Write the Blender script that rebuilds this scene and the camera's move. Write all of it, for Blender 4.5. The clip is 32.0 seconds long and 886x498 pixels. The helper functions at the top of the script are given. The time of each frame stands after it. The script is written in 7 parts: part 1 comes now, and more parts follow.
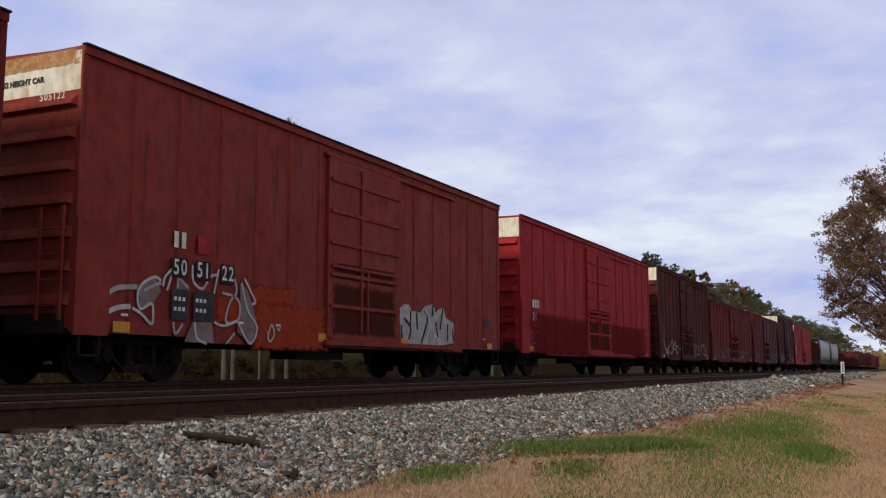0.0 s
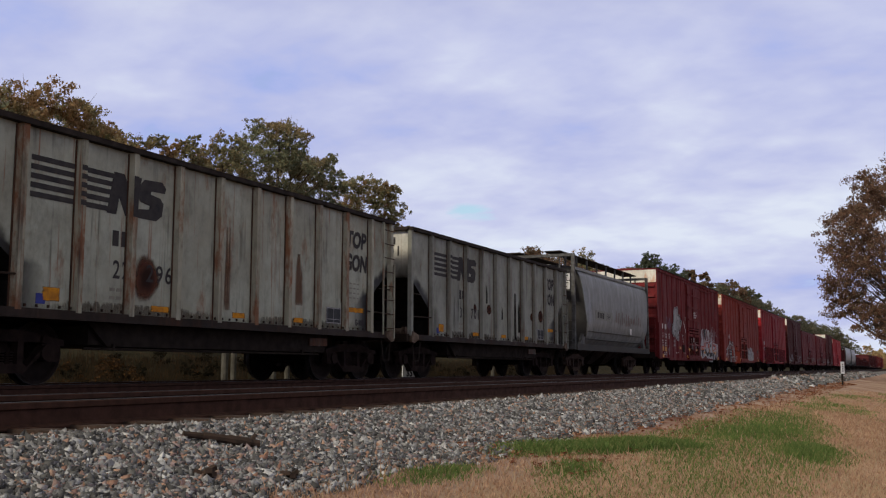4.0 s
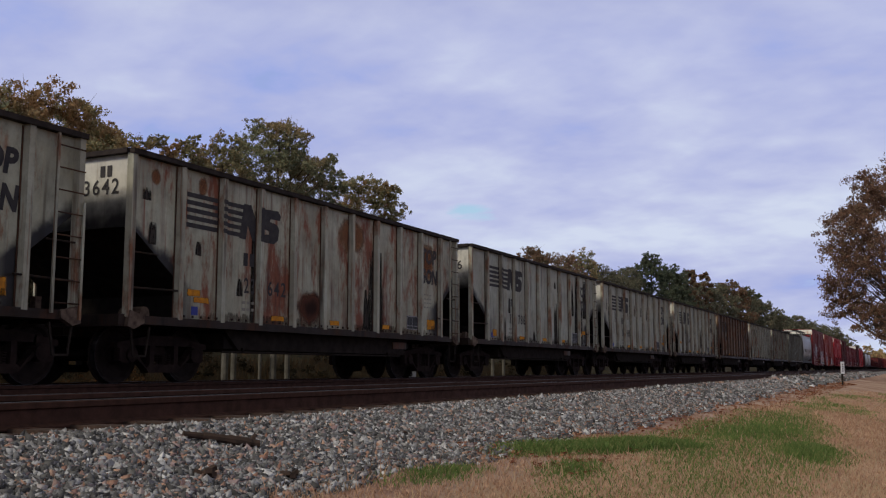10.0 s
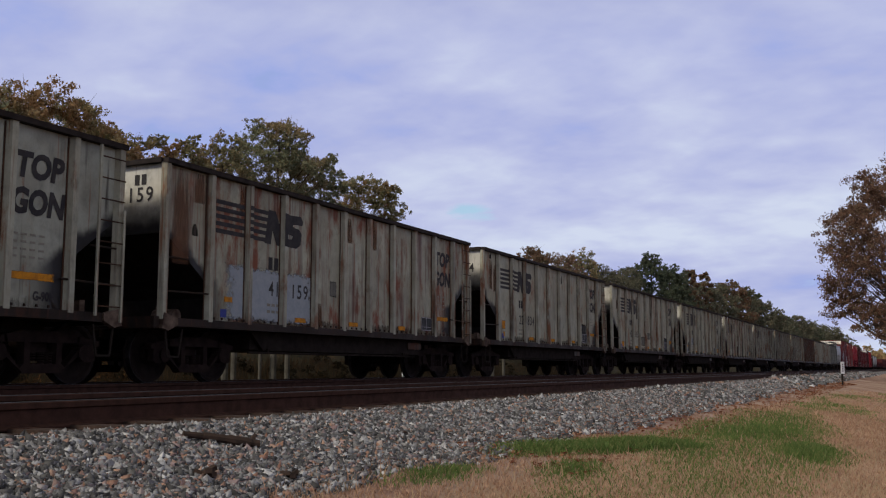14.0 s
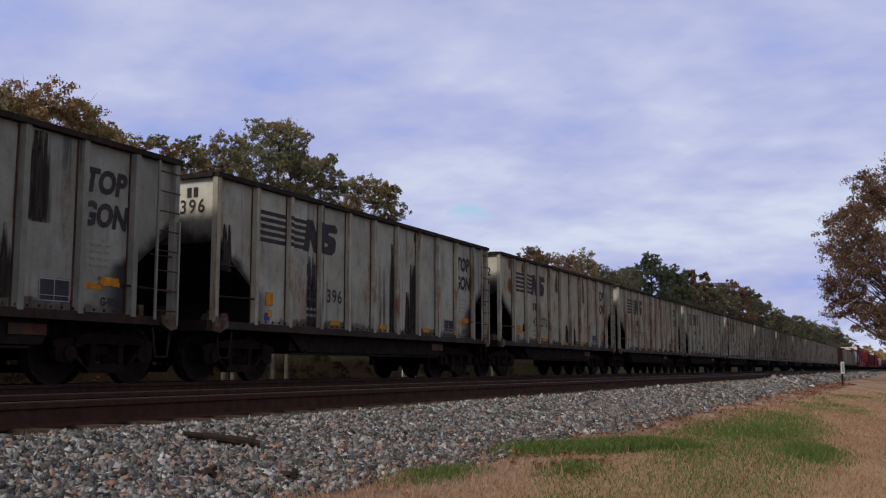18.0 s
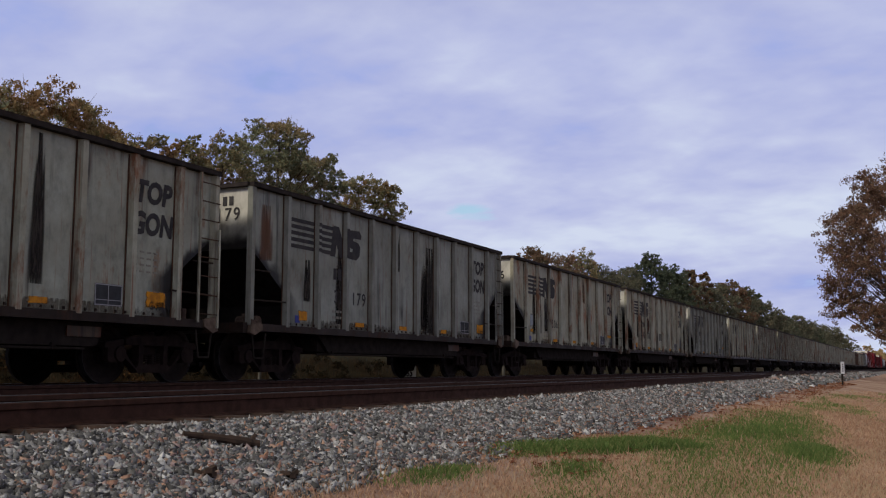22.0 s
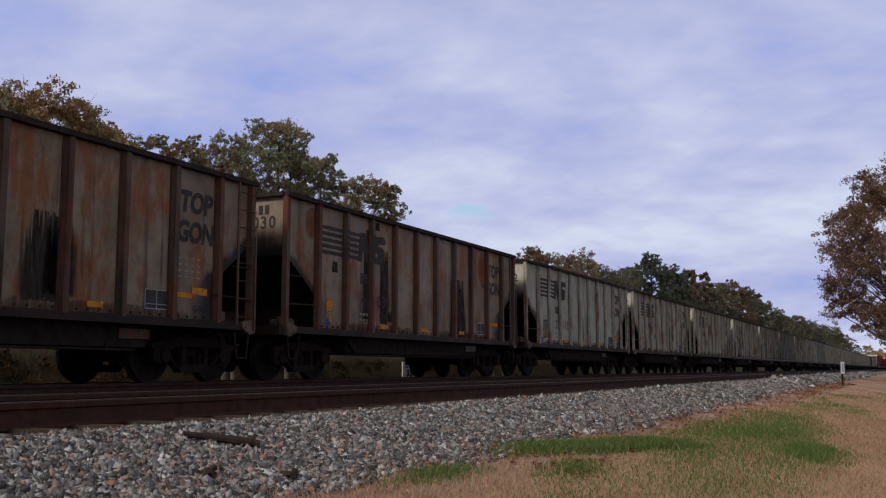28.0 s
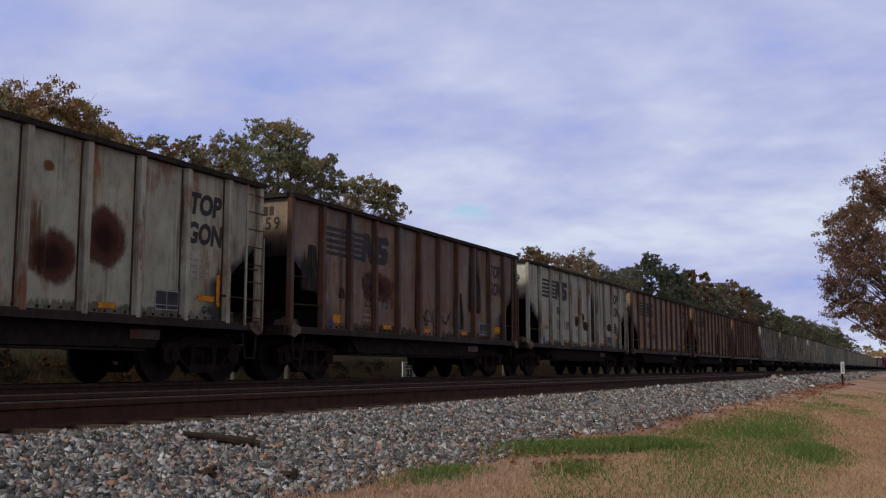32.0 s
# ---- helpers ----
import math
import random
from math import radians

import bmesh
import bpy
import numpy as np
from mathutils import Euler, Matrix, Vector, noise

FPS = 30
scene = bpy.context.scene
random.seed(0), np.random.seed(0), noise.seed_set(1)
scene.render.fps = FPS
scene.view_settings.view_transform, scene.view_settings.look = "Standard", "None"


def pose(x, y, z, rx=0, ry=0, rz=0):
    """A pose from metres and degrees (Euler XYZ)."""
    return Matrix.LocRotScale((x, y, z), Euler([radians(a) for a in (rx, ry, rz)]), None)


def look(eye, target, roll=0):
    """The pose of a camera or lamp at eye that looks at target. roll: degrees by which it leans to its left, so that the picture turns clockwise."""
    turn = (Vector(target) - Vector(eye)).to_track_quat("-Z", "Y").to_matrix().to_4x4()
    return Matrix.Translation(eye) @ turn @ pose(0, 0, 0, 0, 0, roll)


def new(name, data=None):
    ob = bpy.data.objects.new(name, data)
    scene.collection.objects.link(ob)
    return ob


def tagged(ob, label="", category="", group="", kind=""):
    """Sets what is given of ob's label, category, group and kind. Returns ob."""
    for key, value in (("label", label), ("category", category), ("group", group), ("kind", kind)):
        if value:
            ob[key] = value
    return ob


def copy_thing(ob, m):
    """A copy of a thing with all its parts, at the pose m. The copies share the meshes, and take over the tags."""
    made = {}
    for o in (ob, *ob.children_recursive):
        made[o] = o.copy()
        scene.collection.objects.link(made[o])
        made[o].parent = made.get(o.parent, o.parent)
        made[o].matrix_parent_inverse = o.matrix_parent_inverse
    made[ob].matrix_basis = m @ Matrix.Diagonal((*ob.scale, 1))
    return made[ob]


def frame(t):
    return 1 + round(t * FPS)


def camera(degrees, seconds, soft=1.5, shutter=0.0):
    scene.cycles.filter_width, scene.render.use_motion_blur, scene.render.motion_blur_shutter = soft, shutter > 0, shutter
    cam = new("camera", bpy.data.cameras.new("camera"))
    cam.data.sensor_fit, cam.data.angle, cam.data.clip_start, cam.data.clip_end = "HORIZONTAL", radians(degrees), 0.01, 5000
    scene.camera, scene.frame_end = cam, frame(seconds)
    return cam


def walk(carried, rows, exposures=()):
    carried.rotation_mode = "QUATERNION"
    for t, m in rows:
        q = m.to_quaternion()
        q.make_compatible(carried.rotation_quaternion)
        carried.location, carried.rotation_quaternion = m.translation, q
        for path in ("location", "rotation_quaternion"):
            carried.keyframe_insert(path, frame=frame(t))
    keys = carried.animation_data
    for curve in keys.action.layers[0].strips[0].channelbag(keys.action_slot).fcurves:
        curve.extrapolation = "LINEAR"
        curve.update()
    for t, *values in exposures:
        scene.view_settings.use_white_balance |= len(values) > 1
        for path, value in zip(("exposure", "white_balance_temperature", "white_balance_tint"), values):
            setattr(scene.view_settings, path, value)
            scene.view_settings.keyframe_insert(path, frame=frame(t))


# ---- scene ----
# x runs along the railway in the train's direction, y across it, z up from the rail heads
F = 1747.0
cam = camera(2 * math.degrees(math.atan(784 / F)), 32.0, soft=1.2)
TILT = math.atan(212 / F)
TURN = math.atan(832 / math.hypot(F, 212))
EYE = Vector((0, 0, 0.2325))
AIM = EYE + Vector((math.cos(TURN) * math.cos(TILT), math.sin(TURN) * math.cos(TILT), math.sin(TILT)))
walk(cam, [(0, look(EYE, AIM)), (32, look(EYE, AIM))], [(0, 0.26, 6750, 3), (2, 0.26, 6750, 3), (3.5, 0.24, 6760, 4), (5.5, 0.02, 6360, 7), (32, 0.02, 6360, 7)])

NEAR_TRACK = 6.37
TRACK = 12.05
SIDE = 1.6

# ---- light ----
SUN_ELEV, SUN_AZ = radians(34), radians(158)
world = bpy.data.worlds.new("world")
scene.world = world
world.use_nodes = True
wn, wl = world.node_tree.nodes, world.node_tree.links
wn.clear()


def sky_ramp(fac, stops):
    r = wn.new("ShaderNodeValToRGB")
    while len(r.color_ramp.elements) < len(stops):
        r.color_ramp.elements.new(0.5)
    for e, (p, c) in zip(r.color_ramp.elements, stops):
        e.position, e.color = p, (*c, 1)
    wl.new(fac, r.inputs[0])
    return r.outputs[0]


def sky_math(op, a, b):
    m = wn.new("ShaderNodeMath")
    m.operation = op
    for k, v in enumerate((a, b)):
        if isinstance(v, (int, float)):
            m.inputs[k].default_value = v
        else:
            wl.new(v, m.inputs[k])
    return m.outputs[0]


coord = wn.new("ShaderNodeTexCoord")
split = wn.new("ShaderNodeSeparateXYZ")
wl.new(coord.outputs["Generated"], split.inputs[0])
height = sky_math("ADD", sky_math("MAXIMUM", split.outputs[2], 0.0), 0.22)
sheet = wn.new("ShaderNodeCombineXYZ")
wl.new(sky_math("DIVIDE", split.outputs[0], height), sheet.inputs[0])
wl.new(sky_math("DIVIDE", split.outputs[1], height), sheet.inputs[1])


def sky_noise(scale, detail, offset, stretch=(1, 1, 1), distortion=0.4):
    mp = wn.new("ShaderNodeMapping")
    mp.inputs["Location"].default_value = offset
    mp.inputs["Scale"].default_value = stretch
    mp.inputs["Rotation"].default_value = (0, 0, radians(27))
    wl.new(sheet.outputs[0], mp.inputs[0])
    n = wn.new("ShaderNodeTexNoise")
    n.inputs["Scale"].default_value, n.inputs["Detail"].default_value = scale, detail
    n.inputs["Roughness"].default_value, n.inputs["Distortion"].default_value = 0.55, distortion
    wl.new(mp.outputs[0], n.inputs["Vector"])
    return n.outputs["Fac"]


billow = sky_noise(1.5, 4, (3.1, 1.7, 0), (1, 0.9, 1), 0.2)
streak = sky_noise(3.6, 4, (7.4, 2.2, 0), (1.15, 0.8, 1), 0.2)
cover = sky_math("ADD", sky_math("MULTIPLY", sky_math("SUBTRACT", billow, 0.5), 0.60), sky_math("MULTIPLY", sky_math("SUBTRACT", streak, 0.5), 0.22))
cover = sky_math("ADD", cover, 0.5)
band = sky_ramp(split.outputs[2], [(p, (v, v, v)) for p, v in ((0.0, 0.57), (0.03, 0.55), (0.05, 0.42), (0.085, 0.46), (0.125, 0.595), (0.185, 0.585), (0.225, 0.47), (0.29, 0.475), (0.34, 0.50))])
puff = sky_noise(8.0, 4, (2.2, 5.1, 0), (1.1, 0.9, 1), 0.2)
cover = sky_math("ADD", cover, sky_math("MULTIPLY", sky_math("SUBTRACT", puff, 0.5), 0.17))
cover = sky_math("ADD", cover, sky_math("SUBTRACT", band, 0.5))
cover = sky_math("SUBTRACT", cover, sky_math("MULTIPLY", sky_math("MAXIMUM", sky_math("SUBTRACT", split.outputs[1], 0.42), 0.0), 0.24))
# a small opening in the clouds above the line
hole = wn.new("ShaderNodeVectorMath")
hole.operation = "DISTANCE"
hole.inputs[1].default_value = (2.393, 1.041, 0)
wl.new(sheet.outputs[0], hole.inputs[0])
ragged = sky_math("ADD", hole.outputs["Value"], sky_math("MULTIPLY", sky_math("SUBTRACT", sky_noise(11.0, 6, (1, 2, 0), (1.4, 0.7, 1)), 0.5), 0.16))
torn = wn.new("ShaderNodeMapRange")
torn.inputs[1].default_value, torn.inputs[2].default_value, torn.inputs[3].default_value, torn.inputs[4].default_value = 0.028, 0.075, 0.95, 0.0
wl.new(ragged, torn.inputs[0])
cloud = sky_ramp(cover, [(0.38, (0.36, 0.42, 0.77)), (0.45, (0.445, 0.475, 0.755)), (0.53, (0.53, 0.555, 0.79)), (0.64, (0.665, 0.705, 0.86))])
# overhead, mostly out of view, plain grey cloud deck added to dim fill light
deck = wn.new("ShaderNodeMapRange")
deck.interpolation_type = "SMOOTHSTEP"
deck.inputs[1].default_value, deck.inputs[2].default_value = 0.30, 0.62
wl.new(split.outputs[2], deck.inputs[0])
zenith_mix = wn.new("ShaderNodeMix")
zenith_mix.data_type = "RGBA"
zenith_mix.inputs[7].default_value = (0.40, 0.375, 0.35, 1)
wl.new(deck.outputs[0], zenith_mix.inputs[0])
wl.new(cloud, zenith_mix.inputs[6])
cloud = zenith_mix.outputs[2]
gap = sky_math("SUBTRACT", sky_ramp(cover, [(0.28, (0.25, 0.25, 0.25)), (0.39, (1, 1, 1))]), torn.outputs[0])
sky = wn.new("ShaderNodeTexSky")
sky.sky_type, sky.sun_disc = "NISHITA", False
sky.sun_elevation, sky.sun_rotation = SUN_ELEV, radians(90) - SUN_AZ
clear, clouds, mix, out = wn.new("ShaderNodeBackground"), wn.new("ShaderNodeBackground"), wn.new("ShaderNodeMixShader"), wn.new("ShaderNodeOutputWorld")
clear.inputs[1].default_value = 0.13
clouds.inputs[1].default_value = 0.97
wl.new(sky.outputs[0], clear.inputs[0])
wl.new(cloud, clouds.inputs[0])
wl.new(gap, mix.inputs[0])
wl.new(clear.outputs[0], mix.inputs[1])
wl.new(clouds.outputs[0], mix.inputs[2])
wl.new(mix.outputs[0], out.inputs[0])

sun = new("sun", bpy.data.lights.new("sun", "SUN"))
sun.data.energy, sun.data.angle, sun.data.color = 2.4, radians(12), (1.0, 0.90, 0.77)
sun_from = Vector((math.cos(SUN_AZ) * math.cos(SUN_ELEV), math.sin(SUN_AZ) * math.cos(SUN_ELEV), math.sin(SUN_ELEV)))
sun.matrix_world = look(sun_from * 50, (0, 0, 0))


# ---- materials ----
def blank(name, rough=0.7, metal=0.0):
    m = bpy.data.materials.new(name)
    m.use_nodes = True
    b = m.node_tree.nodes["Principled BSDF"]
    b.inputs["Roughness"].default_value, b.inputs["Metallic"].default_value = rough, metal
    b.inputs["Specular IOR Level"].default_value = 0.3
    return m, m.node_tree.nodes, m.node_tree.links, b


def ramp(n, l, fac, stops):
    r = n.new("ShaderNodeValToRGB")
    while len(r.color_ramp.elements) < len(stops):
        r.color_ramp.elements.new(0.5)
    for e, (p, c) in zip(r.color_ramp.elements, stops):
        e.position, e.color = p, (*c, 1) if len(c) == 3 else c
    l.new(fac, r.inputs[0])
    return r.outputs[0]


def grey(*stops):
    return [(p, (v, v, v)) for p, v in stops]


def noise_tex(n, l, vec, scale, detail=4, rough=0.55, stretch=None):
    if stretch:
        mp = n.new("ShaderNodeMapping")
        mp.inputs["Scale"].default_value = stretch
        l.new(vec, mp.inputs[0])
        vec = mp.outputs[0]
    t = n.new("ShaderNodeTexNoise")
    t.inputs["Scale"].default_value, t.inputs["Detail"].default_value, t.inputs["Roughness"].default_value = scale, detail, rough
    l.new(vec, t.inputs["Vector"])
    return t.outputs["Fac"]


def mixed(n, l, fac, a, b, mode="MIX"):
    m = n.new("ShaderNodeMix")
    m.data_type, m.blend_type = "RGBA", mode
    for sock, v in ((m.inputs[0], fac), (m.inputs[6], a), (m.inputs[7], b)):
        if isinstance(v, (int, float)):
            sock.default_value = v
        elif isinstance(v, tuple):
            sock.default_value = (*v, 1)
        else:
            l.new(v, sock)
    return m.outputs[2]


def bumped(n, l, b, fac, strength, distance):
    k = n.new("ShaderNodeBump")
    k.inputs["Strength"].default_value, k.inputs["Distance"].default_value = strength, distance
    l.new(fac, k.inputs["Height"])
    l.new(k.outputs[0], b.inputs["Normal"])


def shifted(n, l, by=40.0):
    """Object coordinates, moved by each object's own random number."""
    c, o = n.new("ShaderNodeTexCoord"), n.new("ShaderNodeObjectInfo")
    k = n.new("ShaderNodeMath")
    k.operation = "MULTIPLY"
    k.inputs[1].default_value = by
    l.new(o.outputs["Random"], k.inputs[0])
    a = n.new("ShaderNodeVectorMath")
    l.new(c.outputs["Object"], a.inputs[0])
    l.new(k.outputs[0], a.inputs[1])
    return a.outputs[0]


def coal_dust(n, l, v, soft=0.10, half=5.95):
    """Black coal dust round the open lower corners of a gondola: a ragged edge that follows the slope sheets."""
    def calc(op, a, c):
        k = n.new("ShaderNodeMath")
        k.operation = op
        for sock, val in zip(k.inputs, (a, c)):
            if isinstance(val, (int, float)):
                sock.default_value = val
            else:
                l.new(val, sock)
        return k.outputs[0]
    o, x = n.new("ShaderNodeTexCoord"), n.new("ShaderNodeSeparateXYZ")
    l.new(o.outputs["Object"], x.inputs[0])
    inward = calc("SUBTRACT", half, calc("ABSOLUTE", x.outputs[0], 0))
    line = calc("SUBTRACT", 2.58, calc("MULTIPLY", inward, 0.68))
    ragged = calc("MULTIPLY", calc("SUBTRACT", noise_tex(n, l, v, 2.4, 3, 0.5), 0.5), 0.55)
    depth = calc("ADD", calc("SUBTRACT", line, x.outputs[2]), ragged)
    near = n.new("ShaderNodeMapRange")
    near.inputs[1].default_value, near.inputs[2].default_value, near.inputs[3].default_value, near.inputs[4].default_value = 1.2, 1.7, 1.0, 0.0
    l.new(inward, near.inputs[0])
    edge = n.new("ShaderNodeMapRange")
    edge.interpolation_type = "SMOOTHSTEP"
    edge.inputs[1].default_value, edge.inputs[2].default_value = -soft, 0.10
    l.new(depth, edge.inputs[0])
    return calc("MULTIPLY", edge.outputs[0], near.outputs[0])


def paint(name, base, worn, rust, run, runs=0.5, rusty=0.5, rough=0.5, soot=False, gloss=0.2, half=5.95):
    """Old car paint: base and worn shades, rust patches and vertical runs."""
    m, n, l, b = blank(name, rough)
    v = shifted(n, l)
    col = mixed(n, l, ramp(n, l, noise_tex(n, l, v, 0.9, 5), grey((0.38, 0), (0.62, 1))), base, worn)
    fine = noise_tex(n, l, v, 14, 5, 0.65)
    col = mixed(n, l, ramp(n, l, fine, grey((0.45, 0), (0.75, 0.45))), col, worn)
    patch = noise_tex(n, l, v, 1.5, 7, 0.7, (1.5, 1.5, 0.5))
    col = mixed(n, l, ramp(n, l, patch, grey((0.65 - 0.25 * rusty, 0), (0.75 - 0.24 * rusty, min(1, 0.35 + rusty)))), col, rust)
    drip = noise_tex(n, l, v, 1.0, 4, 0.6, (6.5, 6.5, 0.28))
    gate = noise_tex(n, l, v, 0.8, 2, 0.5)
    drip_mask = ramp(n, l, drip, grey((0.66 - 0.16 * runs, 0), (0.75 - 0.12 * runs, 0.9)))
    gate_mask = ramp(n, l, gate, grey((0.55 - 0.2 * runs, 0), (0.62, 1)))
    both = mixed(n, l, 1.0, drip_mask, gate_mask, "MULTIPLY")
    col = mixed(n, l, both, col, run)
    blot = noise_tex(n, l, v, 4.5, 9, 0.72, (1, 1, 0.6))
    col = mixed(n, l, 1.0, col, ramp(n, l, blot, grey((0.30, 0.62), (0.50, 0.95), (0.70, 1.12))), "MULTIPLY")
    thin = noise_tex(n, l, v, 1.0, 4, 0.65, (17, 17, 0.45))
    col = mixed(n, l, ramp(n, l, thin, grey((0.64 - 0.06 * runs, 0), (0.74 - 0.06 * runs, 0.55 + 0.3 * runs))), col, rust)
    b.inputs["Specular IOR Level"].default_value = gloss
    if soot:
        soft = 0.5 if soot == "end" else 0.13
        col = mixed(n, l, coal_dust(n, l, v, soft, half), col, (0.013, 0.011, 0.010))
    l.new(col, b.inputs["Base Color"])
    l.new(ramp(n, l, patch, grey((0.4, rough - 0.1), (0.7, min(1, rough + 0.25)))), b.inputs["Roughness"])
    bumped(n, l, b, fine, 0.25, 0.004)
    return m


def plain(name, col, second=None, rough=0.7, metal=0.0, scale=6.0, bump=0.003, gloss=0.12):
    m, n, l, b = blank(name, rough, metal)
    b.inputs["Specular IOR Level"].default_value = gloss
    v = shifted(n, l)
    second = second or tuple(0.72 * k for k in col)
    f = noise_tex(n, l, v, scale, 6, 0.6)
    l.new(mixed(n, l, ramp(n, l, f, grey((0.35, 0), (0.65, 1))), col, second), b.inputs["Base Color"])
    l.new(ramp(n, l, f, grey((0.3, max(0.05, rough - 0.12)), (0.7, min(1, rough + 0.12)))), b.inputs["Roughness"])
    if bump:
        bumped(n, l, b, noise_tex(n, l, v, scale * 6, 3), 0.3, bump)
    return m


def leafy(name, stops, rough=0.75, turned=None):
    """Leaves: each one takes its own shade, and whole boughs may have turned colour."""
    m, n, l, b = blank(name, rough)
    g = n.new("ShaderNodeNewGeometry")
    col = ramp(n, l, g.outputs["Random Per Island"], stops)
    o = n.new("ShaderNodeTexCoord")
    big = noise_tex(n, l, o.outputs["Object"], 0.35, 3)
    col = mixed(n, l, ramp(n, l, big, grey((0.3, 0.0), (0.7, 0.5))), col, stops[0][1])
    if turned:
        bough = noise_tex(n, l, shifted(n, l), 0.24, 2)
        col = mixed(n, l, ramp(n, l, bough, grey((0.47, 0.0), (0.60, 0.75))), col, turned)
    l.new(col, b.inputs["Base Color"])
    t = n.new("ShaderNodeBsdfTranslucent")
    l.new(col, t.inputs[0])
    k = n.new("ShaderNodeMixShader")
    k.inputs[0].default_value = 0.35
    b.inputs["Specular IOR Level"].default_value = 0.08
    l.new(b.outputs[0], k.inputs[1])
    l.new(t.outputs[0], k.inputs[2])
    l.new(k.outputs[0], n["Material Output"].inputs[0])
    return m


GON = {
    "white": ((0.33, 0.338, 0.275), (0.255, 0.25, 0.195), (0.19, 0.070, 0.030), (0.028, 0.021, 0.016), 0.72, 0.30),
    "cream": ((0.335, 0.325, 0.24), (0.26, 0.245, 0.172), (0.21, 0.072, 0.028), (0.045, 0.025, 0.017), 0.60, 0.46),
    "grey": ((0.255, 0.26, 0.22), (0.19, 0.19, 0.155), (0.13, 0.06, 0.036), (0.024, 0.022, 0.02), 0.7, 0.22),
    "streaked": ((0.35, 0.345, 0.255), (0.25, 0.23, 0.16), (0.17, 0.048, 0.022), (0.09, 0.026, 0.014), 0.95, 0.60),
    "tan": ((0.22, 0.175, 0.118), (0.15, 0.110, 0.070), (0.19, 0.072, 0.026), (0.026, 0.018, 0.012), 0.6, 0.6),
    "rust": ((0.175, 0.118, 0.072), (0.105, 0.066, 0.042), (0.16, 0.058, 0.024), (0.03, 0.016, 0.011), 0.7, 0.62),
}
GON_MADE = {}


def gon_paint(look_, half):
    """The side paint of a gondola, with coal dust at the corners of a car of this half length."""
    if (look_, half) not in GON_MADE:
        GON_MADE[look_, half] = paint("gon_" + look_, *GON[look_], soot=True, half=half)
    return GON_MADE[look_, half]


# brightness put into the end paint, paler than the sides, against shade between cars
END = {
    "white": paint("end_lit", (0.52, 0.505, 0.45), (0.42, 0.39, 0.33), (0.16, 0.075, 0.04), (0.06, 0.05, 0.045), 0.35, 0.15, soot="end"),
    "tan": paint("end_tan_lit", (0.26, 0.20, 0.145), (0.18, 0.13, 0.09), (0.14, 0.06, 0.03), (0.05, 0.035, 0.03), 0.4, 0.4, soot="end"),
}
POST = {
    "grey": paint("post_grey", (0.225, 0.225, 0.19), (0.17, 0.165, 0.135), (0.13, 0.066, 0.04), (0.05, 0.035, 0.028), 0.6, 0.25, gloss=0.15),
    "white": paint("post_white", (0.36, 0.355, 0.275), (0.27, 0.25, 0.185), (0.18, 0.066, 0.028), (0.045, 0.026, 0.019), 0.9, 0.52, gloss=0.15),
    "tan": paint("post_tan", (0.095, 0.062, 0.037), (0.055, 0.036, 0.023), (0.10, 0.038, 0.017), (0.02, 0.014, 0.011), 0.8, 0.8, gloss=0.15),
}
BOX = {
    "oxide": paint("box_oxide", (0.235, 0.033, 0.025), (0.19, 0.030, 0.023), (0.14, 0.034, 0.024), (0.085, 0.026, 0.019), 0.6, 0.3, 0.65, gloss=0.12),
    "maroon": paint("box_maroon", (0.145, 0.015, 0.017), (0.112, 0.014, 0.015), (0.072, 0.016, 0.013), (0.042, 0.012, 0.011), 0.55, 0.25, 0.65, gloss=0.12),
    "red": paint("box_red", (0.35, 0.020, 0.026), (0.27, 0.019, 0.024), (0.15, 0.020, 0.020), (0.10, 0.014, 0.015), 0.45, 0.2, 0.65, gloss=0.10),
    "brown": paint("box_brown", (0.090, 0.019, 0.020), (0.066, 0.016, 0.016), (0.06, 0.021, 0.014), (0.022, 0.011, 0.010), 0.6, 0.4, 0.7, gloss=0.10),
}
end_white = paint("end_white", (0.74, 0.71, 0.62), (0.62, 0.58, 0.49), (0.5, 0.22, 0.1), (0.4, 0.2, 0.12), 0.4, 0.3)
hopper_grey = paint("hopper_grey", (0.215, 0.216, 0.205), (0.175, 0.175, 0.164), (0.125, 0.115, 0.10), (0.115, 0.11, 0.10), 0.05, 0.12, 0.42, gloss=0.35)
frame_grey = plain("frame_grey", (0.12, 0.118, 0.114), (0.05, 0.046, 0.044), 0.75)
hopper_end = plain("hopper_end", (0.044, 0.042, 0.041), (0.070, 0.065, 0.061), 0.85, 0, 2.0)
hopper_truck = plain("hopper_truck", (0.055, 0.032, 0.023), (0.028, 0.018, 0.014), 0.9)
name_grey = plain("name_grey", (0.24, 0.235, 0.215), (0.19, 0.185, 0.165), 0.6)
rail_dark = plain("rail_dark", (0.030, 0.022, 0.019), (0.016, 0.012, 0.011), 0.8)
sill_brown = paint("sill_brown", (0.036, 0.024, 0.019), (0.022, 0.016, 0.013), (0.06, 0.028, 0.018), (0.014, 0.010, 0.009), 0.6, 0.4, gloss=0.06)
seam_rust = plain("seam_rust", (0.030, 0.017, 0.012), (0.085, 0.045, 0.028), 0.9, 0, 2.2)
faded_print = plain("faded_print", (0.17, 0.155, 0.13), (0.24, 0.22, 0.18), 0.8)
under = plain("under", (0.030, 0.023, 0.019), (0.018, 0.014, 0.012), 0.95, gloss=0.03)
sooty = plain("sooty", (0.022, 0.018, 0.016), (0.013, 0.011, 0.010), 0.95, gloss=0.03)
truck_iron = plain("truck_iron", (0.026, 0.016, 0.013), (0.014, 0.009, 0.008), 0.9, gloss=0.06)
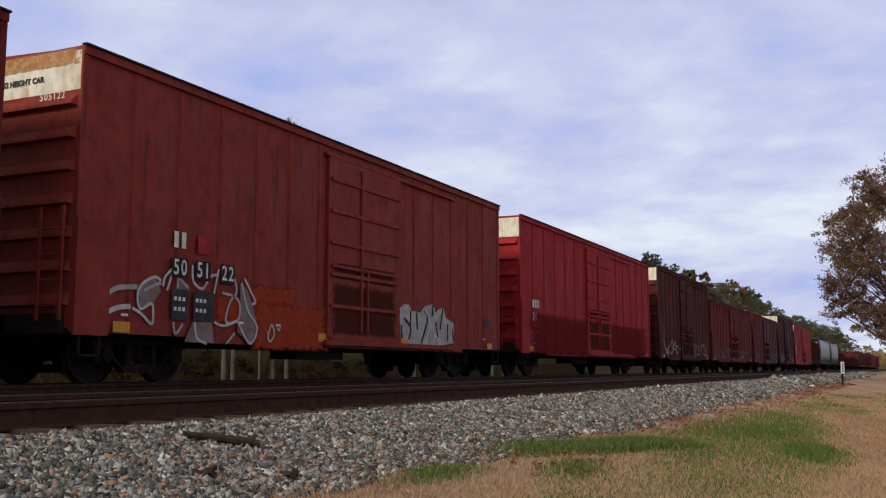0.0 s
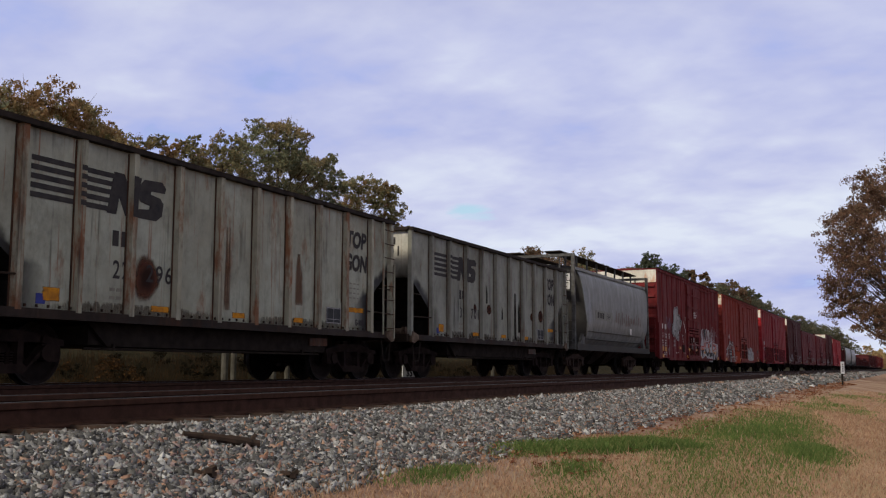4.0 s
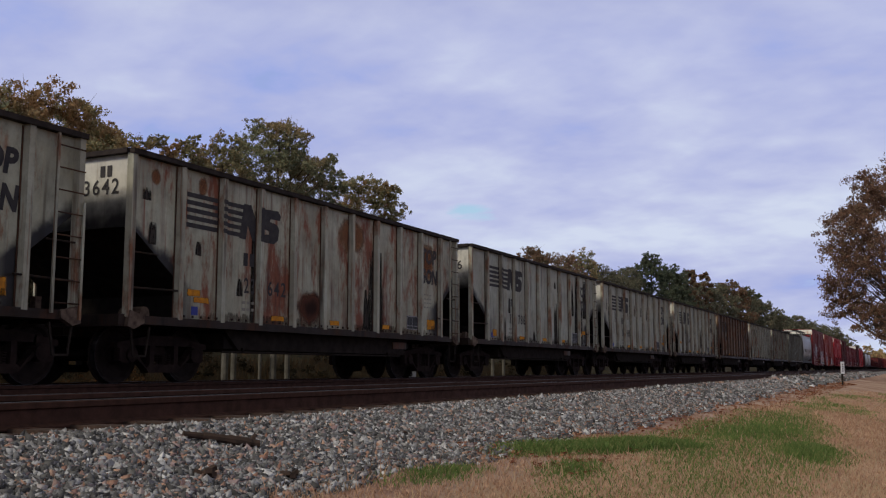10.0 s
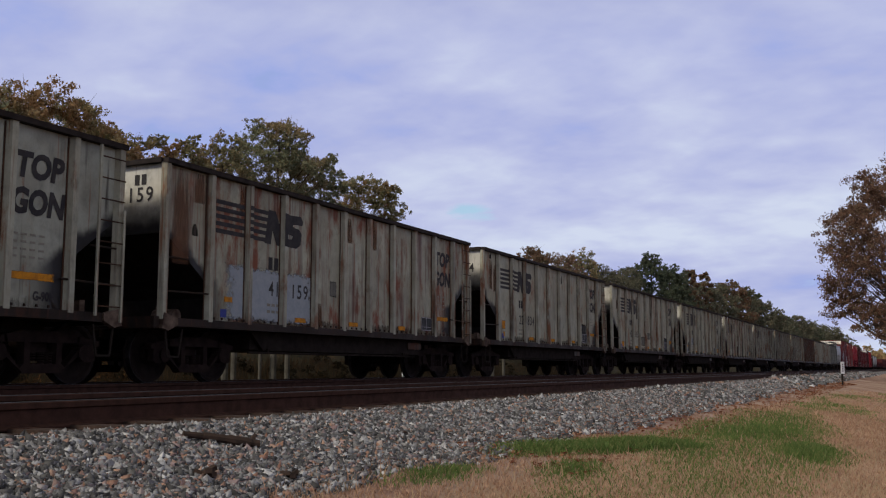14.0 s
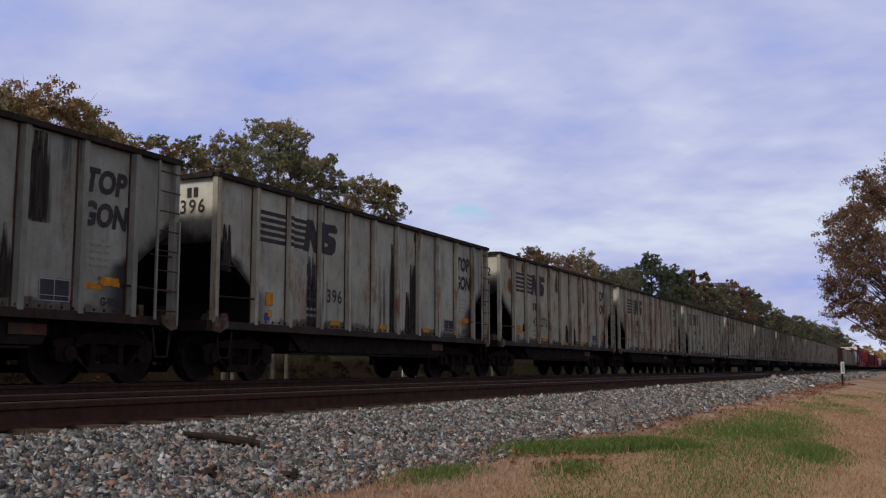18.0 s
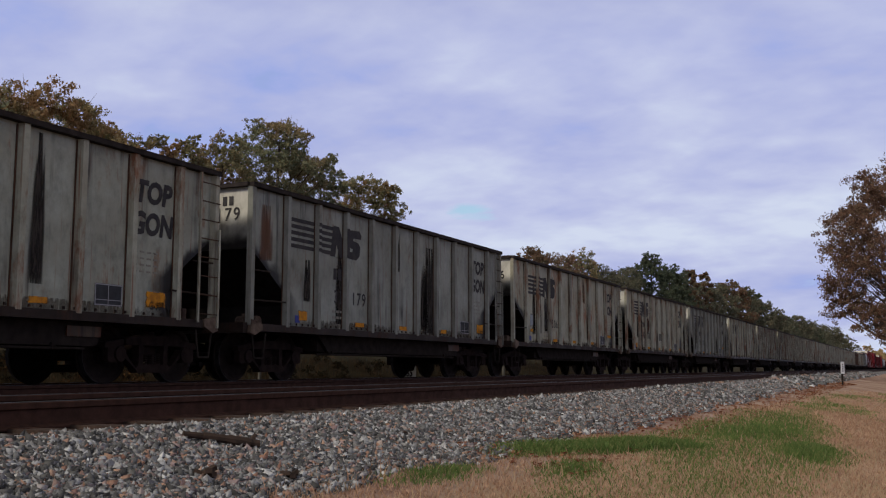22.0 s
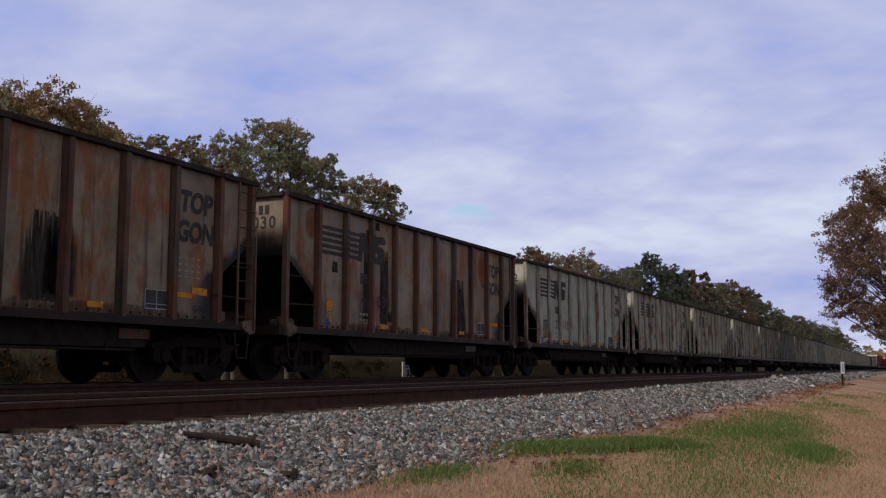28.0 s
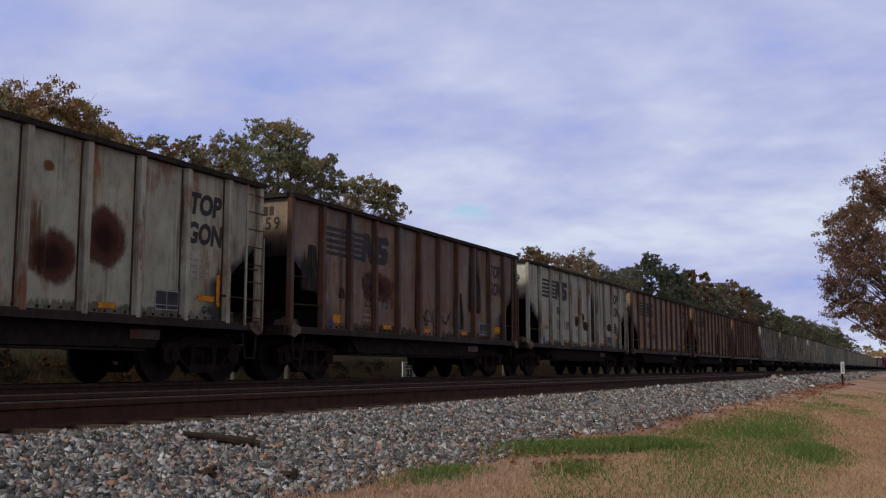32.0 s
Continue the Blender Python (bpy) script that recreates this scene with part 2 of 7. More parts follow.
truck_rust = plain("truck_rust", (0.16, 0.115, 0.085), (0.045, 0.028, 0.022), 0.9, 0, 5)
tread = plain("tread", (0.045, 0.04, 0.04), (0.015, 0.013, 0.013), 0.55, 0.5, 8)
wheel_iron = plain("wheel_iron", (0.021, 0.0145, 0.012), (0.013, 0.009, 0.008), 0.9, gloss=0.06)
letter_black = plain("letter_black", (0.022, 0.02, 0.022), (0.05, 0.045, 0.045), 0.7)
letter_white = plain("letter_white", (0.70, 0.69, 0.67), (0.5, 0.48, 0.46), 0.6)
reflector = plain("reflector", (0.62, 0.27, 0.02), (0.45, 0.19, 0.03), 0.4)
tag_blue = plain("tag_blue", (0.03, 0.04, 0.22), None, 0.4)
plate_dark = plain("plate_dark", (0.040, 0.041, 0.045), (0.026, 0.026, 0.028), 0.6)


def stain(name, kind, dark, rim, strength=0.95):
    """A stain with a ragged, thinning edge: runs that hang at uneven lengths, round patches or worn panels."""
    m, n, l, b = blank(name, 0.9)
    b.inputs["Specular IOR Level"].default_value = 0.05

    def calc(op, a, c=0.0):
        k = n.new("ShaderNodeMath")
        k.operation = op
        for sock, val in zip(k.inputs, (a, c)):
            if isinstance(val, (int, float)):
                sock.default_value = val
            else:
                l.new(val, sock)
        return k.outputs[0]

    def ease(fac, lo, hi):
        k = n.new("ShaderNodeMapRange")
        k.interpolation_type = "SMOOTHSTEP"
        k.inputs[1].default_value, k.inputs[2].default_value = lo, hi
        l.new(fac, k.inputs[0])
        return k.outputs[0]

    tc, o, sp = n.new("ShaderNodeTexCoord"), n.new("ShaderNodeObjectInfo"), n.new("ShaderNodeSeparateXYZ")
    l.new(tc.outputs["Generated"], sp.inputs[0])
    u, v = sp.outputs[0], sp.outputs[2]
    at = shifted(n, l)
    across = calc("ABSOLUTE", calc("SUBTRACT", calc("MULTIPLY", u, 2.0), 1.0))
    if kind == "run":
        strand = noise_tex(n, l, at, 1.0, 3, 0.6, (17, 17, 0.25))
        fine = noise_tex(n, l, at, 1.0, 4, 0.7, (30, 30, 2.2))
        reach = calc("SUBTRACT", calc("ADD", calc("MULTIPLY", strand, 1.9), calc("MULTIPLY", fine, 0.35)), calc("MULTIPLY", calc("POWER", across, 3.0), 0.75))
        up_ = ease(calc("SUBTRACT", reach, v), 0.0, 0.45)
        fac = calc("MULTIPLY", calc("MULTIPLY", up_, ease(fine, 0.22, 0.50)), ease(calc("SUBTRACT", 1.0, across), 0.0, 0.55))
        fac = calc("MULTIPLY", fac, ease(calc("ADD", v, calc("MULTIPLY", fine, 0.25)), 0.05, 0.22))
        tone = ease(fine, 0.35, 0.65)
    elif kind == "patch":
        high = calc("SUBTRACT", calc("MULTIPLY", v, 2.0), 1.0)
        far_ = calc("SQRT", calc("ADD", calc("MULTIPLY", across, across), calc("MULTIPLY", high, high)))
        rough_ = noise_tex(n, l, at, 3.2, 5, 0.65, (1, 1, 0.55))
        edge_ = calc("ADD", far_, calc("MULTIPLY", calc("SUBTRACT", rough_, 0.5), 0.9))
        fac = calc("SUBTRACT", 1.0, ease(edge_, 0.55, 0.98))
        tone = ease(edge_, 0.25, 0.75)
    else:
        high = calc("ABSOLUTE", calc("SUBTRACT", calc("MULTIPLY", v, 2.0), 1.0))
        rough_ = noise_tex(n, l, at, 9.0, 5, 0.7)
        edge_ = calc("ADD", calc("MAXIMUM", across, high), calc("MULTIPLY", calc("SUBTRACT", rough_, 0.5), 0.5))
        fac = calc("SUBTRACT", 1.0, ease(edge_, 0.78, 0.98))
        tone = ease(rough_, 0.35, 0.65)
    l.new(mixed(n, l, tone, dark, rim), b.inputs["Base Color"])
    k, t = n.new("ShaderNodeMixShader"), n.new("ShaderNodeBsdfTransparent")
    l.new(calc("MULTIPLY", fac, strength), k.inputs[0])
    l.new(t.outputs[0], k.inputs[1])
    l.new(b.outputs[0], k.inputs[2])
    l.new(k.outputs[0], n["Material Output"].inputs[0])
    return m


reflector_worn = stain("reflector_worn", "panel", (0.60, 0.25, 0.025), (0.36, 0.15, 0.03), 0.88)
STAINS = {
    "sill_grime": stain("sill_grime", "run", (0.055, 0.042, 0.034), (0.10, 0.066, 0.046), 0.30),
    "soot_run": stain("soot_run", "run", (0.016, 0.014, 0.013), (0.05, 0.042, 0.036), 0.92),
    "rust_run": stain("rust_run", "run", (0.12, 0.052, 0.030), (0.18, 0.095, 0.058), 0.50),
    "rust_patch": stain("rust_patch", "patch", (0.026, 0.013, 0.011), (0.10, 0.042, 0.028)),
    "faint_rust": stain("faint_rust", "patch", (0.17, 0.07, 0.035), (0.22, 0.11, 0.06), 0.7),
    "fresh_red": stain("fresh_red", "panel", (0.34, 0.052, 0.022), (0.27, 0.038, 0.022), 0.85),
    "smoky_red": stain("smoky_red", "panel", (0.15, 0.013, 0.018), (0.19, 0.015, 0.019), 0.55),
    "burnt_rust": stain("burnt_rust", "panel", (0.42, 0.18, 0.07), (0.60, 0.36, 0.20), 0.62),
    "dark_rust": stain("dark_rust", "panel", (0.060, 0.017, 0.014), (0.10, 0.024, 0.018), 0.5),
    "primer_patch": stain("primer_patch", "panel", (0.13, 0.125, 0.11), (0.19, 0.18, 0.155), 0.75),
    "dark_patch": stain("dark_patch", "panel", (0.035, 0.035, 0.038), (0.07, 0.068, 0.065), 0.9),
    "pale_patch": stain("pale_patch", "panel", (0.30, 0.33, 0.36), (0.36, 0.38, 0.40), 0.85),
}
fade, fn, fl, fb = blank("spray_fade", 0.6)
ftc, fsx = fn.new("ShaderNodeTexCoord"), fn.new("ShaderNodeSeparateXYZ")
fl.new(ftc.outputs["Object"], fsx.inputs[0])
fmr = fn.new("ShaderNodeMapRange")
fmr.inputs[1].default_value, fmr.inputs[2].default_value = 0.8, 2.4
fl.new(fsx.outputs[2], fmr.inputs[0])
fl.new(ramp(fn, fl, fmr.outputs[0], [(0.18, (0.020, 0.012, 0.012)), (0.24, (0.40, 0.13, 0.03)), (0.40, (0.46, 0.045, 0.025)), (0.68, (0.16, 0.016, 0.018)), (1.0, (0.07, 0.012, 0.014))]), fb.inputs["Base Color"])
spray_white = plain("spray_white", (0.52, 0.52, 0.53), (0.34, 0.33, 0.34), 0.6, 0, 9)
spray_black = plain("spray_black", (0.018, 0.016, 0.02), None, 0.6)
spray_grey = plain("spray_grey", (0.33, 0.32, 0.33), (0.24, 0.22, 0.24), 0.6)
spray_haze = plain("spray_haze", (0.20, 0.175, 0.17), (0.15, 0.085, 0.075), 0.6, 0, 4)
spray_silver = plain("spray_silver", (0.40, 0.385, 0.375), (0.27, 0.25, 0.245), 0.5, 0, 3.5)
spray_blue = plain("spray_blue", (0.12, 0.09, 0.15), (0.16, 0.06, 0.08), 0.65)
spray_green = plain("spray_green", (0.10, 0.16, 0.13), (0.06, 0.08, 0.08), 0.65)
sign_white = plain("sign_white", (0.78, 0.78, 0.76), (0.68, 0.68, 0.65), 0.45)
bark = plain("bark", (0.10, 0.075, 0.058), (0.055, 0.042, 0.035), 0.95, 0, 5, 0.02)
pale_wood = plain("pale_wood", (0.10, 0.092, 0.075), (0.06, 0.054, 0.044), 0.9, 0, 4, 0.01)
old_wood = plain("old_wood", (0.055, 0.035, 0.026), (0.03, 0.022, 0.018), 0.95, 0, 9, 0.01)
tie_wood = plain("tie_wood", (0.060, 0.038, 0.029), (0.032, 0.022, 0.018), 0.95, 0, 9, 0.01)
rail_steel = plain("rail_steel", (0.060, 0.027, 0.018), (0.034, 0.017, 0.012), 0.9, 0.0, 10)
rail_head = plain("rail_head", (0.10, 0.10, 0.105), (0.06, 0.057, 0.057), 0.5, 0.8, 12)


# ---- mesh helpers ----
class Shape:
    """Collects faces for one mesh."""

    def __init__(self):
        self.v, self.f = [], []

    def add(self, verts, faces):
        k = len(self.v)
        self.v += [tuple(p) for p in verts]
        self.f += [tuple(k + i for i in q) for q in faces]
        return self

    def box(self, x0, x1, y0, y1, z0, z1):
        return self.add([(x0, y0, z0), (x1, y0, z0), (x1, y1, z0), (x0, y1, z0), (x0, y0, z1), (x1, y0, z1), (x1, y1, z1), (x0, y1, z1)],
                        [(0, 3, 2, 1), (4, 5, 6, 7), (0, 1, 5, 4), (1, 2, 6, 5), (2, 3, 7, 6), (3, 0, 4, 7)])

    def slab(self, outline, y0, y1):
        """A plate: an outline in x and z, from y0 to y1."""
        n = len(outline)
        vs = [(x, y0, z) for x, z in outline] + [(x, y1, z) for x, z in outline]
        fs = [tuple(range(n)), tuple(reversed(range(n, 2 * n)))] + [((i + 1) % n, i, n + i, n + (i + 1) % n) for i in range(n)]
        return self.add(vs, fs)

    def beam(self, a, b, w, h):
        """A square bar from a to b."""
        a, b = Vector(a), Vector(b)
        d = (b - a).normalized()
        s = d.cross(Vector((0, 0, 1)))
        s = Vector((1, 0, 0)) if s.length < 0.01 else s.normalized()
        u = s.cross(d)
        vs = [p + s * i * w / 2 + u * j * h / 2 for p in (a, b) for i, j in ((-1, -1), (1, -1), (1, 1), (-1, 1))]
        return self.add(vs, [(0, 1, 2, 3), (7, 6, 5, 4), (1, 0, 4, 5), (2, 1, 5, 6), (3, 2, 6, 7), (0, 3, 7, 4)])

    def tube(self, a, b, r0, r1, n=8):
        a, b = Vector(a), Vector(b)
        d = (b - a).normalized()
        s = d.cross(Vector((0.12, 0.31, 1))).normalized()
        u = s.cross(d)
        vs = [p + (s * math.cos(k * math.tau / n) + u * math.sin(k * math.tau / n)) * r for p, r in ((a, r0), (b, r1)) for k in range(n)]
        return self.add(vs, [(k, (k + 1) % n, n + (k + 1) % n, n + k) for k in range(n)] + [tuple(reversed(range(n))), tuple(range(n, 2 * n))])

    def lathe(self, profile, n=24):
        """A profile of (y, radius) turned about the y axis."""
        m = len(profile)
        vs = [(r * math.cos(k * math.tau / n), y, r * math.sin(k * math.tau / n)) for k in range(n) for y, r in profile]
        fs = [(k * m + j, k * m + j + 1, (k + 1) % n * m + j + 1, (k + 1) % n * m + j) for k in range(n) for j in range(m - 1)]
        return self.add(vs, fs)

    def mesh(self, name, material, smooth=False):
        me = bpy.data.meshes.new(name)
        me.from_pydata(self.v, [], self.f)
        me.materials.append(material)
        if smooth:
            me.polygons.foreach_set("use_smooth", [True] * len(me.polygons))
        me.update()
        return me


def part(name, shape, material, parent, label="", at=None, smooth=False):
    me = shape if isinstance(shape, bpy.types.Mesh) else shape.mesh(name, material, smooth)
    ob = new(name, me)
    ob.parent = parent
    if at is not None:
        ob.matrix_basis = at
    if label:
        ob["label"] = label
    return ob


def thing(name, shape, material, label, category, group="", kind="", at=None):
    ob = new(name, shape.mesh(name, material) if shape else None)
    if at is not None:
        ob.matrix_basis = at
    return tagged(ob, label, category, group, kind)


def repaint(ob, material):
    ob.material_slots[0].link = "OBJECT"
    ob.material_slots[0].material = material


# lettering, made once as flat meshes in the x-y plane
NUMBERS = {}


def letters(words):
    made = []
    for w in words:
        c = bpy.data.curves.new("lettering", "FONT")
        c.body, c.size, c.align_x, c.align_y = w, 1.0, "CENTER", "CENTER"
        c.resolution_u, c.offset = 3, 0.048
        if w.isdigit() and w != "35":
            c.space_character, c.offset = 1.22, 0.014
        made.append((w, new("lettering", c)))
    graph = bpy.context.evaluated_depsgraph_get()
    for w, ob in made:
        NUMBERS[w] = bpy.data.meshes.new_from_object(ob.evaluated_get(graph))
    for w, ob in made:
        c = ob.data
        bpy.data.objects.remove(ob)
        bpy.data.curves.remove(c)


def write(word, height, x, z, parent, material, y=-SIDE - 0.006, stretch=1.0, face="side", slant=0.0):
    me = NUMBERS[word].copy()
    me.materials.clear()
    me.materials.append(material)
    k = height / 0.72
    turn = Matrix(((1, 0, 0, 0), (0, 0, -1, 0), (0, 1, 0, 0), (0, 0, 0, 1)))
    if face == "end":
        turn = Matrix(((0, 0, -1, 0), (-1, 0, 0, 0), (0, 1, 0, 0), (0, 0, 0, 1)))
    me.transform(turn @ Matrix.Diagonal((k * stretch, k, 1, 1)) @ Matrix(((1, slant, 0, 0), (0, 1, 0, 0), (0, 0, 1, 0), (0, 0, 0, 1))))
    return part("lettering", me, material, parent, "", pose(x, y, z))


# the train's way from the start, every two seconds
WAY = [0.0, 26.13, 52.21, 78.25, 104.28, 130.28, 156.24, 182.16, 208.08, 233.96, 259.79, 285.56, 311.26, 336.9, 362.5, 388.09, 413.68]


def way(t):
    return float(np.interp(t, np.arange(0, 33, 2), WAY))


# ---- ground ----
def edge_of_stones(x):
    return 3.70 + 0.05 * math.sin(x * 1.3) + 0.05 * math.sin(x * 2.9 + 1) + 0.2 * min(1, max(0, (x - 10) / 30))


def rise(y):
    """The low bank behind the railway."""
    k = min(1, max(0, (y - 20.6) / 7.0))
    return 2.3 * k * k * (3 - 2 * k)


def lie(x, y):
    """The height of the ground."""
    e = edge_of_stones(x)
    if y >= 15.4:
        z = -0.24 - 0.42 * min(1, (y - 15.4) / 1.6) + 0.015 * max(0, min(y, 90) - 30) + rise(y)
    elif y >= 4.85:
        z = -0.20 if y < 5.2 else -0.235
    elif y >= e:
        z = -0.20 - 0.265 * (4.85 - y)
    else:
        z = -0.20 - 0.265 * (4.85 - e) - 0.13 * min(e - y, 5) - 0.015 * math.sin(y * 1.7 + x * 0.6)
    return z


xs = list(np.arange(-12, 30, 0.3)) + list(np.geomspace(30, 3000, 120))
xs = [-1500, -700, -300, -120, -50, -25] + xs
ys = [-1500, -600, -200, -80, -40, -20, -12, -8] + list(np.arange(-6, 3, 0.4)) + list(np.arange(3, 5.2, 0.08)) + list(np.arange(5.4, 15.2, 0.7)) + [15.4, 15.8, 16.2, 16.6, 17, 18, 20, 20.6, 21.5, 22.5, 23.5, 24.5, 25.5, 26.5, 27.6, 30, 45, 60, 90, 150, 300, 700, 1500]
gverts = [(x, y, lie(x, y)) for x in xs for y in ys]
gn = len(ys)
gfaces = [(i * gn + j, (i + 1) * gn + j, (i + 1) * gn + j + 1, i * gn + j + 1) for i in range(len(xs) - 1) for j in range(gn - 1)]
soil, n, l, b = blank("soil", 0.95)
b.inputs["Specular IOR Level"].default_value = 0.04
tc = n.new("ShaderNodeTexCoord")
sx = n.new("ShaderNodeSeparateXYZ")
l.new(tc.outputs["Object"], sx.inputs[0])
patchy = noise_tex(n, l, tc.outputs["Object"], 0.7, 5)
grit = noise_tex(n, l, tc.outputs["Object"], 22, 5, 0.7)
straw = mixed(n, l, ramp(n, l, patchy, grey((0.40, 0), (0.62, 1))), (0.42, 0.29, 0.195), (0.34, 0.25, 0.155))
straw = mixed(n, l, ramp(n, l, grit, grey((0.35, 0.55), (0.6, 0))), straw, (0.26, 0.16, 0.10))
stony = ramp(n, l, grit, [(0.3, (0.05, 0.047, 0.045)), (0.5, (0.14, 0.13, 0.125)), (0.7, (0.30, 0.285, 0.275))])
# darker ballast tone from the near track bed onward
dark_bed = ramp(n, l, grit, [(0.3, (0.025, 0.02, 0.018)), (0.7, (0.075, 0.058, 0.05))])
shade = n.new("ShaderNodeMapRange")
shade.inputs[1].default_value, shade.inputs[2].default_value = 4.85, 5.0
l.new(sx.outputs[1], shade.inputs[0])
stony = mixed(n, l, shade.outputs[0], stony, dark_bed)
wob = n.new("ShaderNodeMath")
wob.operation = "MULTIPLY_ADD"
wob.inputs[1].default_value = 0.5
l.new(patchy, wob.inputs[0])
l.new(sx.outputs[1], wob.inputs[2])
rim = n.new("ShaderNodeMapRange")
rim.inputs[1].default_value, rim.inputs[2].default_value = 3.85, 4.05
l.new(wob.outputs[0], rim.inputs[0])
bare = n.new("ShaderNodeMapRange")
bare.inputs[1].default_value, bare.inputs[2].default_value = 2.8, 3.4
l.new(wob.outputs[0], bare.inputs[0])
away = n.new("ShaderNodeMapRange")
away.inputs[1].default_value, away.inputs[2].default_value, away.inputs[4].default_value = 20, 42, 0.85
l.new(sx.outputs[0], away.inputs[0])
dirt = ramp(n, l, patchy, [(0.34, (0.16, 0.082, 0.062)), (0.46, (0.27, 0.175, 0.135)), (0.65, (0.36, 0.265, 0.205))])
straw = mixed(n, l, mixed(n, l, 1.0, bare.outputs[0], away.outputs[0], "LIGHTEN"), straw, dirt)
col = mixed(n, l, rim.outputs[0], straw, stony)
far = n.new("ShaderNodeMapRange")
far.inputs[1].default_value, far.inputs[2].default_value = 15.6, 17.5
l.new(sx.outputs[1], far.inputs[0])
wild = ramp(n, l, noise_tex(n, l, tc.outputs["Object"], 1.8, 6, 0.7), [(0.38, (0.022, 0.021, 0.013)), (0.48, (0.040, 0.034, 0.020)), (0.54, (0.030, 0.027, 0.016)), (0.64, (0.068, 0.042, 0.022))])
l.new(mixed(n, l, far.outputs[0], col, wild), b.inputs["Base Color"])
bumped(n, l, b, grit, 0.6, 0.03)
ground_mesh = bpy.data.meshes.new("ground")
ground_mesh.from_pydata(gverts, [], gfaces)
ground_mesh.materials.append(soil)
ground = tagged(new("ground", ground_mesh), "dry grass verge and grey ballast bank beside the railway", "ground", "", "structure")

# ---- rails and ties ----
RAIL = [(-0.076, -0.186), (0.076, -0.186), (0.076, -0.172), (0.012, -0.15), (0.010, -0.055), (0.036, -0.044), (0.037, -0.006), (0.031, 0), (-0.031, 0), (-0.037, -0.006), (-0.036, -0.044), (-0.010, -0.055), (-0.012, -0.15), (-0.076, -0.172)]


def rail(y, x0=-40.0, x1=1600.0):
    s = Shape()
    k = len(RAIL)
    s.add([(x, y + dy, z) for x in (x0, x1) for dy, z in RAIL], [(j, k + j, k + (j + 1) % k, (j + 1) % k) for j in range(k)])
    ob = thing("rail", s, rail_steel, "long rusty steel rail with a worn shiny head", "rail", "rails of the two tracks", "structure")
    top = Shape().box(x0, x1, y - 0.030, y + 0.030, 0.0005, 0.004)
    part("railhead", top, rail_head, ob, "polished running surface")
    return ob


for centre in (NEAR_TRACK, TRACK):
    for off in (-0.755, 0.755):
        rail(centre + off)
tie_mesh = Shape().box(-0.11, 0.11, -1.29, 1.29, -0.36, -0.172).mesh("tie", tie_wood)
plate_mesh = Shape().box(-0.09, 0.09, -0.16, 0.16, -0.186, -0.168).mesh("tie_plate", rail_steel)
for k in range(-8, 130):
    ob = new("tie", tie_mesh)
    ob.matrix_basis = pose(k * 0.53 + 0.2, NEAR_TRACK + 0.02 * math.sin(k * 2.1), 0, 0, 0, 0.8 * math.sin(k * 1.3))
    tagged(ob, "dark creosoted wooden railway tie sunk in ballast", "railway tie", "ties under the empty track")
    part("tie_plate", plate_mesh, rail_steel, ob, "", pose(0, -0.755, 0))

# ---- trucks ----
AXLE, WHEEL = 0.80, 0.457
disc = Shape()
for sgn in (-1, 1):
    disc.lathe([(sgn * 0.66, 0.10), (sgn * 0.70, 0.34), (sgn * 0.68, 0.40), (sgn * 0.68, 0.478), (sgn * 0.705, 0.478), (sgn * 0.718, 0.458), (sgn * 0.80, 0.452), (sgn * 0.80, 0.40), (sgn * 0.76, 0.36), (sgn * 0.74, 0.16), (sgn * 0.82, 0.13), (sgn * 0.82, 0.0)][::sgn], 22)
disc.lathe([(-0.66, 0.085), (0.66, 0.085)], 10)
for sgn in (-1, 1):
    for k in range(3):
        a = k * math.tau / 3
        disc.tube((0.045 * math.cos(a), sgn * 0.82, 0.045 * math.sin(a)), (0.045 * math.cos(a), sgn * 0.845, 0.045 * math.sin(a)), 0.016, 0.016, 6)
wheel_mesh = disc.mesh("wheelset", wheel_iron)
ring = Shape()
for sgn in (-1, 1):
    ring.lathe([(sgn * 0.722, 0.4595), (sgn * 0.795, 0.4545), (sgn * 0.8045, 0.450), (sgn * 0.8045, 0.444)][::sgn], 22)
ring_mesh = ring.mesh("tread", tread)

frame_s = Shape()
frame_s.slab([(-0.72, 0.70), (-0.70, 0.60), (0.70, 0.60), (0.72, 0.70), (0.30, 0.76), (-0.30, 0.76)], -0.07, 0.07)
frame_s.slab([(-0.45, 0.24), (-0.38, 0.17), (0.38, 0.17), (0.45, 0.24), (0.36, 0.30), (-0.36, 0.30)], -0.08, 0.08)
for sgn in (-1, 1):
    frame_s.slab([(sgn * 1.13, 0.64), (sgn * 0.68, 0.70), (sgn * 0.66, 0.60), (sgn * 1.13, 0.55)], -0.07, 0.07)
    frame_s.slab([(sgn * 0.75, 0.56), (sgn * 0.36, 0.18), (sgn * 0.45, 0.24), (sgn * 0.88, 0.54)][::sgn], -0.07, 0.07)
    frame_s.slab([(sgn * 0.36, 0.28), (sgn * 0.25, 0.28), (sgn * 0.25, 0.64), (sgn * 0.36, 0.64)], -0.075, 0.075)
    frame_s.slab([(sgn * 1.06, 0.58), (sgn * 0.72, 0.58), (sgn * 0.72, 0.36), (sgn * 0.78, 0.33), (sgn * 1.0, 0.33), (sgn * 1.06, 0.36)], -0.06, 0.06)
    frame_s.tube((sgn * AXLE, -0.10, WHEEL), (sgn * AXLE, 0.07, WHEEL), 0.12, 0.12, 12)
frame_s.v = [(x * 0.93, y, z) for x, y, z in frame_s.v]
side_frame_mesh = frame_s.mesh("side_frame", truck_iron)
spring = Shape()
for x in (0.0,):
    for j in range(5):
        spring.tube((x, 0, 0.30 + j * 0.036), (x, 0, 0.318 + j * 0.036), 0.066, 0.066, 8)
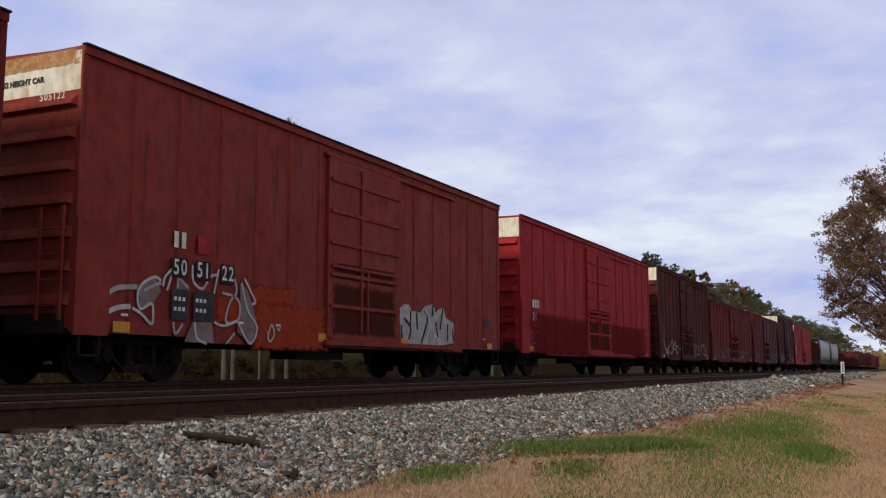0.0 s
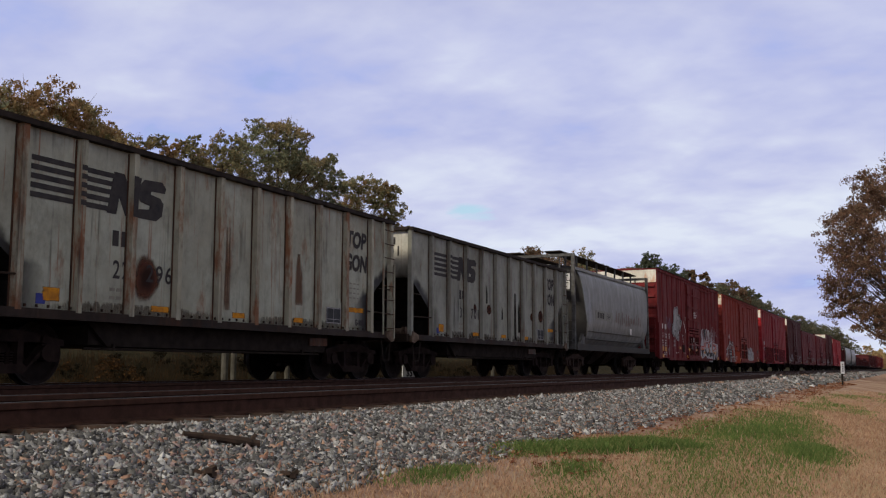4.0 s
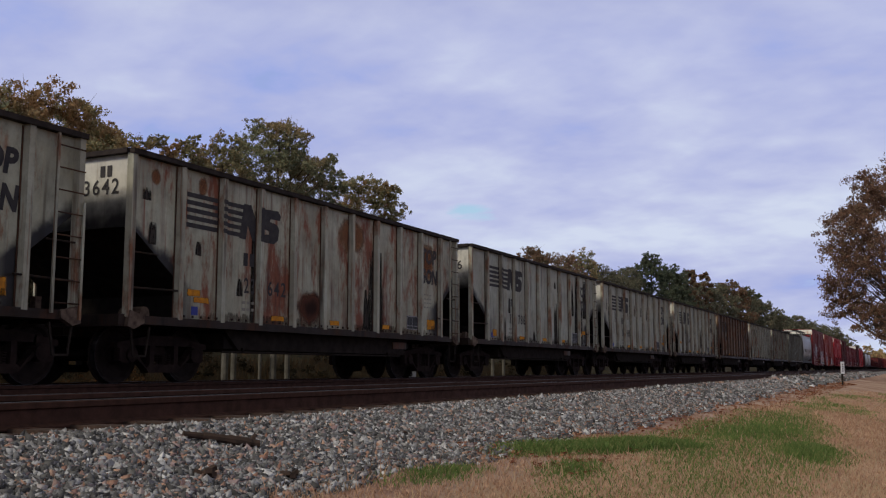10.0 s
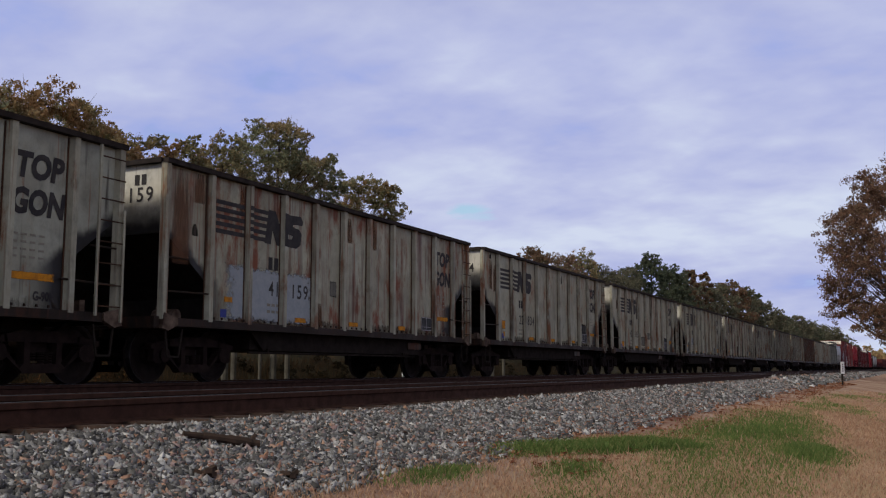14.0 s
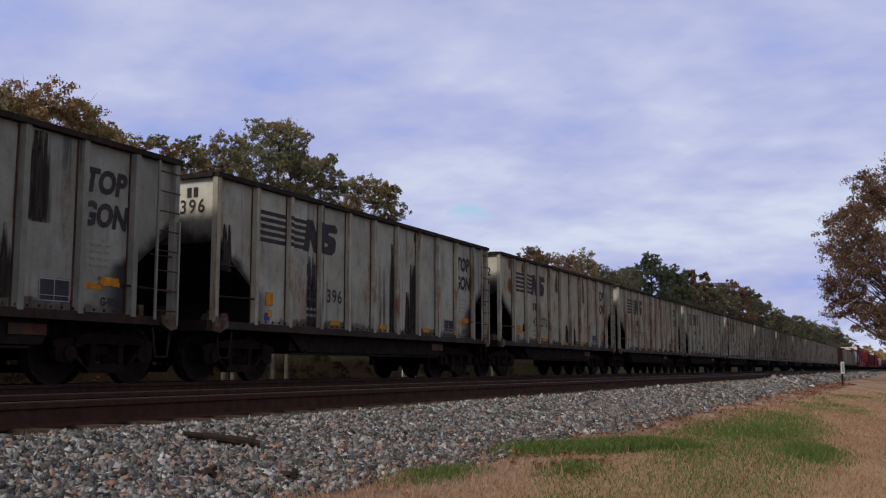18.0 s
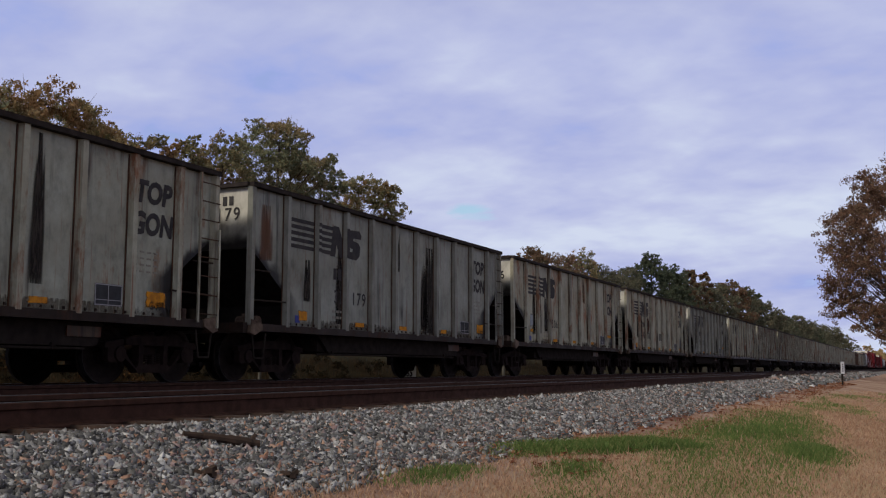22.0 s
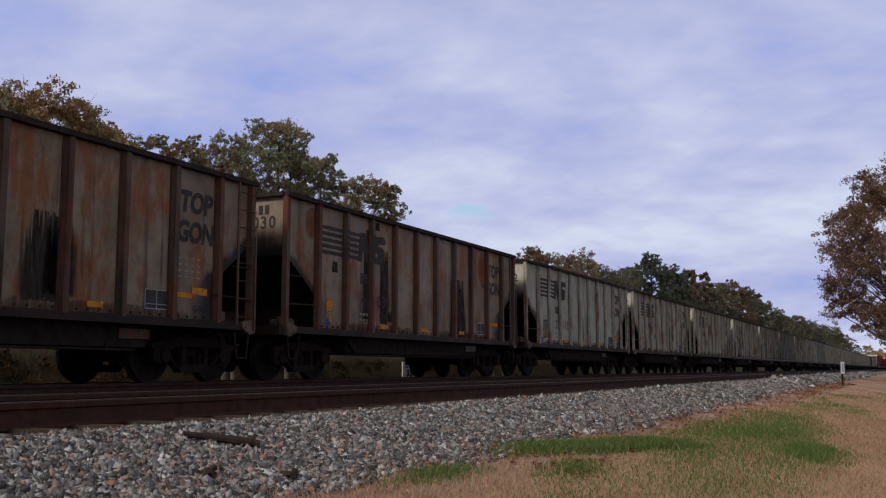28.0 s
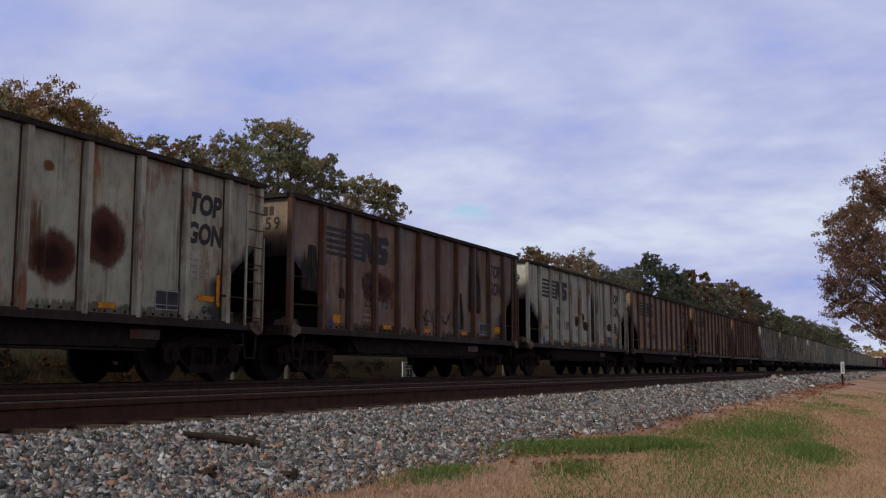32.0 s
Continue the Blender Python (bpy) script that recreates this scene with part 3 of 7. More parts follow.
spring_mesh = spring.mesh("spring", truck_iron)
bolster_mesh = Shape().box(-0.20, 0.20, -0.92, 0.92, 0.46, 0.66).box(-0.3, 0.3, -0.28, 0.28, 0.62, 0.74).mesh("bolster", truck_iron)
beam_mesh = Shape().box(-0.05, 0.05, -0.7, 0.7, 0.36, 0.46).box(-0.09, 0.03, -0.8, -0.66, 0.30, 0.55).box(-0.09, 0.03, 0.66, 0.8, 0.30, 0.55).mesh("brake_beam", truck_iron)
WHEELSETS = {1: [], -1: []}


def truck(parent, x, iron=None):
    t = part("truck", Shape().box(-0.12, 0.12, -0.12, 0.12, 0.70, 0.84), under, parent, "", pose(x, 0, 0))
    for y in (-1.0, 1.0):
        s = part("side_frame", side_frame_mesh, None, t, "", pose(0, y, 0))
        if iron:
            repaint(s, iron)
    part("bolster", bolster_mesh, None, t)
    for y in (-1.0, 1.0):
        for x_ in (-0.15, 0.0, 0.15):
            part("spring", spring_mesh, None, t, "", pose(x_, y, 0)) if y < 0 else None
    for k in (-1, 1):
        part("brake_beam", beam_mesh, None, t, "", pose(k * 0.36, 0, 0))
        w = part("wheelset", wheel_mesh, None, t, "", pose(k * AXLE, 0, WHEEL))
        w.data.materials.append(tread) if len(w.data.materials) < 2 else None
        WHEELSETS[k].append(w)
    return t


def add_treads():
    """Gives the shared wheel mesh its bright running bands."""
    bm = bmesh.new()
    bm.from_mesh(wheel_mesh)
    bm.from_mesh(ring_mesh)
    k = len(wheel_mesh.polygons)
    bm.faces.ensure_lookup_table()
    for f in bm.faces[k:]:
        f.material_index = 1
    wheel_mesh.materials.append(tread)
    bm.to_mesh(wheel_mesh)
    bm.free()


add_treads()


def coupler_shape(x0, out):
    s = Shape()
    s.box(min(x0, x0 + out * 0.30), max(x0, x0 + out * 0.30), -0.09, 0.09, 0.76, 0.94)
    s.box(min(x0 + out * 0.22, x0 + out * 0.42), max(x0 + out * 0.22, x0 + out * 0.42), -0.17, 0.15, 0.72, 0.99)
    return s


def hose_shape(x0, out):
    s = Shape()
    pts = [(x0, 0.35, 0.80), (x0 + out * 0.10, 0.35, 0.62), (x0 + out * 0.2, 0.30, 0.50), (x0 + out * 0.34, 0.2, 0.50)]
    for a, b in zip(pts, pts[1:]):
        s.tube(a, b, 0.025, 0.025, 6)
    return s


# ---- coal gondolas ----
GTOP, GLOW = 3.5, 1.0
LENGTHS = {"short": 11.45, "long": 11.78, "longer": 12.14}


def gondola(GL):
    car = new("coal_gondola")
    H = GL / 2
    POSTS = [-H + 0.05, -H + 1.17] + [-H + 1.17 + (GL - 2.11) / 9 * k for k in range(1, 9)] + [H - 0.94, H - 0.05]
    plain_paint = gon_paint("white", H)
    # side plates with the cut-away lower corners
    outline = [(-H + 0.02, GTOP), (-H + 0.02, 2.42), (-H + 0.2, 2.30), (-H + 1.17, 1.62), (-H + 1.17, GLOW), (H - 0.94, GLOW), (H - 0.94, 1.72), (H - 0.2, 2.30), (H - 0.02, 2.42), (H - 0.02, GTOP)]
    for sgn in (-1, 1):
        y = sgn * (SIDE - 0.10)
        part("side_plate", Shape().slab(outline, y - 0.008, y + 0.008), plain_paint, car)
        rows = Shape()
        for k in range(46):
            x = -H + 1.3 + k * (GL - 2.6) / 45
            rows.box(x - 0.013, x + 0.013, sgn * (SIDE - 0.04) - 0.012, sgn * (SIDE - 0.04) + 0.012, GLOW + 0.045, GLOW + 0.085)
        tagged(part("rivet_strip", rows, sill_brown, car), "", "", "", "stuff")
    post = Shape()
    post.add([(-0.085, 0, GLOW), (-0.05, -0.085, GLOW), (0.05, -0.085, GLOW), (0.085, 0, GLOW), (-0.085, 0, GTOP - 0.03), (-0.05, -0.085, GTOP - 0.03), (0.05, -0.085, GTOP - 0.03), (0.085, 0, GTOP - 0.03)],
             [(0, 1, 5, 4), (1, 2, 6, 5), (2, 3, 7, 6), (0, 3, 2, 1), (4, 5, 6, 7)])
    post_mesh = post.mesh("side_post", POST["white"])
    seam_mesh = Shape().box(-0.112, -0.088, -0.012, 0.0, GLOW, GTOP - 0.05).box(0.088, 0.112, -0.012, 0.0, GLOW, GTOP - 0.05).mesh("weld_seam", seam_rust)
    for k, x in enumerate(POSTS):
        pst = part("side_post", post_mesh, None, car, "", pose(x, -SIDE + 0.09, 0))
        if 0 < k < 11:
            part("weld_seam", seam_mesh, None, pst)
        part("side_post", post_mesh, None, car, "", pose(x, SIDE - 0.09, 0, 0, 0, 180))
    for sgn in (-1, 1):
        part("top_rail", Shape().box(-H - 0.02, H + 0.02, sgn * (SIDE - 0.03) - 0.06, sgn * (SIDE - 0.03) + 0.06, GTOP - 0.035, GTOP + 0.045), rail_dark, car, "sooty dark top rail")
        part("end_rail", Shape().box(sgn * H - 0.07, sgn * H + 0.07, -SIDE + 0.08, SIDE - 0.08, GTOP - 0.03, GTOP + 0.045), rail_dark, car, "sooty dark top rail")
        part("side_sill", Shape().box(-H + 0.05, H - 0.05, sgn * (SIDE - 0.06) - 0.05, sgn * (SIDE - 0.06) + 0.05, GLOW - 0.10, GLOW + 0.03), sill_brown, car)
        part("end_panel", Shape().box(sgn * (H - 0.05) - 0.015, sgn * (H - 0.05) + 0.015, -SIDE + 0.10, SIDE - 0.10, 2.36, GTOP - 0.02), plain_paint, car)
        x0, x1 = sgn * (H - 0.05), sgn * (H - 1.75)
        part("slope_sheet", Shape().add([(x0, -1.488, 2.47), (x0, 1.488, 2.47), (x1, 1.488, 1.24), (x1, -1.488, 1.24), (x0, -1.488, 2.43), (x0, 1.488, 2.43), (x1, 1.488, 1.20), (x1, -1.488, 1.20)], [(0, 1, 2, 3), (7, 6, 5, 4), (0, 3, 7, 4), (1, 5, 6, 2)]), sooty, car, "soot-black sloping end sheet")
        part("end_sill", Shape().box(sgn * H - 0.14, sgn * H + 0.02, -SIDE + 0.05, SIDE - 0.05, 0.86, 1.04).box(sgn * (H - 0.5) - 0.4, sgn * (H - 0.5) + 0.4, -0.22, 0.22, 0.74, 1.0), sill_brown, car)
        part("coupler", coupler_shape(sgn * H, sgn), truck_iron, car)
        part("air_hose", hose_shape(sgn * H, sgn), under, car)
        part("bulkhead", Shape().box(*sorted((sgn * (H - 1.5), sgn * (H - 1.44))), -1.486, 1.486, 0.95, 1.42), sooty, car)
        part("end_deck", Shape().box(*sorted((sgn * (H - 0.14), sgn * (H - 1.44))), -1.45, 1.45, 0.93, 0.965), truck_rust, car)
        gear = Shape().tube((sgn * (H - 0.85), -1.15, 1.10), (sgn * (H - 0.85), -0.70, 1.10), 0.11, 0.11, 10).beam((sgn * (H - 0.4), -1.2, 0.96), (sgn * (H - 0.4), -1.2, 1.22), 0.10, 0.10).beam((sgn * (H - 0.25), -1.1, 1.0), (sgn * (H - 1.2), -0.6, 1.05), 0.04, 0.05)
        # added black plate that blocks daylight through the open corner from the far side
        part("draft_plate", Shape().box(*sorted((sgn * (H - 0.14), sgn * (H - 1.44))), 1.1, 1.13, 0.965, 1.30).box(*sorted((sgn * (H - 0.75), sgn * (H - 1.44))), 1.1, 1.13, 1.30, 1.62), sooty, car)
        part("brake_gear", gear, truck_rust, car, "dusty rust-brown brake gear")
        for side in (-1, 1):
            yb = side * (SIDE - 0.03)
            c = Shape().slab([(sgn * (H - 0.03), 1.10), (sgn * (H - 0.34), 1.02), (sgn * (H - 0.34), 0.92), (sgn * (H - 0.12), 0.82), (sgn * (H + 0.02), 0.86)], yb - 0.05, yb + 0.05)
            part("corner_casting", c, truck_rust, car)
            g = Shape().tube((sgn * (H - 0.05), yb, 1.44), (sgn * (H - 1.13), yb, 1.46), 0.016, 0.016, 6)
            g.tube((sgn * (H - 0.05), yb, 1.98), (sgn * (H - 0.62), yb, 1.98), 0.014, 0.014, 6)
            part("grab_rail", g, sill_brown, car)
            st = Shape()
            st.beam((sgn * (H - 0.10), yb, 0.86), (sgn * (H - 0.16), yb, 0.42), 0.025, 0.03).beam((sgn * (H - 0.50), yb, 0.86), (sgn * (H - 0.42), yb, 0.42), 0.025, 0.03).beam((sgn * (H - 0.16), yb, 0.42), (sgn * (H - 0.42), yb, 0.42), 0.03, 0.03)
            part("stirrup_step", st, under, car)
        truck(car, H - 0.90 if sgn > 0 else -H + 1.42)
    part("centre_sill", Shape().box(-H + 0.2, H - 0.2, -0.2, 0.2, 0.72, 1.0), under, car)
    part("underbody", Shape().box(-H + 2.8, H - 2.3, -1.19, 1.25, 0.58, 0.86), under, car)
    part("side_girder", Shape().slab([(-H + 2.6, 0.98), (-H + 3.1, 0.56), (H - 2.35, 0.56), (H - 2.2, 0.98)], -1.28, -1.2), under, car)
    part("floor", Shape().box(-H + 1.6, H - 1.6, -1.5, 1.5, 0.90, 0.97), under, car)
    part("brake_pipe", Shape().tube((-H + 2.6, -1.30, 0.52), (H - 2.6, -1.30, 0.52), 0.02, 0.02, 6).beam((-H + 3.2, -1.3, 0.5), (-H + 3.2, -1.3, 0.6), 0.04, 0.05).beam((H - 3.2, -1.3, 0.5), (H - 3.2, -1.3, 0.6), 0.04, 0.05), under, car)
    part("sill_plate", Shape().box(H - 2.95, H - 2.30, -1.315, -1.29, 0.69, 0.84), POST["tan"], car, "faded brown plate on the sill")
    # ladder on the leading corner
    for side, sgn in ((-1, 1), (1, -1)):
        yl = side * (SIDE + 0.035)
        rails = Shape()
        for a, b_, z0, z1 in ((H - 0.55, H - 0.51, 0.98, GTOP - 0.05), (H - 0.05, H - 0.01, 0.90, 2.55)):
            rails.box(*sorted((sgn * a, sgn * b_)), yl - 0.015, yl + 0.015, z0, z1)
        lad = part("ladder", rails, POST["white"], car)
        rung = Shape().tube((sgn * (H - 0.53), yl, 0), (sgn * (H - 0.03), yl, 0), 0.0105, 0.0105, 6).mesh("rung", seam_rust)
        for k in range(8):
            part("rung", rung, None, lad, "", pose(0, 0, 1.12 + k * 0.31))
    # painted marks on the camera's side
    y = -SIDE + 0.10 - 0.013
    yp = -SIDE + 0.002
    for k in range(5):
        z = 3.10 - k * 0.125
        bar = Shape().slab([(-H + 1.34, z), (-H + 2.90 - 0.02 * k, z), (-H + 2.885 - 0.02 * k, z - 0.075), (-H + 1.34, z - 0.075)], y - 0.002, y + 0.002)
        bar.box(POSTS[2] - 0.05, POSTS[2] + 0.05, yp - 0.002, yp + 0.002, z - 0.075, z)
        part("stripe", bar, letter_black, car, "black painted stripe")
    mark = Shape()
    x = -H + 2.74
    mark.slab([(x + 0.12, 3.13), (x + 0.33, 3.13), (x + 0.46, 2.90), (x + 0.50, 3.13), (x + 0.70, 3.13), (x + 0.58, 2.50), (x + 0.38, 2.50), (x + 0.24, 2.76), (x + 0.19, 2.50), (x + 0.0, 2.50)][::-1], y - 0.002, y + 0.002)
    mark.slab([(x + 0.64, 2.98), (x + 0.76, 3.12), (x + 1.16, 3.14), (x + 1.25, 3.05), (x + 1.22, 2.97), (x + 0.92, 2.96), (x + 0.90, 2.91), (x + 1.12, 2.88), (x + 1.20, 2.80), (x + 1.17, 2.60), (x + 1.04, 2.51), (x + 0.58, 2.51), (x + 0.56, 2.64), (x + 0.88, 2.67), (x + 0.90, 2.73), (x + 0.70, 2.76), (x + 0.62, 2.85)][::-1], y - 0.003, y + 0.002)
    mark.box(POSTS[3] - 0.05, POSTS[3] + 0.05, yp - 0.002, yp + 0.002, 2.50, 3.12)
    part("emblem", mark, letter_black, car, "bold black painted emblem")
    for px in (2.88, 3.06):
        part("print_bar", Shape().box(-H + px, -H + px + 0.12, y - 0.002, y + 0.002, 2.03, 2.26), letter_black, car)
    for px, w in ((3.72, 0.44), (5.74, 0.40), (GL - 3.85, 0.36)):
        part("reflector", Shape().box(-H + px, -H + px + w, y - 0.003, y + 0.002, 1.10, 1.20), reflector_worn, car, "orange-yellow reflective strip")
    part("tag", Shape().box(-H + 1.52, -H + 1.68, y - 0.003, y + 0.002, 1.10, 1.24), tag_blue, car, "small blue tag")
    q = GL - 2.66
    pl = Shape().box(-H + q, -H + q + 0.54, y - 0.003, y + 0.002, 1.14, 1.46)
    plate = part("stencil_panel", pl, plate_dark, car, "dark consolidated stencil panel")
    fr = Shape()
    for a, b_, c, d in ((0, 0.54, 1.44, 1.455), (0, 0.54, 1.145, 1.16), (0, 0.015, 1.14, 1.46), (0.525, 0.54, 1.14, 1.46), (0.26, 0.27, 1.14, 1.46), (0, 0.54, 1.22, 1.23)):
        fr.box(-H + q + a, -H + q + b_, y - 0.006, y - 0.003, c, d)
    part("panel_lines", fr, spray_grey, plate)
    small = Shape()
    for r in range(4):
        for k in range(4):
            small.box(H - 1.92 + k * 0.15, H - 1.83 + k * 0.15, y - 0.002, y + 0.002, 1.99 - r * 0.10, 2.018 - r * 0.10)
    for r in range(2):
        for k in range(4):
            small.box(-H + 2.86 + k * 0.14, -H + 2.96 + k * 0.14, y - 0.002, y + 0.002, 1.36 - r * 0.12, 1.41 - r * 0.12)
    tagged(part("fine_print", small, faded_print, car), "", "", "", "stuff")
    write("G-90R", 0.12, H - 1.36, 1.19, car, letter_black, y - 0.004, 0.8)
    write("TOP", 0.335, H - 1.51, 2.92, car, letter_black, y - 0.002, 0.89, "side", 0.14)
    write("GON", 0.335, H - 1.51, 2.43, car, letter_black, y - 0.002, 0.84, "side", 0.14)
    return car


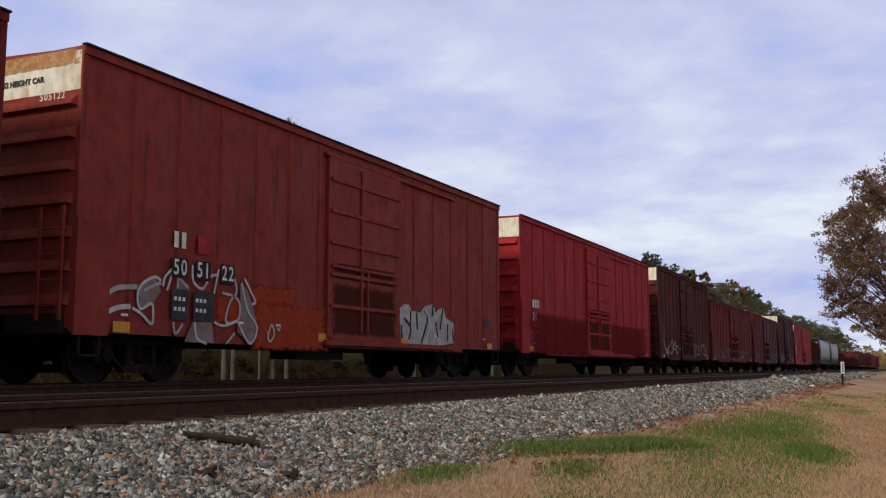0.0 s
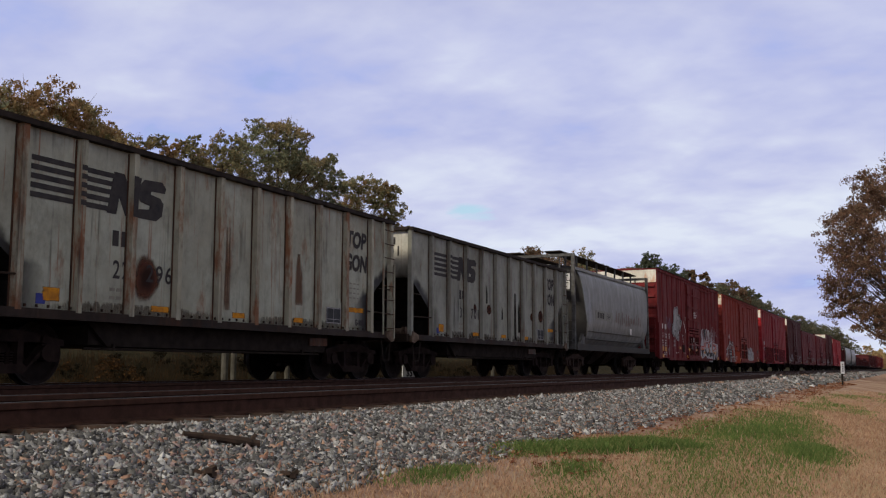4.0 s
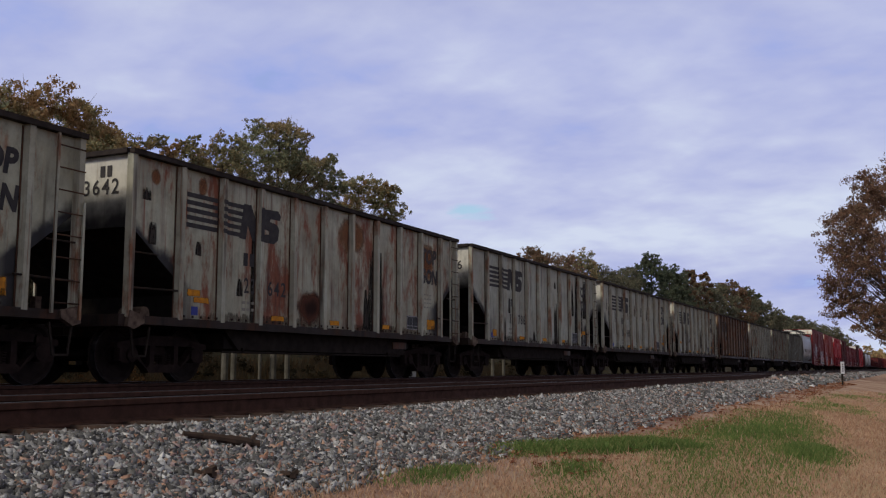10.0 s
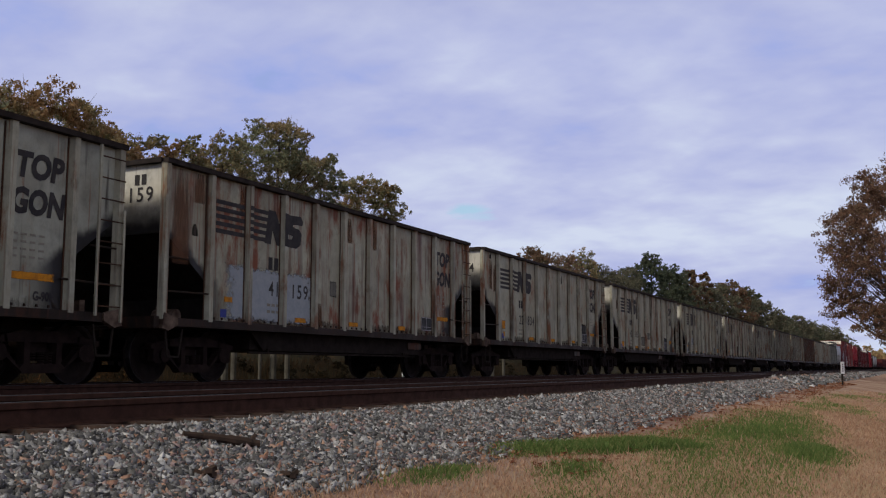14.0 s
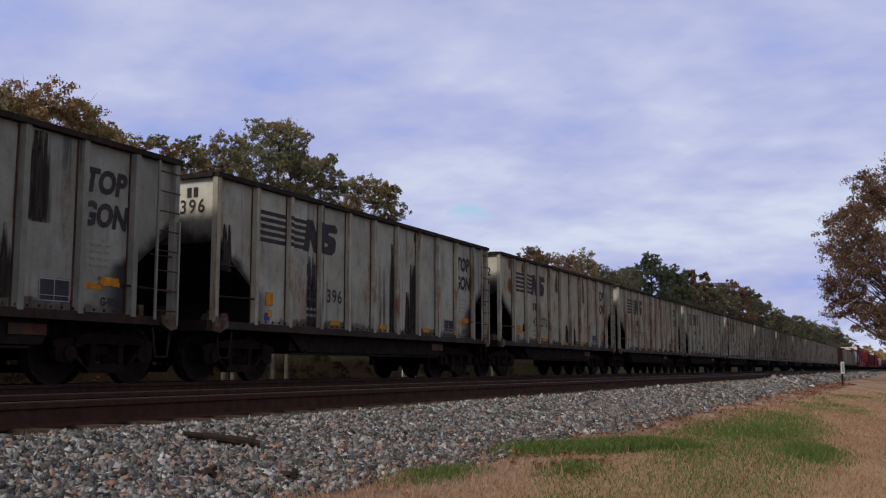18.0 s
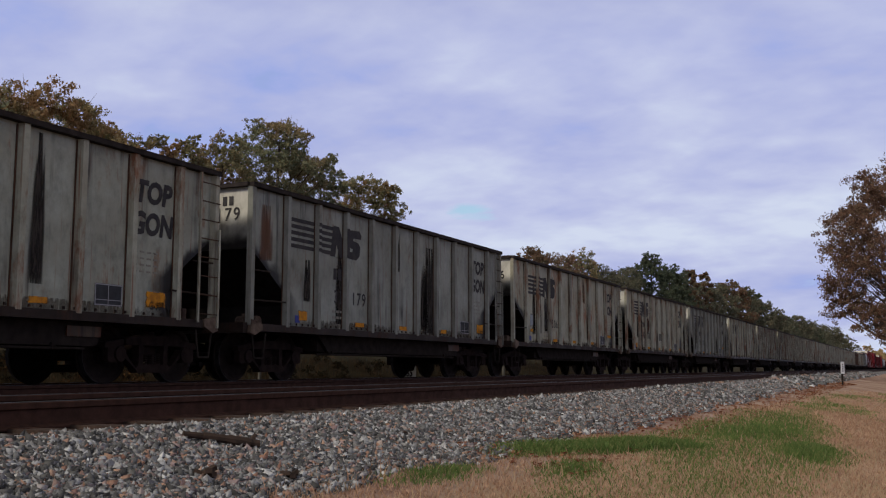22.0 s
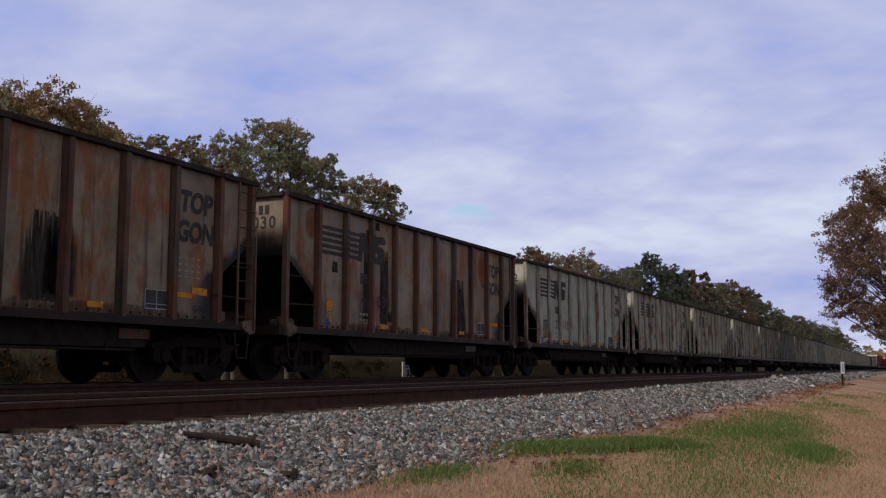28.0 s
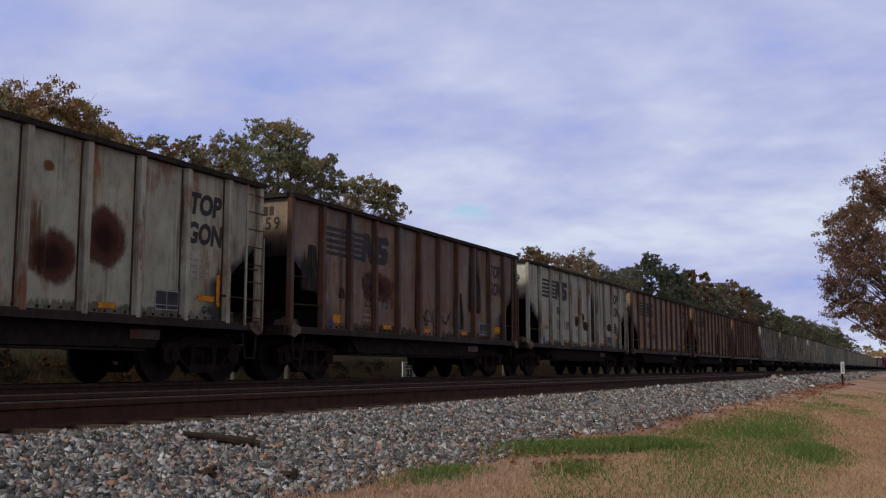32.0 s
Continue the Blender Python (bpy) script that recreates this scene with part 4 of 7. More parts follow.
# rear end at the start, number, paint, blotches of (kind, x, z, width, height) from the rear
GONS = [
    (-31.81, "39701", "grey", [("r", 3.9, 1.83, 0.16, 0.25), ("r", 4.88, 1.85, 0.28, 0.3), ("r", 8.37, 1.81, 0.38, 0.26), ("r", 9.08, 1.86, 0.41, 0.36), ("s", 4.72, 2.25, 0.07, 0.45), ("s", 6.88, 1.73, 0.13, 1.25), ("s", 7.19, 1.77, 0.12, 0.91), ("s", 7.43, 1.54, 0.24, 0.92), ("s", 6.36, 2.25, 0.16, 1.07), ("s", 5.85, 1.79, 0.07, 0.33)]),
    (-44.16, "22296", "white", [("r", 3.6, 1.6, 0.5, 0.7), ("r", 7.8, 1.9, 0.2, 0.9), ("r", 5.6, 1.9, 0.12, 1.3), ("r", 9.4, 2.2, 0.1, 1.2)]),
    (-56.53, "29390", "white", [("s", 6.6, 1.9, 0.05, 1.2)]),
    (-69.28, "22215", "rust", []),
    (-81.68, "38040", "white", [("s", 0.51, 2.8, 0.12, 0.4), ("s", 3.18, 1.77, 0.21, 1.48), ("s", 6.95, 1.82, 0.31, 0.89), ("s", 7.45, 1.67, 0.43, 1.28), ("s", 4.44, 1.29, 0.13, 0.26)]),
    (-94.02, "36488", "white", [("r", 0.78, 2.7, 0.06, 0.46), ("r", 1.04, 2.48, 0.06, 0.38), ("r", 1.93, 2.28, 0.07, 0.4), ("r", 4.98, 2.66, 0.09, 0.45), ("r", 6.06, 2.63, 0.1, 0.36), ("r", 7.09, 2.61, 0.11, 0.53), ("s", 4.5, 1.28, 0.17, 0.45), ("r", 5.45, 2.81, 0.12, 0.6), ("r", 3.89, 2.49, 0.08, 0.5)]),
    (-106.38, "32786", "white", [("s", 2.9, 2.05, 0.09, 0.41), ("s", 7.06, 1.67, 0.26, 1.21), ("s", 8.87, 2.57, 0.19, 1.03), ("s", 9.32, 2.21, 0.37, 2.12), ("s", 9.78, 1.78, 0.32, 1.49), ("s", 10.22, 2.63, 0.33, 1.23), ("s", 7.01, 2.95, 0.12, 0.19), ("s", 4.99, 1.23, 0.14, 0.26), ("s", 2.57, 1.36, 0.08, 0.66)]),
    (-119.07, "23642", "streaked", [("r", 5.05, 1.37, 0.8, 0.68), ("s", 3.23, 1.98, 0.2, 1.9), ("s", 7.64, 1.85, 0.56, 1.63), ("s", 7.25, 1.47, 0.24, 0.78), ("s", 0.41, 2.91, 0.14, 0.18), ("s", 0.56, 2.31, 0.13, 0.32), ("s", 1.66, 2.19, 0.11, 0.21), ("s", 2.79, 1.63, 0.13, 0.28), ("r", 6.56, 2.98, 0.93, 0.84), ("r", 10.18, 2.8, 0.62, 0.97), ("r", 0.59, 3.2, 0.18, 0.28), ("r", 1.74, 3.25, 0.2, 0.38)]),
    (-131.80, "40542", "cream", [("p", 1.94, 1.38, 0.4, 0.46), ("w", 2.98, 1.69, 0.67, 0.38), ("r", 0.78, 3.26, 0.15, 0.29), ("r", 0.52, 3.15, 0.13, 0.15), ("s", 5.2, 2.48, 0.1, 0.27), ("s", 6.13, 1.98, 0.11, 0.22), ("r", 3.86, 3.26, 0.11, 0.3)]),
    (-144.63, "42645", "cream", [("p", 6.11, 1.66, 0.41, 0.29), ("d", 9.47, 1.38, 0.81, 0.58), ("r", 0.94, 2.81, 0.12, 0.41), ("s", 4.07, 2.78, 0.1, 0.87), ("p", 5.09, 1.41, 0.63, 0.39)]),
    (-157.46, "22834", "cream", [("r", 0.72, 2.85, 0.16, 0.8), ("r", 0.98, 2.75, 0.12, 0.7), ("s", 6.88, 3.2, 0.1, 0.27), ("d", 9.33, 1.48, 0.51, 0.65), ("s", 0.68, 3.37, 0.11, 0.14)]),
    (-170.20, "41159", "streaked", [("w", 3.05, 1.53, 2.86, 1.0), ("s", 0.81, 2.49, 0.1, 0.18), ("p", 5.12, 1.83, 0.24, 0.32), ("r", 0.46, 2.66, 0.33, 1.46), ("r", 0.9, 3.19, 0.21, 0.47), ("r", 6.76, 3.11, 0.25, 0.59), ("r", 5.76, 3.09, 0.16, 0.48), ("r", 7.68, 3.14, 0.27, 0.44), ("r", 2.09, 3.19, 0.16, 0.5), ("r", 4.62, 1.26, 0.16, 0.44)]),
    (-182.89, "31928", "white", [("r", 6.65, 1.8, 0.22, 0.22), ("s", 5.7, 1.35, 0.2, 0.7), ("s", 5.0, 1.4, 0.4, 0.3), ("s", 8.8, 1.2, 0.6, 0.4)]),
    (-195.42, "23147", "streaked", []),
    (-208.05, "42272", "cream", [("r", 0.96, 3.27, 0.16, 0.34), ("r", 0.99, 2.64, 0.35, 0.47), ("r", 4.41, 2.62, 0.22, 1.6), ("r", 5.14, 3.05, 0.24, 0.59), ("s", 2.13, 1.47, 0.23, 0.22), ("s", 6.2, 1.39, 0.28, 0.55), ("s", 2.35, 2.62, 0.15, 0.98), ("r", 2.02, 3.25, 0.18, 0.37), ("r", 8.11, 2.97, 0.18, 0.82), ("s", 7.05, 1.36, 0.17, 0.52)]),
    (-220.73, "23396", "white", [("s", 3.05, 1.69, 0.24, 1.26), ("s", 6.41, 1.99, 0.24, 1.84), ("s", 7.44, 1.79, 0.41, 1.52), ("s", 7.12, 1.48, 0.17, 0.9), ("s", 0.39, 2.27, 0.22, 0.75), ("s", 7.54, 3.31, 0.12, 0.2)]),
    (-233.14, "38290", "grey", [("s", 1.72, 1.94, 0.19, 1.3), ("s", 1.9, 2.07, 0.13, 0.64), ("s", 3.34, 1.96, 0.24, 1.63), ("p", 2.07, 2.17, 1.12, 1.14), ("s", 8.62, 2.83, 0.47, 1.22), ("s", 4.59, 1.24, 0.22, 0.31), ("s", 2.71, 2.18, 0.12, 1.06), ("s", 7.97, 1.61, 0.63, 0.9)]),
    (-245.86, "42200", "cream", [("p", 6.14, 1.68, 0.45, 0.32), ("s", 1.99, 2.18, 0.14, 1.16), ("s", 2.71, 1.86, 0.17, 1.56), ("r", 7.77, 2.3, 0.44, 0.68), ("r", 3.74, 2.11, 0.69, 0.77), ("s", 1.8, 1.21, 0.11, 0.23), ("r", 6.76, 2.53, 0.24, 0.8)]),
    (-258.61, "40506", "cream", [("s", 1.93, 2.08, 0.22, 1.52), ("s", 2.49, 2.02, 0.17, 1.33), ("s", 3.04, 1.94, 0.22, 1.0), ("s", 3.64, 2.88, 0.21, 0.58), ("s", 7.7, 1.84, 0.44, 1.12), ("w", 1.73, 1.72, 0.25, 0.39), ("r", 7.12, 2.98, 0.21, 0.82), ("s", 4.38, 2.26, 0.1, 0.17)]),
    (-271.35, "31179", "grey", [("s", 1.91, 1.91, 0.18, 0.74), ("s", 3.12, 1.94, 0.22, 1.55), ("s", 7.35, 2.07, 0.66, 1.89), ("s", 7.01, 1.89, 0.27, 1.41), ("r", 0.55, 2.67, 0.31, 0.93), ("s", 5.65, 2.86, 0.17, 0.81)]),
    (-283.73, "31720", "white", [("s", 4.01, 2.25, 0.45, 2.31), ("s", 2.13, 2.18, 0.15, 0.33), ("s", 6.82, 2.33, 0.34, 1.99), ("s", 5.59, 2.43, 0.26, 1.77), ("s", 4.83, 2.35, 0.21, 2.19), ("s", 2.57, 1.89, 0.11, 1.47), ("s", 7.72, 2.34, 0.17, 1.88)]),
    (-296.11, "38355", "white", [("s", 2.78, 2.25, 0.3, 2.37), ("s", 1.9, 2.29, 0.19, 0.26), ("s", 7.07, 1.83, 0.46, 1.44), ("s", 4.18, 2.53, 0.37, 1.57), ("s", 6.68, 2.21, 0.19, 1.17), ("s", 0.37, 3.28, 0.17, 0.19), ("s", 5.81, 1.61, 0.18, 1.07), ("s", 7.77, 1.82, 0.14, 1.23)]),
    (-308.92, "42739", "cream", [("r", 5.04, 2.51, 0.28, 0.64), ("r", 5.5, 2.52, 0.18, 0.54), ("r", 3.64, 3.09, 0.15, 0.53), ("s", 10.04, 1.79, 0.24, 0.86)]),
    (-321.73, "39204", "streaked", [("r", 6.69, 3.02, 0.19, 0.57), ("r", 7.01, 2.78, 0.13, 0.58), ("r", 7.93, 2.82, 0.2, 0.64), ("r", 8.95, 2.98, 0.19, 0.72), ("s", 8.57, 2.59, 0.15, 0.59), ("s", 7.02, 1.78, 0.33, 1.2), ("s", 7.24, 2.73, 0.08, 0.54), ("s", 10.05, 1.74, 0.4, 0.72), ("r", 9.25, 2.85, 0.1, 0.53)]),
    (-334.46, "22112", "white", [("p", 1.9, 1.5, 0.4, 0.6), ("s", 5.9, 1.6, 0.06, 0.8)]),
    (-347.20, "41030", "tan", [("s", 3.19, 2.18, 0.34, 1.82), ("s", 3.93, 1.99, 0.31, 1.5), ("s", 7.89, 1.73, 0.81, 1.37), ("s", 1.84, 2.29, 0.17, 0.21), ("s", 3.55, 3.35, 0.25, 0.18), ("r", 0.94, 3.02, 0.4, 0.67), ("s", 4.23, 1.39, 0.21, 0.23), ("r", 9.5, 2.89, 0.59, 0.93)]),
    (-360.34, "21621", "tan", [("s", 7.53, 1.72, 0.67, 1.12), ("s", 1.7, 1.6, 0.33, 0.72), ("s", 1.63, 2.81, 0.15, 0.62), ("s", 2.83, 2.9, 0.14, 0.36), ("r", 0.65, 2.91, 0.47, 0.7), ("r", 4.7, 1.73, 0.27, 0.64), ("s", 7.8, 1.74, 0.46, 1.0)]),
    (-373.07, "22048", "tan", [("s", 2.5, 2.36, 0.27, 2.16), ("s", 6.65, 1.71, 0.25, 0.97), ("r", 1.27, 2.91, 0.3, 0.67), ("s", 7.6, 2.27, 0.2, 2.01)]),
    (-385.47, "36109", "white", [("r", 5.02, 1.87, 0.4, 0.38), ("r", 6.02, 1.73, 0.53, 0.4), ("r", 9.08, 1.79, 0.54, 0.31), ("r", 9.91, 1.8, 0.49, 0.45), ("s", 6.93, 2.32, 0.33, 2.19), ("r", 5.67, 1.98, 0.42, 0.47)]),
    (-398.23, "22159", "rust", [("s", 0.91, 2.17, 0.75, 0.83), ("s", 8.82, 2.59, 0.69, 1.69), ("s", 7.77, 1.69, 0.53, 0.86), ("s", 1.97, 1.78, 0.18, 0.21), ("r", 3.44, 1.99, 1.27, 0.74), ("s", 5.48, 2.11, 0.3, 1.82)]),
    (-410.93, "29466", "cream", [("r", 6.72, 1.99, 0.32, 0.89), ("r", 7.11, 1.73, 0.70, 0.80), ("r", 8.04, 2.12, 0.72, 0.95), ("r", 6.94, 2.99, 0.16, 0.16)]),
]
LOOKS = {"white": ("weathered white", "dark rust runs"), "cream": ("dirty cream-white", "rust-stained posts"), "grey": ("faded grey", "round brown rust patches"), "streaked": ("cream-grey", "heavy red-brown rust streaks"), "tan": ("dusty tan-brown", "dark sooty runs"), "rust": ("rusty dark brown", "faded lettering")}
words = {"TOP", "GON", "G-90R", "35", "EXCESS HEIGHT CAR", "505122", "CLOSE AND LOCK", "BOTH DOORS BEFORE", "MOVING CAR", "50", "51", "22", "11", "10", "12", "364"}
for row in GONS:
    words |= {row[1][:2], row[1][2:], row[1]}
letters(sorted(words))


def blotch(kind, x, z, w, h, car, H, look_):
    """One stain on the side plate: s soot run, r rust, p primer, d dark panel, w pale repaint."""
    y = -SIDE + 0.10 - 0.0105
    name = {"s": "soot_run", "p": "primer_patch", "d": "dark_patch", "w": "pale_patch"}.get(kind)
    if kind == "r":
        name = "rust_run" if h > 2.2 * w else "faint_rust" if look_ in ("cream", "streaked", "tan", "rust") and z > 2.3 else "rust_patch"
    grow = 1.45 if name in ("soot_run", "rust_run") else 1.25 if "rust" in name else 1.0
    w, top, low = w * grow + 0.03, min(3.44, z + 0.52 * h * (1.1 if grow > 1 else 1)), max(1.04, z - 0.52 * h)
    part(name, Shape().slab([(-0.5 * w, low - z), (0.5 * w, low - z), (0.5 * w, top - z), (-0.5 * w, top - z)][::-1], -0.0012, 0.0012), STAINS[name], car, "", pose(-H + x, y, z))


def length_of(number):
    if number == "21621":
        return "longer"
    return "short" if number in ("39701", "22296", "29390", "38040", "36488", "32786", "38290", "31720", "38355", "36109") else "long"


# where the reflective strips sit at the rear and the leading end: x from that end, then z
REAR_SPOTS = {"none": [], "square": [(1.62, 1.94, 1.14, 1.34)], "tall": [(1.34, 1.45, 1.30, 1.92)], "strip": [(1.36, 2.0, 1.50, 1.61)], "ragged": [(1.40, 1.75, 1.40, 1.52), (1.55, 1.98, 1.30, 1.40)], "small": [(1.60, 1.85, 1.36, 1.46)], "pair": [(1.52, 1.78, 1.36, 1.62), (1.62, 1.74, 1.16, 1.30)]}
FRONT_SPOTS = {"none": [], "bar": [(-2.02, -1.16, 1.40, 1.51)], "square": [(-1.62, -1.16, 1.16, 1.42)], "tall": [(-1.18, -1.08, 1.25, 1.85), (-1.7, -1.2, 1.34, 1.44)], "ragged": [(-1.98, -1.5, 1.36, 1.46), (-1.6, -1.15, 1.42, 1.56)], "low": [(-1.98, -1.12, 1.14, 1.24)], "two": [(-1.98, -1.66, 1.40, 1.52), (-1.6, -1.3, 1.18, 1.28)]}
MARKS = {"38040": ("strip", "bar"), "36488": ("tall", "tall"), "32786": ("square", "ragged"), "23642": ("ragged", "square"), "40542": ("small", "square"), "42645": ("square", "ragged"), "22834": ("pair", "bar"), "41159": ("small", "bar"),
         "31928": ("none", "bar"), "23147": ("small", "bar"), "42272": ("ragged", "bar"), "23396": ("pair", "ragged"), "38290": ("none", "ragged"), "42200": ("square", "low"), "40506": ("small", "bar"), "31179": ("square", "square"), "31720": ("square", "square"), "38355": ("strip", "bar"),
         "42739": ("pair", "two"), "39204": ("strip", "tall"), "22112": ("small", "bar"), "41030": ("pair", "bar"), "21621": ("small", "ragged"), "22048": ("square", "square"), "36109": ("strip", "bar"), "22159": ("square", "square"), "29466": ("none", "tall"), "22215": ("small", "none")}

CARS = []
TEMPLATES = {}
for k, (rear, number, look_, blots) in enumerate(GONS):
    size = length_of(number)
    H = LENGTHS[size] / 2
    if size not in TEMPLATES:
        car = TEMPLATES[size] = gondola(LENGTHS[size])
    else:
        car = copy_thing(TEMPLATES[size], Matrix.Identity(4))
        for t in car.children:
            for w in t.children:
                if w.name.startswith("wheelset"):
                    WHEELSETS[1 if w.matrix_basis.translation.x > 0 else -1].append(w)
    for c in car.children:
        kind = c.name.split(".")[0]
        if kind == "side_plate":
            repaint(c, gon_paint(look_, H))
        elif kind == "end_panel":
            repaint(c, END["tan" if look_ in ("tan", "rust") else "white"])
        elif kind in ("side_post", "ladder"):
            repaint(c, POST["tan" if look_ in ("tan", "rust") else "grey" if look_ == "grey" else "white"])
    tagged(car, "%s coal gondola with %s, open topped" % LOOKS[look_], "freight car", "coal gondolas of the train")
    CARS.append((car, rear + H))
for (car, centre), (rear, number, look_, blots) in zip(CARS, GONS):
    y = -SIDE + 0.10 - 0.015
    H = LENGTHS[length_of(number)] / 2
    write(number[:2], 0.27, -H + 3.07, 1.67, car, letter_black, y, 0.82)
    write(number[2:], 0.27, -H + 3.90, 1.67, car, letter_black, y, 0.92)
    write(number, 0.24, -H + 0.026, 2.98, car, letter_black, -0.84, 0.95, "end")
    for px in (0.96, 1.10):
        part("print_bar", Shape().box(-H + 0.024, -H + 0.030, -px - 0.045, -px + 0.045, 3.15, 3.32), letter_black, car)
    rear_mark, front_mark = MARKS.get(number, ("square", "bar"))
    for mark_, spots in ((rear_mark, REAR_SPOTS), (front_mark, FRONT_SPOTS)):
        for x0, x1, z0, z1 in spots[mark_]:
            x = -H if spots is REAR_SPOTS else H
            part("reflector", Shape().box(x + x0, x + x1, y - 0.002, y + 0.004, z0, z1), reflector_worn, car, "orange-yellow reflective strip")
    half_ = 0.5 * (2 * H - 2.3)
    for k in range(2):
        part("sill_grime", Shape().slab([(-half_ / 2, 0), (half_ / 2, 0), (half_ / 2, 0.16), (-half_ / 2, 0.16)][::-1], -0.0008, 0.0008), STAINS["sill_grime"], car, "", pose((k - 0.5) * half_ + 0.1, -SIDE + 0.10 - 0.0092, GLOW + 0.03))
    for bl in blots:
        blotch(*bl, car, H, look_)


# ---- boxcars ----
def tint(car, name, x, z, w, h, y=-SIDE - 0.004, turn=0.0):
    """A soft-edged tint or stain on a car side."""
    return part(name, Shape().slab([(-0.5 * w, -0.5 * h), (0.5 * w, -0.5 * h), (0.5 * w, 0.5 * h), (-0.5 * w, 0.5 * h)][::-1], -0.0008, 0.0008), STAINS[name], car, "", pose(x, y, z, 0, 0, turn))


def boxcar(L, top, colour, band, doors, label, low=0.70):
    car = tagged(new("boxcar"), label, "freight car", "boxcars of the train")
    h = L / 2
    m = BOX[colour]
    d0, d1 = doors
    for sgn in (-1, 1):
        s = Shape()
        y = sgn * (SIDE - 0.04)
        s.slab([(-h, top), (-h, low + 0.04), (-h + 2.45, low + 0.04), (-h + 2.45, low - 0.05), (h - 2.45, low - 0.05), (h - 2.45, low + 0.04), (h, low + 0.04), (h, top)], y - 0.01, y + 0.01)
        part("side_panel", s, m, car)
        rib = Shape()
        o, i_ = -sgn * 0.03, 0.0
        rib.add([(-0.06, o, low + 0.08), (-0.03, i_, low + 0.08), (0.03, i_, low + 0.08), (0.06, o, low + 0.08), (-0.06, o, top - 0.12), (-0.03, i_, top - 0.12), (0.03, i_, top - 0.12), (0.06, o, top - 0.12)],
                [(0, 1, 5, 4), (1, 2, 6, 5), (2, 3, 7, 6), (0, 3, 2, 1), (4, 5, 6, 7)])
        rib_mesh = rib.mesh("side_rib", m)
        for q in range(16):
            k = -h + 0.06 + q * (L - 0.12) / 15
            if not d0 - 0.12 < k < d1 + 0.12:
                part("side_rib", rib_mesh, None, car, "", pose(k, sgn * SIDE, 0))
        door = part("door", Shape().box(d0, d1, sgn * (SIDE + 0.015) - 0.035, sgn * (SIDE + 0.015) + 0.035, low + 0.12, top - 0.30), m, car, "sliding door")
        for r in range(6):
            z = low + 0.14 + r * (top - low - 0.9) / 5
            part("door_rib", Shape().box(d0 + 0.06, d1 - 0.06, sgn * (SIDE + 0.07) - 0.022, sgn * (SIDE + 0.07) + 0.022, z - 0.035, z + 0.035), m, door)
        lock = Shape().box(d0 + 1.24, d0 + 1.30, sgn * (SIDE + 0.075) - 0.025, sgn * (SIDE + 0.075) + 0.025, low + 0.3, top - 0.4)
        lock.box(d0 + 1.5, d0 + 1.56, sgn * (SIDE + 0.075) - 0.025, sgn * (SIDE + 0.075) + 0.025, low + 0.3, low + 1.6)
        lock.box(d0 + 0.1, d1 - 0.1, sgn * (SIDE + 0.085) - 0.015, sgn * (SIDE + 0.085) + 0.015, low + 1.55, low + 1.61)
        part("lock_bar", lock, m, door)
        part("door_track", Shape().box(d0 - 0.1, min(h, d1 + (d1 - d0)), sgn * (SIDE + 0.05) - 0.05, sgn * (SIDE + 0.05) + 0.05, low + 0.0, low + 0.10), m, car)
        part("door_track", Shape().box(d0 - 0.1, min(h, d1 + (d1 - d0)), sgn * (SIDE + 0.02) - 0.04, sgn * (SIDE + 0.02) + 0.04, top - 0.30, top - 0.24), m, car)
        part("eave", Shape().box(-h - 0.02, h + 0.02, sgn * (SIDE - 0.02) - 0.05, sgn * (SIDE - 0.02) + 0.05, top - 0.10, top + 0.02), m, car)
        part("roof_edge", Shape().box(-h - 0.03, h + 0.03, sgn * (SIDE + 0.02) - 0.045, sgn * (SIDE + 0.02) + 0.045, top + 0.022, top + 0.05), rail_dark, car, "dark grimy roof edge")
    roof = Shape().add([(-h, -SIDE - 0.02, top), (h, -SIDE - 0.02, top), (h, 0, top + 0.07), (-h, 0, top + 0.07), (h, SIDE + 0.02, top), (-h, SIDE + 0.02, top)], [(0, 1, 2, 3), (3, 2, 4, 5), (0, 3, 5), (1, 4, 2)])
    part("roof", roof, m, car)
    for sgn in (-1, 1):
        x = sgn * h
        part("end_wall", Shape().box(x - 0.015, x + 0.015, -SIDE + 0.02, SIDE - 0.02, low + 0.1, top + 0.02), m, car)
        for r in range(8):
            z = top - 0.81 - r * 0.474
            if z > low + 0.3:
                ribs = Shape().add([(x, -SIDE + 0.06, z - 0.05), (x, SIDE - 0.06, z - 0.05), (x, SIDE - 0.06, z + 0.16), (x, -SIDE + 0.06, z + 0.16), (x + sgn * 0.10, -SIDE + 0.12, z - 0.02), (x + sgn * 0.10, SIDE - 0.12, z - 0.02), (x + sgn * 0.085, SIDE - 0.12, z + 0.03), (x + sgn * 0.085, -SIDE + 0.12, z + 0.03)],
                                   [(0, 1, 5, 4), (4, 5, 6, 7), (7, 6, 2, 3), (0, 4, 7, 3), (1, 2, 6, 5)])
                part("end_corrugation", ribs, m, car)
        if band:
            part("end_band", Shape().box(*sorted((x + sgn * 0.012, x + sgn * 0.022)), -SIDE + 0.03, SIDE - 0.03, top - 0.62, top - 0.04), end_white, car, "white band, rust-stained along its top")
        part("corner_post", Shape().box(*sorted((x - sgn * 0.08, x + sgn * 0.02)), -SIDE - 0.005, -SIDE + 0.07, low + 0.05, top - 0.06), m, car)
        part("coupler", coupler_shape(x + sgn * 0.05, sgn), truck_iron, car)
        part("air_hose", hose_shape(x + sgn * 0.05, sgn), under, car)
